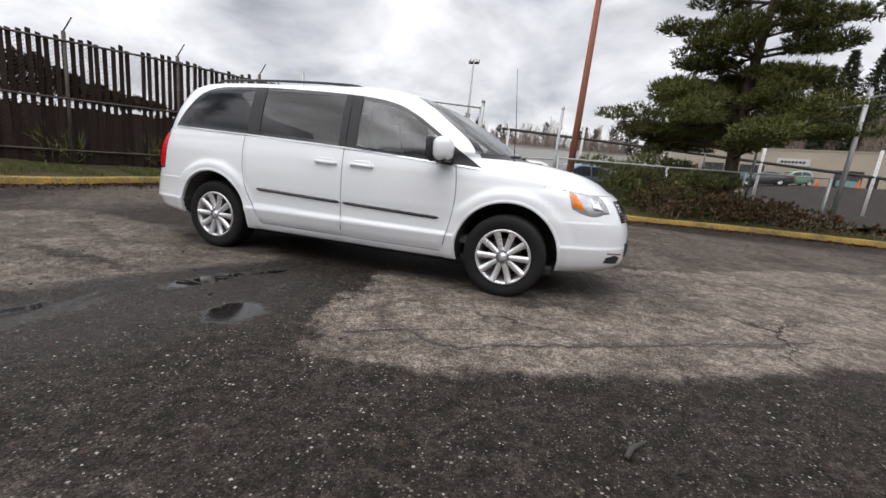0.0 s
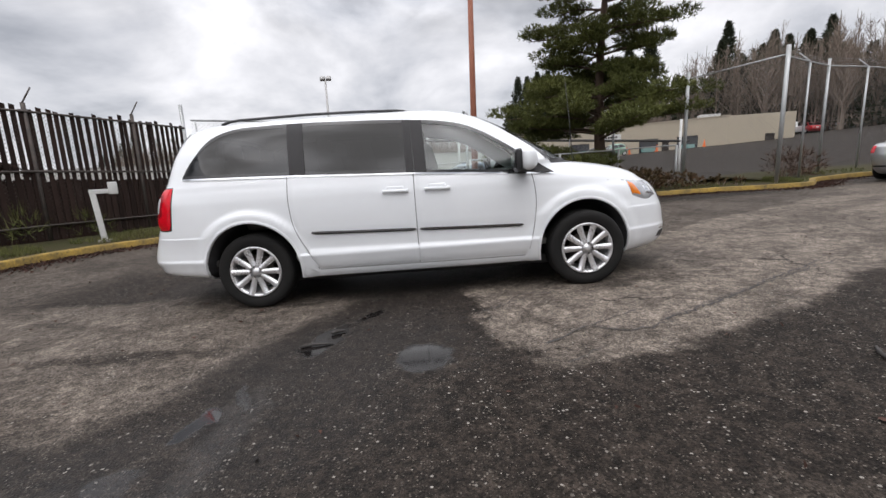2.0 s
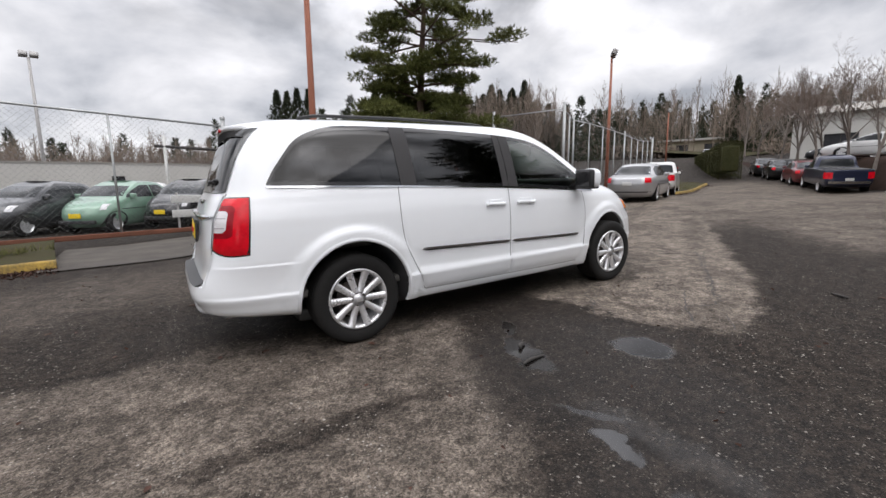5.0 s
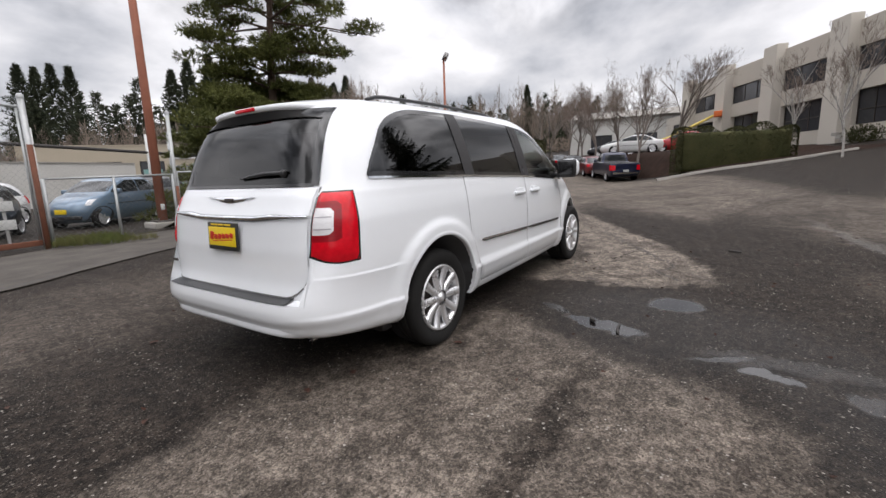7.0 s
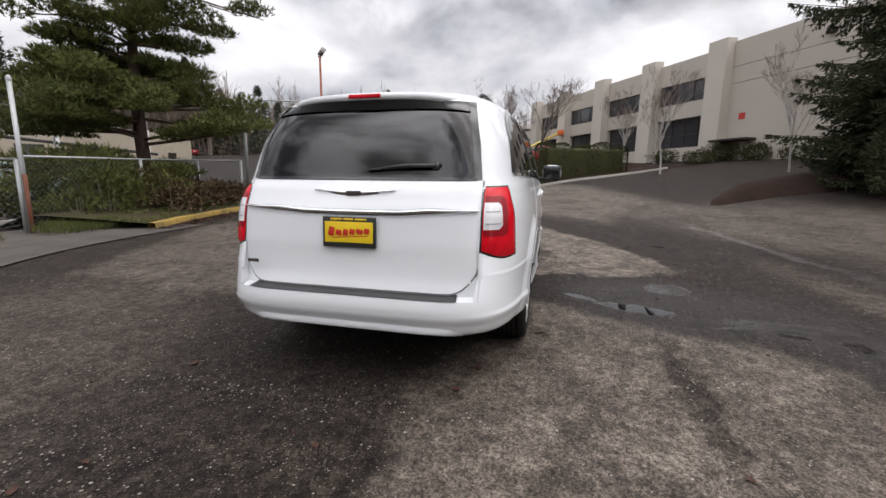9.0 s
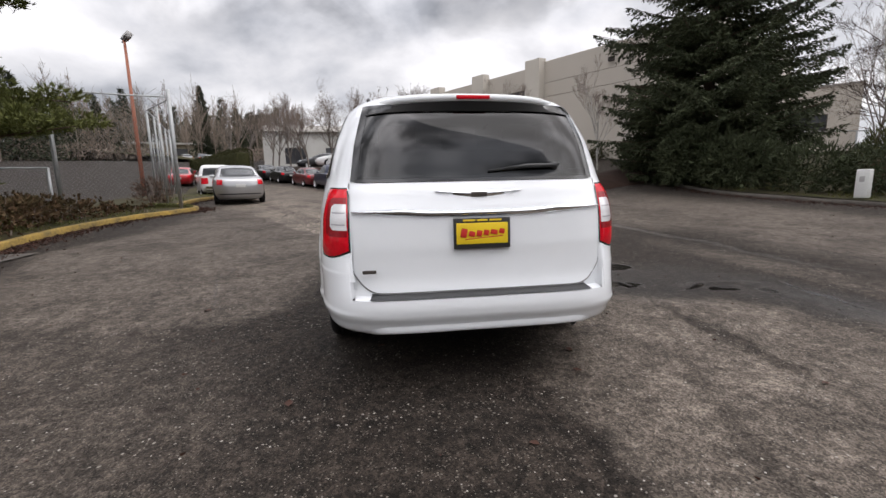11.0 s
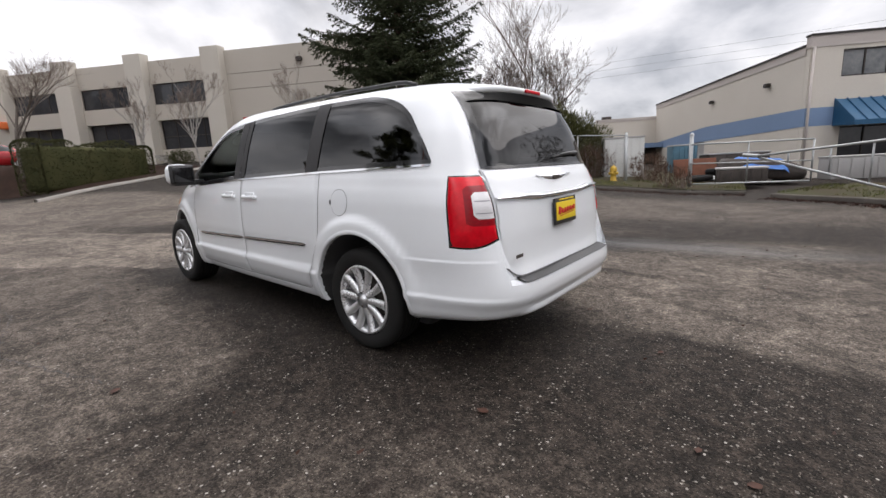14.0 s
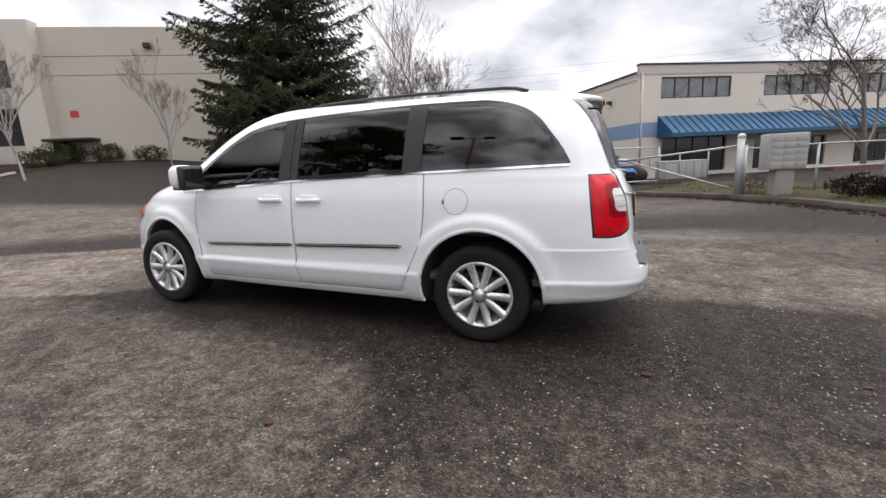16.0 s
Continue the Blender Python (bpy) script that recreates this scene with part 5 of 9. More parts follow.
def window_set(x0, x1, z0, z1, n, m, parent, pane_mat, depth=0.15, frame=0.06, mid=None):
    """A glazed opening: frame with n panes side by side."""
    bm = bmesh.new()
    for a, b, c, d in ((x0, x1, z0, z0 + frame), (x0, x1, z1 - frame, z1)):
        bm_box(bm, ((a + b) / 2, depth, (c + d) / 2), (b - a, 0.08, d - c))
    for i in range(n + 1):
        x = x0 + (x1 - x0) * i / n
        bm_box(bm, (min(max(x, x0 + frame / 2), x1 - frame / 2), depth, (z0 + z1) / 2), (frame, 0.078, z1 - z0 - 2 * frame))
    if mid:
        bm_box(bm, ((x0 + x1) / 2, depth, mid), (x1 - x0 - 2 * frame, 0.07, frame))
    bmesh.ops.transform(bm, matrix=m, verts=bm.verts)
    win = part("window", bm, "mullion", parent, smooth=False)
    for i in range(n):
        a, b = x0 + (x1 - x0) * i / n + frame / 2, x0 + (x1 - x0) * (i + 1) / n - frame / 2
        bm = bmesh.new()
        bm_box(bm, ((a + b) / 2, depth + 0.005, (z0 + z1) / 2), (b - a, 0.012, z1 - z0 - 2 * frame), 0, pose(0, 0, 0, 0.25 * math.sin(7 * i + x0), 0, 0.3 * math.sin(5 * i + x0)))
        bmesh.ops.transform(bm, matrix=m, verts=bm.verts)
        part("pane", bm, pane_mat, win, smooth=False)
    return win


# ---- kerbs, verges and aprons ----
def offset_line(pts, d):
    out = []
    for i, p in enumerate(pts):
        t = (pts[min(i + 1, len(pts) - 1)] - pts[max(i - 1, 0)]).normalized()
        out.append(Vector((p.x - t.y * d, p.y + t.x * d)))
    return out


def kerb(name, pts, material, label, height=0.13, width=0.15):
    """A kerb of rounded section; the road lies on the line's right."""
    line = smooth_line([Vector(p) for p in pts], 10)
    prof = ((0.0, -0.05), (0.004, height - 0.02), (0.022, height), (width - 0.02, height + 0.004), (width, height - 0.01), (width, -0.05))
    rows = [offset_line(line, d) for d, _ in prof]
    verts = []
    for i in range(len(line)):
        for k, (d, h) in enumerate(prof):
            p = rows[k][i]
            wear = 0.012 * noise.noise((p.x * 1.7, p.y * 1.7, k * 0.3))
            verts.append((p.x + wear, p.y + wear, gz(line[i].x, line[i].y) + h + (wear if h > 0 else 0)))
    ob = link_mesh(name, verts, grid_faces(len(line), len(prof)), material)
    return tagged(ob, label, "kerb", "", "structure"), line


def verge_sheet(name, line, d0, d1, n, rise, label, material="verge", lump=0.05, back=0.0):
    rows = [offset_line(line, d0 + (d1 - d0) * k / n) for k in range(n + 1)]
    verts = []
    for i in range(len(line)):
        zb = gz(line[i].x, line[i].y)
        for k in range(n + 1):
            p = rows[k][i]
            q = k / n
            z = zb + 0.12 + rise * q + lump * q * noise.noise((p.x * 0.8, p.y * 0.8, 3.1)) - (0.35 * max(0.0, (q - 0.75) / 0.25) if back else 0)
            verts.append((p.x, p.y, z))
    ob = link_mesh(name, verts, grid_faces(len(line), n + 1), material)
    return tagged(ob, label, "verge", "", "structure")


KERB_L = [(-4.3, 5.0), (-5.0, 4.85), (-5.9, 4.3), (-6.55, 3.2), (-6.8, 2.05), (-6.95, 0.3), (-7.6, -2.0), (-9.0, -5.5), (-11.5, -10.0), (-16, -16)]
KERB_R = [(30, 11.6), (20, 8.6), (13, 7.95), (11.3, 7.6), (10.7, 7.0), (10.2, 6.6), (9.6, 6.65), (8.0, 7.35), (6.2, 7.55), (4.5, 7.4), (3.3, 7.1), (2.2, 6.75)]
KERB_S = [(-14, -1.5), (-9.5, -4.2), (-7.2, -6.2), (-6.5, -8.0), (-5.6, -9.4), (-4.6, -10.5), (-3.2, -11.3)]
KERB_T = [(-2.6, -12.2), (0.2, -11.9), (2.6, -11.6), (5.2, -10.6), (8.0, -10.0), (12.0, -11.2), (16, -15.0), (17.5, -19.0)]
_, line_l = kerb("kerb_1", [p for p in KERB_L[::-1]], "kerb_yellow", "low kerb with worn yellow paint below the slatted fence")
_, line_r = kerb("kerb_2", KERB_R[::-1], "kerb_yellow", "mossy kerb with worn yellow paint by the shrubs")
_, line_s = kerb("kerb_3", KERB_S[::-1], "apron", "dirty concrete kerb by the mailboxes", 0.12)
_, line_t = kerb("kerb_4", KERB_T[::-1], "apron", "low concrete kerb below the spruce", 0.09)
verge_sheet("verge_1", line_l, 0.14, 2.6, 8, 0.10, "narrow grass verge below the slatted fence")
verge_sheet("verge_2", line_r, 0.14, 3.2, 9, 0.22, "weedy verge with moss behind the yellow kerb", back=1)
verge_sheet("verge_3", line_s, 0.14, 4.2, 8, 0.05, "strip of mown grass by the mailboxes")
verge_sheet("verge_4", line_t, 0.14, 7.5, 10, 0.25, "brown needle-covered verge below the spruce", "soil")

# driveway apron with its gutter joints
APRON = [(-4.5, 4.75), (-2.8, 4.84), (-1.8, 5.35), (-0.25, 6.05), (1.2, 6.3), (2.9, 6.3)]
apron_line = smooth_line([Vector(p) for p in APRON], 8)
def apron_sheet(name, d0, d1, dz, material, label, n=3):
    rows = [offset_line(apron_line, d0 + (d1 - d0) * k / n) for k in range(n + 1)]
    verts = [(rows[k][i].x, rows[k][i].y, gz(rows[k][i].x, rows[k][i].y) + dz) for i in range(len(apron_line)) for k in range(n + 1)]
    return tagged(link_mesh(name, verts, grid_faces(len(apron_line), n + 1), material), label, "apron", "", "structure")
apron_sheet("apron", 0.0, 2.9, 0.012, "apron", "grey concrete apron in front of the gate", 8)
apron_sheet("trim_1", -0.10, 0.05, 0.020, "apron", "narrow concrete gutter strip at the apron's edge")
apron_sheet("trim_2", 0.05, 0.11, 0.016, "roof_dark", "dark joint along the gutter")
apron_sheet("trim_3", 0.36, 0.39, 0.016, "roof_dark", "dark joint along the apron")

# ---- fences ----
def wire_mesh(bm, a, b, z0, z1, za, zb, step=0.085, w=0.0022):
    """Diamond wires between two posts as thin ribbons."""
    a, b = Vector(a), Vector(b)
    L = (b - a).length
    d = (b - a) / L
    H = z1 - z0
    def pt(s, h):
        p = a + d * s
        return Vector((p.x, p.y, za + (zb - za) * s / L + z0 + h))
    k = -H
    while k < L:
        for sign in (1, -1):
            s0, s1 = max(0, k), min(L, k + H)
            if s1 - s0 < 0.02:
                continue
            h0, h1 = s0 - k, s1 - k
            if sign < 0:
                h0, h1 = H - h0, H - h1
            p, q = pt(s0, h0), pt(s1, h1)
            o = Vector((0, 0, w))
            bm.faces.new([bm.verts.new(v) for v in (p - o, q - o, q + o, p + o)])
        k += step * 1.414


def chain_fence(name, pts, height, label, spacing=3.0, arms=False, rail=True, post_r=0.03, mesh=True, wires=0, end_extra=0.25, base=0.1, mid_rail=0.0, post_mat="galv"):
    fence = new(name)
    line = []
    for a, b in zip(pts, pts[1:]):
        a, b = Vector(a), Vector(b)
        n = max(1, round((b - a).length / spacing))
        line += [a.lerp(b, i / n) for i in range(n)]
    line.append(Vector(pts[-1]))
    fence.location = (line[0].x, line[0].y, gz(*line[0]) + base)
    inv = Matrix.Translation(-fence.location)
    tagged(fence, label, "fence")
    corners = [Vector(p) for p in pts]
    bmw = bmesh.new()
    for i, p in enumerate(line):
        z = gz(*p) + base
        major = any((p - c).length < 0.01 for c in corners)
        bm = bmesh.new()
        r = post_r * (1.35 if major else 1.0)
        bm_tube(bm, [(p.x, p.y, z - 0.25), (p.x, p.y, z + height + (end_extra if major else 0.0))], r, 10)
        if arms and not major:
            d = (line[min(i + 1, len(line) - 1)] - line[max(i - 1, 0)]).normalized()
            bm_tube(bm, [(p.x, p.y, z + height), (p.x - d.y * 0.28, p.y + d.x * 0.28, z + height + 0.30)], [0.022, 0.015], 6)
        bmesh.ops.transform(bm, matrix=inv, verts=bm.verts)
        part("post", bm, post_mat, fence)
    rails = [height] if rail else []
    if mid_rail:
        rails.append(mid_rail)
    for h in rails:
        bm = bmesh.new()
        bm_tube(bm, [(p.x, p.y, gz(*p) + base + h) for p in line], 0.021, 8)
        bmesh.ops.transform(bm, matrix=inv, verts=bm.verts)
        part("rail", bm, "galv", fence)
    if mesh:
        for a, b in zip(line, line[1:]):
            wire_mesh(bmw, (a.x, a.y, 0), (b.x, b.y, 0), 0.05, height, gz(*a) + base, gz(*b) + base)
        bmesh.ops.transform(bmw, matrix=inv, verts=bmw.verts)
        ob = part("wire_mesh", bmw, "wire", fence, "", False)
        tagged(ob, kind="stuff")
    else:
        bmw.free()
    for k in range(wires):
        bm = bmesh.new()
        for a, b in zip(line, line[1:]):
            d = (b - a).normalized()
            off = Vector((-d.y, d.x)) * (0.09 * (k + 1))
            h = height + 0.10 * (k + 1)
            bm_tube(bm, [(a.x + off.x, a.y + off.y, gz(*a) + base + h), (b.x + off.x, b.y + off.y, gz(*b) + base + h)], 0.004, 4)
        bmesh.ops.transform(bm, matrix=inv, verts=bm.verts)
        part("barbed_wire", bm, "wire", fence)
    return fence


# brown slatted fence
def slat_fence():
    fence = new("slatted_fence")
    pts = smooth_line([Vector(p) for p in ((-6.74, 7.35), (-7.25, 5.7), (-8.2, 3.4), (-9.3, 1.1), (-11.0, -2.5), (-13.5, -7.5), (-17, -14))], 30)
    fence.location = (-7.25, 5.7, 0.05)
    inv = Matrix.Translation(-fence.location)
    tagged(fence, "tall brown fence of thin vertical slats woven in chain link", "fence")
    meshes = []
    for k in range(4):
        bm = bmesh.new()
        h = 2.72 + 0.05 * math.sin(k * 2.1)
        bm_box(bm, (0, 0, h / 2), (0.084, 0.012, h), 0.0)
        for v in bm.verts:
            if v.co.z > 1:
                v.co.x += 0.012 * math.sin(k * 3.0 + 1)
                v.co.z += 0.02 * (v.co.x > 0) * (k % 2)
        me = bpy.data.meshes.new("slat")
        bm.to_mesh(me); bm.free()
        me.materials.append(M["bark_brown"])
        meshes.append(me)
    rnd = random.Random(4)
    dist, made = 0.0, 0
    nextat = 0.12
    for a, b in zip(pts, pts[1:]):
        seg = (b - a).length
        while nextat < dist + seg:
            p = a.lerp(b, (nextat - dist) / seg)
            nextat += 0.138
            if rnd.random() < 0.012 or made > 298:
                continue
            ob = new("slat", rnd.choice(meshes))
            ob.parent = fence
            yaw = math.degrees(math.atan2(b.y - a.y, b.x - a.x)) + rnd.uniform(-3, 3)
            ob.matrix_basis = inv @ pose(p.x, p.y, max(0.0, gz(*p) + 0.12) - 0.04 + rnd.uniform(-0.03, 0.03), rnd.uniform(-0.4, 0.4), rnd.uniform(-0.4, 0.4), yaw)
            made += 1
        dist += seg
    for h in (0.35, 1.45, 2.62):
        bm = bmesh.new()
        bm_tube(bm, [(p.x + 0.03, p.y, max(0.0, gz(*p) + 0.12) + h) for p in pts[::6]], 0.024, 8)
        bmesh.ops.transform(bm, matrix=inv, verts=bm.verts)
        part("rail", bm, "dark_metal", fence)
    for i in range(0, len(pts), 26):
        p = pts[i]
        bm = bmesh.new()
        tall = 3.26 if i == 0 else 2.85
        bm_tube(bm, [(p.x, p.y, -0.3), (p.x, p.y, tall)], 0.05 if i == 0 else 0.04, 10)
        if i:
            bm_tube(bm, [(p.x, p.y, 2.85), (p.x + 0.12, p.y + 0.1, 3.15)], 0.014, 6)
        bmesh.ops.transform(bm, matrix=inv, verts=bm.verts)
        part("post", bm, "galv" if i == 0 else "dark_metal", fence)
    bm = bmesh.new()
    for a, b in zip(pts[::6], pts[6::6]):
        wire_mesh(bm, (a.x, a.y, 0), (b.x, b.y, 0), 0.1, 2.62, max(0.0, gz(*a) + 0.12), max(0.0, gz(*b) + 0.12), 0.055, 0.0035)
    bmesh.ops.transform(bm, matrix=inv, verts=bm.verts)
    tagged(part("wire_mesh", bm, "dark_metal", fence, "", False), kind="stuff")
    # short boards close the gaps of the lower half
    bm = bmesh.new()
    bm_box(bm, (0, 0, 0.5), (0.145, 0.012, 1.0), 0)
    board = bpy.data.meshes.new("board")
    bm.to_mesh(board); bm.free()
    board.materials.append(M["board_brown"])
    for a, b in zip(pts, pts[1:]):
        d = (b - a).normalized()
        n = max(1, int((b - a).length / 0.14))
        for k in range(n):
            p = a.lerp(b, (k + 0.5) / n) + Vector((d.y, -d.x)) * 0.03
            h = 1.27 + 0.08 * noise.noise((p.x * 3, p.y * 3, 0.0))
            o = new("board", board)
            o.parent = fence
            o.matrix_local = inv @ Matrix.Translation((p.x, p.y, max(0.0, gz(*p) + 0.12))) @ Matrix.Rotation(math.atan2(d.y, d.x), 4, "Z") @ Matrix.Diagonal((1, 1, h, 1))


slat_fence()

# gate between the slatted fence and the rusty post
def sliding_gate():
    gate = new("sliding_gate")
    a, b = Vector((-6.55, 7.42, 0.0)), Vector((-1.31, 8.96, 0.0))
    gate.location = ((a.x + b.x) / 2, (a.y + b.y) / 2, 0)
    inv = Matrix.Translation(-gate.location)
    tagged(gate, "chain link sliding gate with a rusty bottom beam", "gate")
    def bar(nm, p, q, r, mat):
        bm = bmesh.new()
        bm_tube(bm, [p, q], r, 8)
        bmesh.ops.transform(bm, matrix=inv, verts=bm.verts)
        part(nm, bm, mat, gate)
    bar("top_rail", a + Vector((0, 0, 2.85)), b + Vector((0, 0, 2.75)), 0.026, "galv")
    bm = bmesh.new()
    n = (b - a).normalized()
    m = frame_at((0, 0), n)
    bm_box(bm, (0, 0, 0), ((b - a).length, 0.06, 0.11), 0.01, m)
    bmesh.ops.translate(bm, vec=(a + b) / 2 + Vector((0, 0, 0.10)), verts=bm.verts)
    bmesh.ops.transform(bm, matrix=inv, verts=bm.verts)
    part("bottom_beam", bm, "rust", gate)
    for q in (0.02, 0.55, 0.985):
        p = a.lerp(b, q)
        bar("upright", p + Vector((0, 0, 0.1)), p + Vector((0, 0, 2.8)), 0.024, "galv")
    bm = bmesh.new()
    wire_mesh(bm, a, b, 0.15, 2.78, 0, 0)
    bmesh.ops.transform(bm, matrix=inv, verts=bm.verts)
    tagged(part("wire_mesh", bm, "wire", gate, "", False), kind="stuff")


sliding_gate()
def single_post(name, x, y, z0, z1, r, mat, label, low=None):
    ob = new(name)
    ob.location = (x, y, z0)
    tagged(ob, label, "post")
    bm = bmesh.new()
    bm_tube(bm, [(0, 0, -0.3), (0, 0, z1 - z0)], r, 12)
    bm_lathe(bm, [(r * 1.15, z1 - z0 - 0.03), (r * 1.15, z1 - z0 + 0.02), (r * 0.6, z1 - z0 + 0.06), (0.0, z1 - z0 + 0.07)], 12, "z")
    part("shaft", bm, mat, ob)
    if low:
        bm = bmesh.new()
        bm_tube(bm, [(0, -r * 0.9, -0.2), (0, -r * 0.9, low)], r * 0.9, 10)
        part("rusty_sleeve", bm, "rust", ob)
    return ob


single_post("gate_post", -1.31, 8.90, -0.06, 2.95, 0.055, "galv", "grey gate post with a rusty sleeve", 2.1)
single_post("fence_post", 1.12, 8.50, 0.05, 2.85, 0.04, "galv", "tall steel post, rusty at its foot", 1.1)
chain_fence("low_fence", [(-1.2, 8.95), (1.12, 8.62)], 1.35, "low chain link fence with a top rail", 1.2, base=0.05, end_extra=0.0)
chain_fence("low_fence", [(1.2, 8.62), (4.2, 9.3), (8.1, 9.45)], 1.3, "low chain link fence behind the shrubs", 2.4, base=0.15, end_extra=0.0)
chain_fence("tall_fence", [(9.41, 6.79), (8.32, 9.38)], 3.0, "tall chain link fence with galvanised posts", 3.0, base=0.48, end_extra=0.22, post_r=0.04)
chain_fence("tall_fence", [(8.32, 9.38), (7.2, 12.4), (5.6, 18.5)], 2.85, "tall chain link fence beside the pine", 3.2, base=0.45, end_extra=0.1)
chain_fence("tall_fence", [(9.41, 6.79), (12.4, 8.9), (20.0, 11.6), (30.0, 16.0), (40, 22)], 3.0, "tall chain link fence topped with barbed wire arms", 2.3, True, wires=3, base=0.42, end_extra=0.2)


# ---- buildings ----
def building_a():
    b = new("office_building")
    b.location = (27.1, -10.69, 2.2)
    tagged(b, "two-storey beige concrete office building with dark window bands", "building")
    m = Matrix.Translation((0, 0, -2.2)) @ frame_at((0, 0), UA)
    flip = m @ Matrix.Diagonal((1, -1, 1, 1))
    # y runs out of the wall towards the lot in m, so the walls are laid with flip's y into the building
    bays = [(5.7 * k, 5.7 * k + 4.4) for k in range(0, 4)]
    holes = [(x0 + 0.05, x1 - 0.05, 6.44, 7.80) for x0, x1 in bays] + [(x0 + 0.05, x1 - 0.05, 3.42, 5.40) for x0, x1 in bays]
    wall_with_holes("wall", -0.6, 22.5, 0.6, 9.27, holes, 0.3, flip, "tilt_wall", b)
    for k in range(0, 5):
        x1 = 5.7 * k
        bm = bmesh.new()
        bm_box(bm, (x1 - 0.65, -0.30, 5.1), (1.3, 0.9, 9.1), 0.04)
        for v in bm.verts:
            if v.co.z > 9:
                v.co.y += 0.12 if v.co.y < -0.3 else 0
                v.co.z += 0.05 * (v.co.y > -0.3)
        bmesh.ops.transform(bm, matrix=flip, verts=bm.verts)
        part("pillar", bm, "tilt_pillar", b, smooth=False)
    for x0, x1 in bays:
        window_set(x0 + 0.05, x1 - 0.05, 6.44, 7.80, 3, flip, b, "dark_pane", 0.12)
        window_set(x0 + 0.05, x1 - 0.05, 3.42, 5.40, 4, flip, b, "dark_pane", 0.35, mid=4.3)
    # blank gable panels with their reveal lines
    for z0, z1 in ((0.6, 6.985), (7.015, 7.96), (7.99, 9.45)):
        wall_with_holes("wall_panel", -12.5, -0.9, z0, z1, [], 0.3, flip @ Matrix.Translation((0, 0.0, 0)), "tilt_wall", b)
    box_part("reveal_strip", (-12.5, 0.06, 6.9), (-0.9, 0.25, 8.1), flip, "mullion", b)
    box_part("end_wall", (-12.5, 0.3, 0.6), (-12.2, 14, 9.4), flip, "tilt_wall", b)
    box_part("roof", (-12.2, 0.3, 8.6), (22.3, 14, 8.8), flip, "roof_dark", b)
    box_part("back_wall", (-12.2, 13.7, 0.6), (22.3, 14, 9.2), flip, "tilt_wall", b)
    box_part("far_end_wall", (22.2, 0.3, 0.6), (22.5, 14, 9.2), flip, "tilt_wall", b)
    # set-back wing with a window band
    back = flip @ Matrix.Translation((0, 5.0, 0))
    wall_with_holes("wing_wall", 22.5, 38.0, 0.6, 7.9, [(24.0, 29.0, 5.6, 6.9), (31.0, 36.0, 5.6, 6.9)], 0.3, back, "tilt_pillar", b)
    for wx in (24.0, 31.0):
        window_set(wx, wx + 5.0, 5.6, 6.9, 3, back, b, "dark_pane", 0.12)
    box_part("wing_roof", (22.5, 0.3, 7.3), (38.0, 8.5, 7.5), back, "roof_dark", b)
    # entrance stairs, canopy, wall lamp and the small red sign
    for i in range(6):
        box_part("step", (1.8 + 0.30 * i, -1.6, 1.9 + 0.18 * i), (2.1 + 0.30 * i + 0.05, -0.5, 2.08 + 0.18 * i), flip, "concrete", b, 0.01)
    bm = bmesh.new()
    bm_box(bm, (0, 0, 0), (2.4, 0.9, 0.12), 0.02, pose(0, 0, 0, 0, 0, 0))
    bmesh.ops.translate(bm, vec=(-2.1, -0.45, 3.6), verts=bm.verts)
    bmesh.ops.transform(bm, matrix=flip, verts=bm.verts)
    part("canopy", bm, "mullion", b, smooth=False)
    box_part("wall_sign", (-2.45, -0.02, 4.82), (-2.05, 0.0, 5.18), flip, "sign_red", b)
    box_part("wall_lamp", (-6.7, -0.25, 8.35), (-6.35, 0.0, 8.6), flip, "mullion", b, 0.03)
    for x0, x1 in bays[2:4]:
        box_part("balcony_rail", (x0 - 0.8, -1.3, 3.0), (x1, -1.2, 3.6), flip, "grey_metal", b)


building_a()


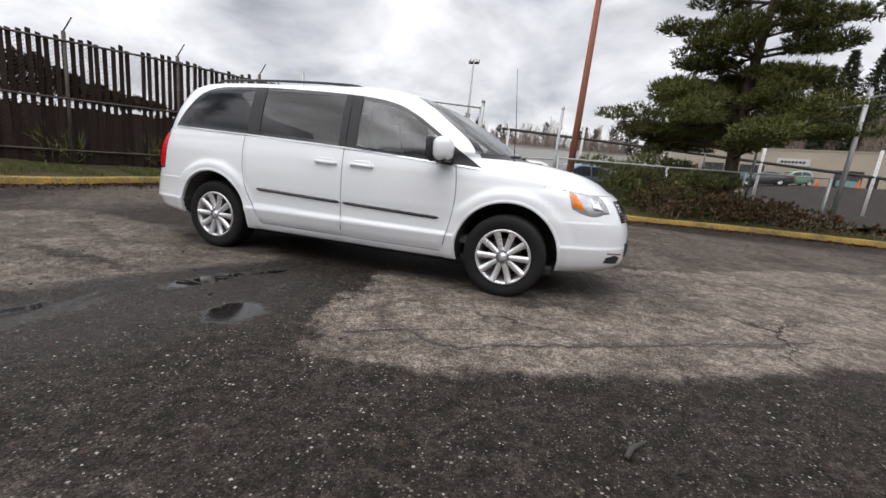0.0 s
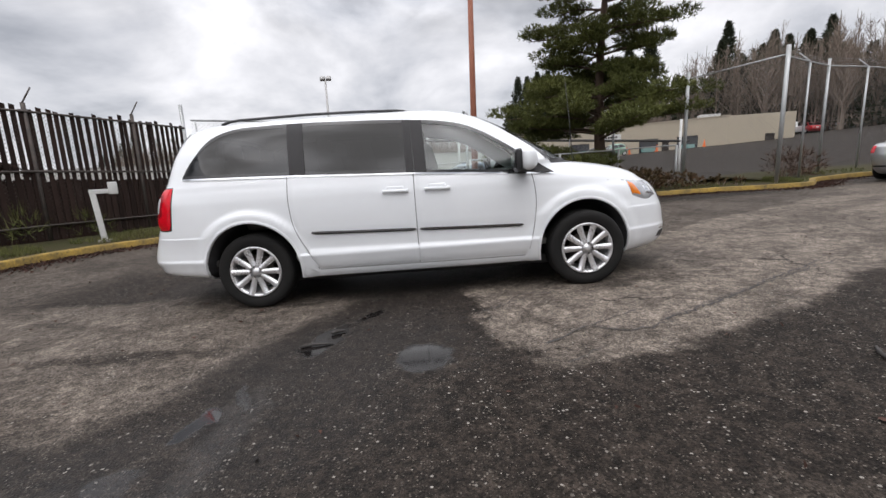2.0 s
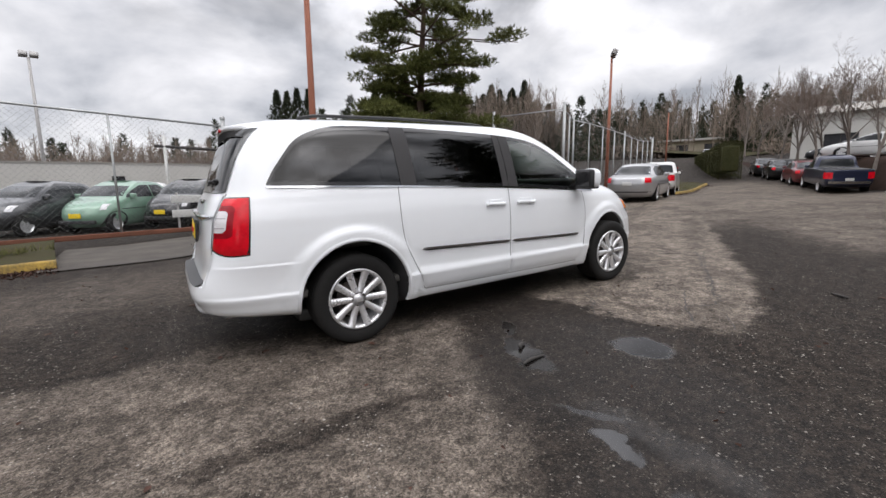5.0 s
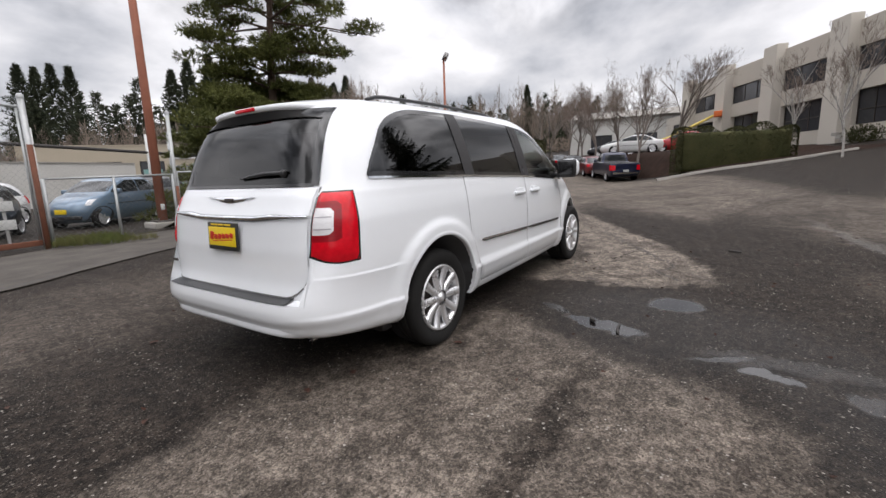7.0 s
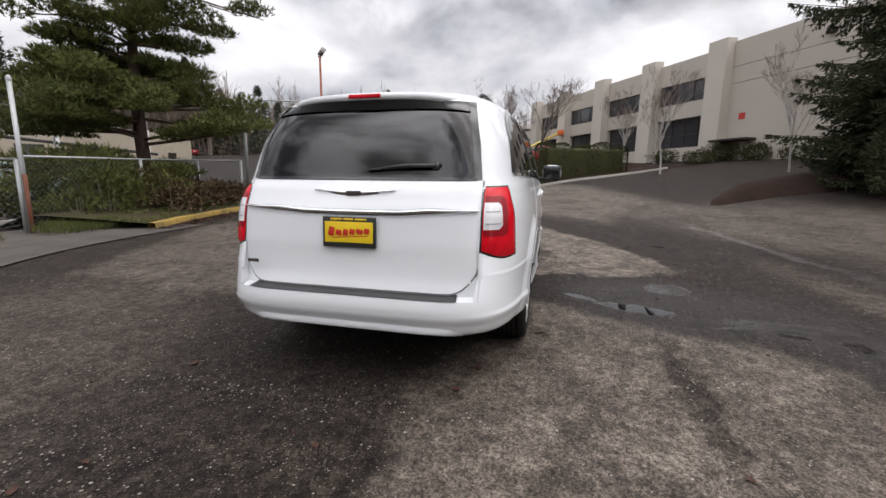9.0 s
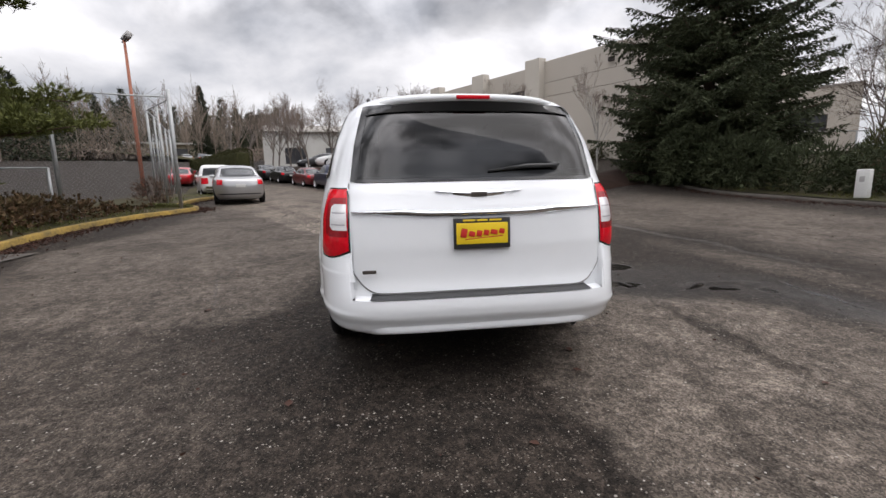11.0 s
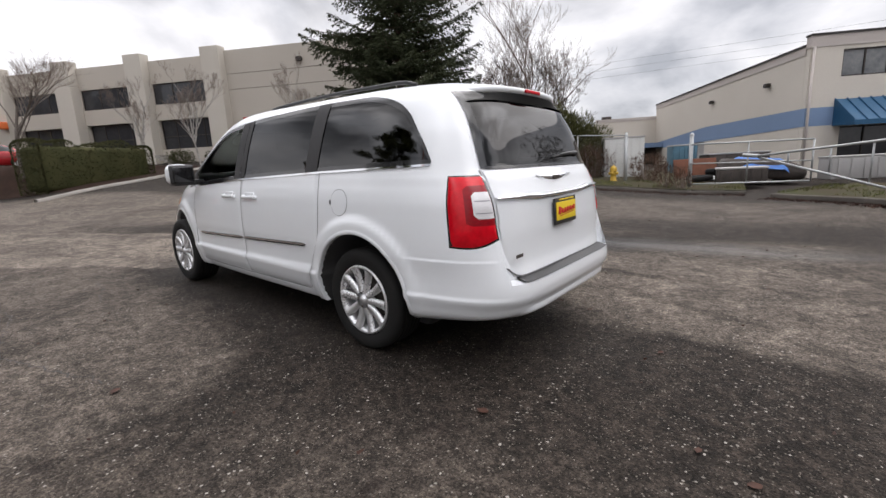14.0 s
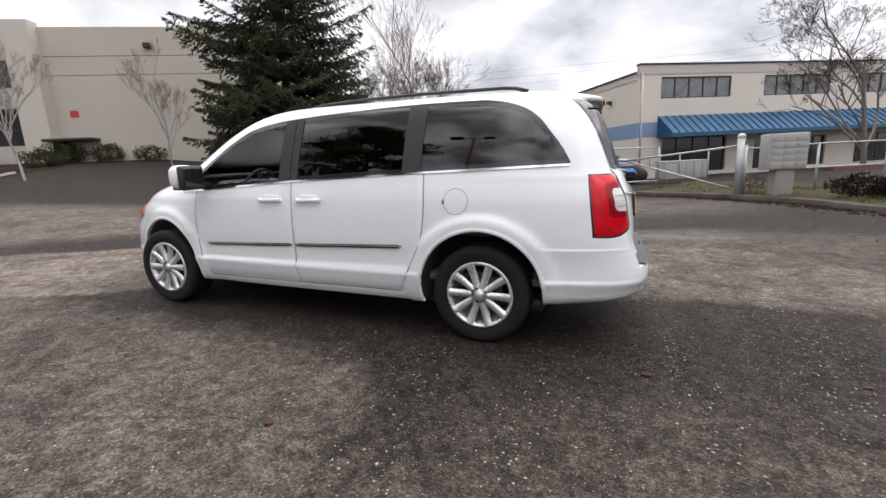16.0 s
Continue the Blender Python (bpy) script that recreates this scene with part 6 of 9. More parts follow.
def building_b():
    b = new("warehouse")
    b.location = (-3.71, -20.9, 0.0)
    tagged(b, "cream two-storey warehouse with a blue band and awning", "building")
    m = frame_at((0, 0), -UA)          # x along the front, y into the building is to the left of -UA
    m = m if (m.to_3x3() @ Vector((0, 1, 0))).dot(UP) > 0 else m @ Matrix.Diagonal((1, -1, 1, 1))
    wins = [(1.18, 5.25), (7.24, 11.46), (13.3, 17.4), (19.3, 23.4)]
    low = [(1.35, 5.2, 0.12, 1.95), (6.94, 7.75, 0.1, 1.7), (10.2, 11.6, 0.1, 1.7), (13.6, 17.0, 0.1, 1.7), (19.0, 22.0, 0.1, 1.7)]
    holes = [(a, c, 3.90, 4.93) for a, c in wins] + low
    wall_with_holes("wall", 0.0, 26.0, -0.8, 5.08, holes, 0.25, m, "cream", b)
    box_part("parapet", (-0.03, -0.03, 5.08), (26.03, 0.25, 5.52), m, "fascia", b)
    box_part("coping", (-0.06, -0.07, 5.52), (26.06, 0.29, 5.60), m, "roof_dark", b, 0.01)
    box_part("blue_band", (-0.012, -0.012, 2.02), (1.04, 0.0, 2.75), m, "blue_band", b)
    for a, c in wins:
        window_set(a, c, 3.90, 4.93, 5, m, b, "grey_pane", 0.08, 0.05)
    for a, c, z0, z1 in low:
        window_set(a, c, z0, z1, 4 if c - a > 3 else 1 if c - a < 1 else 2, m, b, "dark_pane", 0.15, 0.05)
    # side wall
    ms = m @ Matrix.Rotation(radians(90), 4, "Z")
    ms = ms if (ms.to_3x3() @ Vector((1, 0, 0))).dot(m.to_3x3() @ Vector((0, 1, 0))) > 0 else m @ Matrix.Rotation(radians(-90), 4, "Z")
    sgn = 1 if (ms.to_3x3() @ Vector((0, 1, 0))).dot(m.to_3x3() @ Vector((1, 0, 0))) > 0 else -1
    ms = ms @ Matrix.Diagonal((1, sgn, 1, 1))
    wall_with_holes("wall", 0.26, 18.0, -0.8, 4.86, [(9.0, 11.2, 0.1, 2.5), (13.2, 14.2, 0.1, 2.1)], 0.25, ms, "cream", b)
    box_part("parapet", (0.26, -0.03, 4.86), (18.0, 0.25, 5.18), ms, "fascia", b)
    box_part("coping", (0.3, -0.07, 5.18), (18.0, 0.29, 5.27), ms, "roof_dark", b)
    bm = bmesh.new()
    vs = [bm.verts.new(ms @ Vector(p)) for p in ((0.0, -0.012, 2.02), (18, -0.012, 1.75), (18, -0.012, 2.2), (9.0, -0.012, 2.75), (0, -0.012, 2.75))]
    bm.faces.new(vs)
    part("blue_band", bm, "blue_band", b, smooth=False)
    box_part("door", (13.25, 0.1, 0.1), (14.15, 0.14, 2.08), ms, "white_metal", b)
    box_part("roller_door", (9.05, 0.1, 0.1), (11.15, 0.14, 2.48), ms, "grey_metal", b)
    for x in (2.5, 8.0):
        box_part("wall_lamp", (x, -0.22, 4.0), (x + 0.25, 0.0, 4.18), ms, "mullion", b, 0.03)
    bm = bmesh.new()
    bm_tube(bm, [m @ Vector((0.09, -0.06, -0.2)), m @ Vector((0.09, -0.06, 5.1))], 0.05, 8)
    part("downpipe", bm, "fascia", b)
    # low wing across the yard's end, with a blue-edged shed
    mw = frame_at((18.0 * UP.x, 18.0 * UP.y), UA)
    mw = mw if (mw.to_3x3() @ Vector((0, 1, 0))).dot(UP) > 0 else mw @ Matrix.Diagonal((1, -1, 1, 1))
    wall_with_holes("wall", 0.0, 4.7, -0.8, 4.1, [], 0.25, mw, "cream", b)
    box_part("parapet", (-0.02, -0.03, 4.1), (4.73, 0.25, 4.35), mw, "fascia", b)
    box_part("wing_end", (4.45, 0.25, -0.8), (4.7, 14, 3.9), mw, "cream", b)
    box_part("roof_vent", (3.4, 0.4, 4.2), (4.1, 0.9, 4.6), mw, "dark_metal", b)
    box_part("shed_fascia", (-0.2, -1.8, 1.85), (2.6, -1.7, 2.2), mw, "blue_band", b)
    box_part("shed_roof", (-0.2, -1.7, 2.1), (2.6, 0.0, 2.2), mw, "roof_dark", b)
    # dark sheet before the wall stands in for the shed's shaded inside
    box_part("shed_back", (-0.2, -0.2, 0.0), (2.6, -0.05, 2.1), mw, "roof_dark", b)
    for x in (-0.1, 2.5):
        box_part("shed_post", (x - 0.05, -1.75, -0.2), (x + 0.05, -1.65, 1.9), mw, "grey_metal", b)
    box_part("roof", (0.2, 0.25, 4.7), (26.0, 17.8, 4.85), m, "roof_dark", b)
    box_part("back_wall", (0.25, 17.8, -0.8), (26.0, 18.0, 4.7), m, "cream", b)
    box_part("end_wall", (25.75, 0.25, -0.8), (26.0, 17.8, 4.7), m, "cream", b)
    # standing seam awning
    x0, x1 = 1.05, 24.0
    bm = bmesh.new()
    vs = [bm.verts.new(m @ Vector(p)) for p in ((x0, 0, 3.03), (x1, 0, 3.03), (x1, -1.15, 2.12), (x0, -1.15, 2.12), (x1, -1.15, 1.93), (x0, -1.15, 1.93), (x0, 0, 1.98), (x1, 0, 1.98))]
    for f in ((0, 1, 2, 3), (3, 2, 4, 5), (0, 3, 5, 6), (1, 7, 4, 2), (6, 5, 4, 7)):
        bm.faces.new([vs[i] for i in f])
    aw = part("awning", bm, "awning_blue", b, smooth=False)
    bm = bmesh.new()
    bm_box(bm, (0, 0, 0), (0.03, 1.47, 0.05))
    me = bpy.data.meshes.new("awning_rib")
    bm.to_mesh(me); bm.free()
    me.materials.append(M["awning_blue"])
    lean = Matrix.Rotation(math.atan2(0.91, 1.15), 4, "X")
    for i in range(int((x1 - x0) / 0.42)):
        rib = new("awning_rib", me)
        rib.parent = aw
        rib.matrix_basis = m @ Matrix.Translation((x0 + 0.02 + 0.42 * i, -0.575, 2.60)) @ lean
    # brick planter and sidewalk along the front
    box_part("planter", (8.0, -3.4, -0.6), (24.0, -2.9, 0.12), m, "brick_red", b)


building_b()


def far_buildings():
    b = new("white_warehouse")
    b.location = (-4, 31.0, 0)
    tagged(b, "long low stained white wall of a distant warehouse", "building")
    m = frame_at((0, 0), (1, 0.0))
    wall_with_holes("wall", -34, 13.0, -0.8, 2.7, [(-1.6, -0.9, 1.25, 1.9), (-14, -13.2, 1.2, 1.9)], 0.3, m, "old_white", b)
    box_part("roof", (-34, 0.3, 2.5), (13.0, 14, 2.62), m, "roof_dark", b)
    box_part("coping", (-34, -0.05, 2.7), (13, 0.35, 2.78), m, "concrete", b)
    box_part("end_wall", (12.7, 0.3, -0.8), (13.0, 14, 2.7), m, "old_white", b)
    for x in (-1.6, -14):
        window_set(x, x + 0.75, 1.22, 1.9, 1, m, b, "dark_pane", 0.1)
    t = new("tan_store")
    t.location = (32.3, 42.8, 1.6)
    tagged(t, "tan single-storey store with teal shopfronts across the lot", "building")
    m = Matrix.Translation((0, 0, -1.6)) @ frame_at((0, 0), (-0.744, 0.668))
    m = m if (m.to_3x3() @ Vector((0, 1, 0))).y > 0 else m @ Matrix.Diagonal((1, -1, 1, 1))
    fronts = [(2.9, 5.1), (7.1, 9.3), (15.6, 18.2), (20.0, 22.6)]
    wall_with_holes("wall", 0, 30, 0.6, 5.9, [(a, c, 2.3, 4.1) for a, c in fronts] + [(5.9, 6.7, 1.9, 3.8)], 0.3, m, "tan_wall", t)
    for a, c in fronts:
        window_set(a, c, 2.3, 4.1, 3, m, t, "dark_pane", 0.15)
        box_part("shop_sign", (a + 0.3, 0.02, 2.55), (c - 0.3, 0.10, 3.15), m, "teal_sign", t)
    box_part("door", (5.9, 0.15, 1.9), (6.7, 0.2, 3.8), m, "mullion", t)
    box_part("sign_board", (11.5, -0.12, 4.3), (14.5, 0.0, 5.0), m, "white_metal", t)
    for i in range(7):
        box_part("lettering_bar", (11.9 + 0.33 * i, -0.135, 4.52), (11.9 + 0.33 * i + 0.24, -0.122, 4.76), m, "mullion", t)
    box_part("coping", (-0.05, -0.06, 5.9), (30, 0.36, 6.0), m, "tan_wall", t)
    box_part("roof", (0.0, 0.3, 5.3), (30, 12, 5.5), m, "roof_dark", t)
    m2 = Matrix.Translation((0, 0, -1.6)) @ frame_at((0, 0), (0.94, -0.34))
    m2 = m2 if (m2.to_3x3() @ Vector((0, 1, 0))).y > 0 else m2 @ Matrix.Diagonal((1, -1, 1, 1))
    wall_with_holes("wall", 0.0, 6.0, 0.6, 5.9, [(3.4, 4.3, 1.9, 3.8)], 0.3, m2, "tan_wall", t)
    box_part("door", (3.4, 0.15, 1.9), (4.3, 0.2, 3.8), m2, "mullion", t)
    box_part("roof_unit", (-2.4, 2.0, 5.4), (-0.4, 3.6, 6.4), m2, "white_metal", t)
    box_part("end_wall", (5.7, 0.3, 0.6), (6.0, 12, 5.9), m2, "tan_wall", t)
    for i, (a, o, mat, lab) in enumerate(((6.9, -1.2, "orange", ""), (2.0, -1.4, "orange", ""), (9.9, -1.6, "orange", ""))):
        cone = new("traffic_cone")
        cone.matrix_world = Matrix.Translation((t.location.x, t.location.y, 1.6)) @ m @ Matrix.Translation((a, o, 0))
        cone.location.z = gz(cone.location.x, cone.location.y)
        tagged(cone, "orange traffic cone in front of the tan store", "cone", "cones by the store")
        bm = bmesh.new()
        bm_box(bm, (0, 0, 0.03), (0.4, 0.4, 0.06), 0.01)
        bm_lathe(bm, [(0.16, 0.05), (0.09, 0.45), (0.03, 0.8), (0.0, 0.8)], 12, "z")
        part("shell", bm, mat, cone)
    g = new("grey_warehouse")
    g.location = (64, 12, 3.4)
    tagged(g, "pale grey warehouse behind bare trees up the road", "building")
    m = frame_at((0, 0), (1.6, -9.6), 0)
    m = m if (m.to_3x3() @ Vector((0, 1, 0))).x > 0 else m @ Matrix.Diagonal((1, -1, 1, 1))
    wall_with_holes("wall", -6, 26, -2, 5.6, [(x, x + 3, 0.8, 3.2) for x in (-3, 3, 9, 15)], 0.4, m, "old_white", g)
    for x in (-3, 3, 9, 15):
        window_set(x, x + 3, 0.8, 3.2, 2, m, g, "dark_pane", 0.2)
    bm = bmesh.new()
    vs = [bm.verts.new(m @ Vector(p)) for p in ((-6.4, -0.5, 5.6), (26.4, -0.5, 5.6), (26.4, 9, 7.6), (-6.4, 9, 7.6))]
    bm.faces.new(vs)
    vs = [bm.verts.new(m @ Vector(p)) for p in ((-6.4, -0.5, 5.4), (26.4, -0.5, 5.4), (26.4, 9, 7.4), (-6.4, 9, 7.4))]
    bm.faces.new(vs[::-1])
    part("roof", bm, "concrete", g, smooth=False)
    h = new("hill_house")
    h.location = (96, 46, 7.5)
    tagged(h, "distant low house on the wooded hill", "building")
    m = frame_at((0, 0), (0.4, -1))
    m = m if (m.to_3x3() @ Vector((0, 1, 0))).x > 0 else m @ Matrix.Diagonal((1, -1, 1, 1))
    wall_with_holes("wall", -7, 7, -3, 2.6, [(-4, -1.5, 0.2, 1.8), (1.5, 4, 0.2, 1.8)], 0.3, m, "tan_wall", h)
    for x in (-4, 1.5):
        window_set(x, x + 2.5, 0.2, 1.8, 2, m, h, "dark_pane", 0.15)
    box_part("roof", (-7.8, -0.8, 2.6), (7.8, 7, 3.0), m, "old_white", h)


far_buildings()


# ---- plants ----
M["bark"] = surf("conifer_bark", (0.075, 0.052, 0.04), (0.12, 0.085, 0.065), 0.95, 0, 6, 50, 0.01, stretch=(1, 1, 0.3), spec=0.15)
M["bark_grey"] = surf("grey_bark", (0.22, 0.19, 0.17), (0.14, 0.12, 0.105), 0.95, 0, 5, 50, 0.005, spec=0.15)
M["bark_birch"] = surf("birch_bark", (0.52, 0.50, 0.47), (0.20, 0.18, 0.16), 0.8, 0, 3, 20, 0.003, stretch=(1, 1, 2.5))
M["twig"] = surf("bare_twigs", (0.19, 0.150, 0.128), (0.28, 0.23, 0.198), 0.9, 0, 3, 30, spec=0.15)
M["twig_dark"] = surf("dark_wet_twigs", (0.060, 0.044, 0.038), (0.10, 0.078, 0.066), 0.9, 0, 3, 30, spec=0.15)
M["needle"] = surf("spruce_needles", (0.034, 0.044, 0.022), (0.062, 0.070, 0.036), 0.7, 0, 0.8, 12, island=True, per_object=0.35, spec=0.15)
M["needle_pine"] = surf("pine_needles", (0.062, 0.074, 0.022), (0.135, 0.142, 0.042), 0.65, 0, 0.7, 10, island=True, per_object=0.35, spec=0.15)
# far conifers' base colour is lightened a little to suggest haze
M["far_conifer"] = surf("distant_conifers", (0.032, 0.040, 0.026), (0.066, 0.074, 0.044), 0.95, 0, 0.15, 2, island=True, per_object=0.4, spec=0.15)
M["far_bare"] = surf("distant_bare_trees", (0.19, 0.15, 0.12), (0.26, 0.215, 0.18), 0.95, 0, 0.1, 2, island=True, per_object=0.25, spec=0.15)
M["hedge"] = surf("dark_clipped_hedge", (0.040, 0.046, 0.018), (0.078, 0.074, 0.032), 0.8, 0, 1.5, 20, island=True, per_object=0.4, spec=0.15)
M["shrub_brown"] = surf("dry_brown_stems", (0.085, 0.050, 0.036), (0.13, 0.085, 0.06), 0.95, 0, 2, 20, island=True, per_object=0.4, spec=0.15)
M["shrub_olive"] = surf("olive_broom_stems", (0.055, 0.062, 0.022), (0.095, 0.088, 0.036), 0.9, 0, 1, 12, island=True, per_object=0.35, spec=0.15)
M["bramble"] = surf("bramble_leaves", (0.065, 0.060, 0.024), (0.115, 0.062, 0.040), 0.8, 0, 1.4, 15, island=True, per_object=0.45, spec=0.15)
M["grass"] = surf("rough_grass", (0.075, 0.100, 0.026), (0.145, 0.128, 0.056), 0.9, 0, 1, 10, island=True, per_object=0.35, spec=0.15)
M["leaf_litter"] = surf("wet_fallen_leaves", (0.075, 0.035, 0.024), (0.035, 0.022, 0.018), 0.6, 0, 5, 30, island=True, per_object=0.5, spec=0.15)


def raw_mesh(name, V, F, material, parent=None, smooth=False):
    """A mesh straight from arrays of points and of triangles or quads."""
    me = bpy.data.meshes.new(name)
    V, F = np.asarray(V, np.float32), np.asarray(F, np.int32)
    me.vertices.add(len(V)); me.vertices.foreach_set("co", V.ravel())
    n = F.shape[1]
    me.loops.add(F.size); me.loops.foreach_set("vertex_index", F.ravel())
    me.polygons.add(len(F))
    me.polygons.foreach_set("loop_start", np.arange(0, F.size, n, dtype=np.int32))
    me.polygons.foreach_set("loop_total", np.full(len(F), n, np.int32))
    me.update(calc_edges=True)
    me.materials.append(M[material])
    if smooth:
        me.shade_smooth()
    ob = new(name, me)
    ob.parent = parent
    return ob


def tufts(rng, P, D, length, width, k=5, spread=0.7):
    """k thin pointed blades at every point of P, fanned about the directions D."""
    n = len(P)
    d = np.repeat(D, k, 0) + rng.normal(0, spread, (n * k, 3))
    d /= np.linalg.norm(d, axis=1, keepdims=True) + 1e-9
    s = np.cross(d, rng.normal(0, 1, (n * k, 3)))
    s /= np.linalg.norm(s, axis=1, keepdims=True) + 1e-9
    ln = (length * rng.uniform(0.6, 1.3, (n * k, 1)))
    p = np.repeat(P, k, 0)
    V = np.stack([p - s * width, p + s * width, p + d * ln * 0.6 + s * width * 0.8, p + d * ln], 1)
    V[:, 3] += 0
    b = np.arange(n * k)[:, None] * 4
    return V.reshape(-1, 3), b + np.array([[0, 1, 2, 3]])


def spruce(x, y, z, height, spread, seed, label):
    rng = np.random.default_rng(seed)
    tree = new("spruce_tree")
    tree.location = (x, y, z)
    tagged(tree, label, "tree")
    bm = bmesh.new()
    bm_tube(bm, [(0, 0, -0.4), (0.03, 0, height * 0.4), (0, 0.02, height * 0.98)], [0.24, 0.15, 0.02], 10)
    part("trunk", bm, "bark", tree)
    P, D, limbs = [], [], []
    up = np.array([0, 0, 1.0])
    h = 0.4
    while h < height * 0.985:
        q = h / height
        reach = spread * (1 - q) ** 0.68 * (0.6 + 0.4 * min(1, q / 0.10))
        turn = rng.uniform(0, 6.28)
        cnt = int(rng.integers(7, 10)) + (5 if q < 0.22 else 2 if q < 0.4 else 0)
        for k in range(cnt):
            a = turn + 2 * math.pi * (k + rng.uniform(-0.45, 0.45)) / cnt
            L = reach * (rng.uniform(0.72, 1.08) if q < 0.22 else rng.uniform(0.5, 1.22))
            dirv = np.array([math.cos(a), math.sin(a), 0])
            side = np.array([-dirv[1], dirv[0], 0])
            droop = -0.28 + 0.45 * q + rng.uniform(-0.08, 0.08)
            n = max(5, int(L * 9))
            t = np.linspace(0.10, 1, n)[:, None]
            bow = side * (rng.uniform(-0.12, 0.12) * L) * t * t
            line = up * h + dirv * (t * L) + up * (L * (droop * t + 0.24 * t * t)) + bow
            limbs.append(line)
            P.append(line); D.append(np.repeat((dirv - 0.2 * up)[None], n, 0))
            # flat side sprays that hang a little, with gaps between them
            for j in range(1, n):
                if rng.uniform() < 0.18:
                    continue
                tt = float(t[j, 0])
                w = L * 0.30 * math.sin(math.pi * min(1.0, tt * 0.8 + 0.2)) * rng.uniform(0.45, 1.2)
                for sg in (-1, 1):
                    m = max(2, int(w / 0.085))
                    u = np.linspace(0.15, 1, m)[:, None]
                    tip = side * sg * 0.85 + dirv * 0.6
                    P.append(line[j] + tip * (u * w) - up * (0.28 * w * u * u + 0.03) + rng.normal(0, 0.025, (m, 3)))
                    D.append(np.repeat((tip - 0.45 * up)[None], m, 0))
        h += rng.uniform(0.30, 0.46) * (1.15 - 0.35 * q) * height / 13
    P, D = np.concatenate(P), np.concatenate(D)
    V, F = tufts(rng, P, D, 0.15, 0.022, 4, 0.45)
    raw_mesh("crown", V, F, "needle", tree)
    bm = bmesh.new()
    for l in limbs:
        bm_tube(bm, [np.array([0, 0, l[0][2] + 0.05]), l[len(l) // 2], l[-1]], [0.035, 0.02, 0.006], 4, False)
    part("limb_frame", bm, "bark", tree)
    return tree


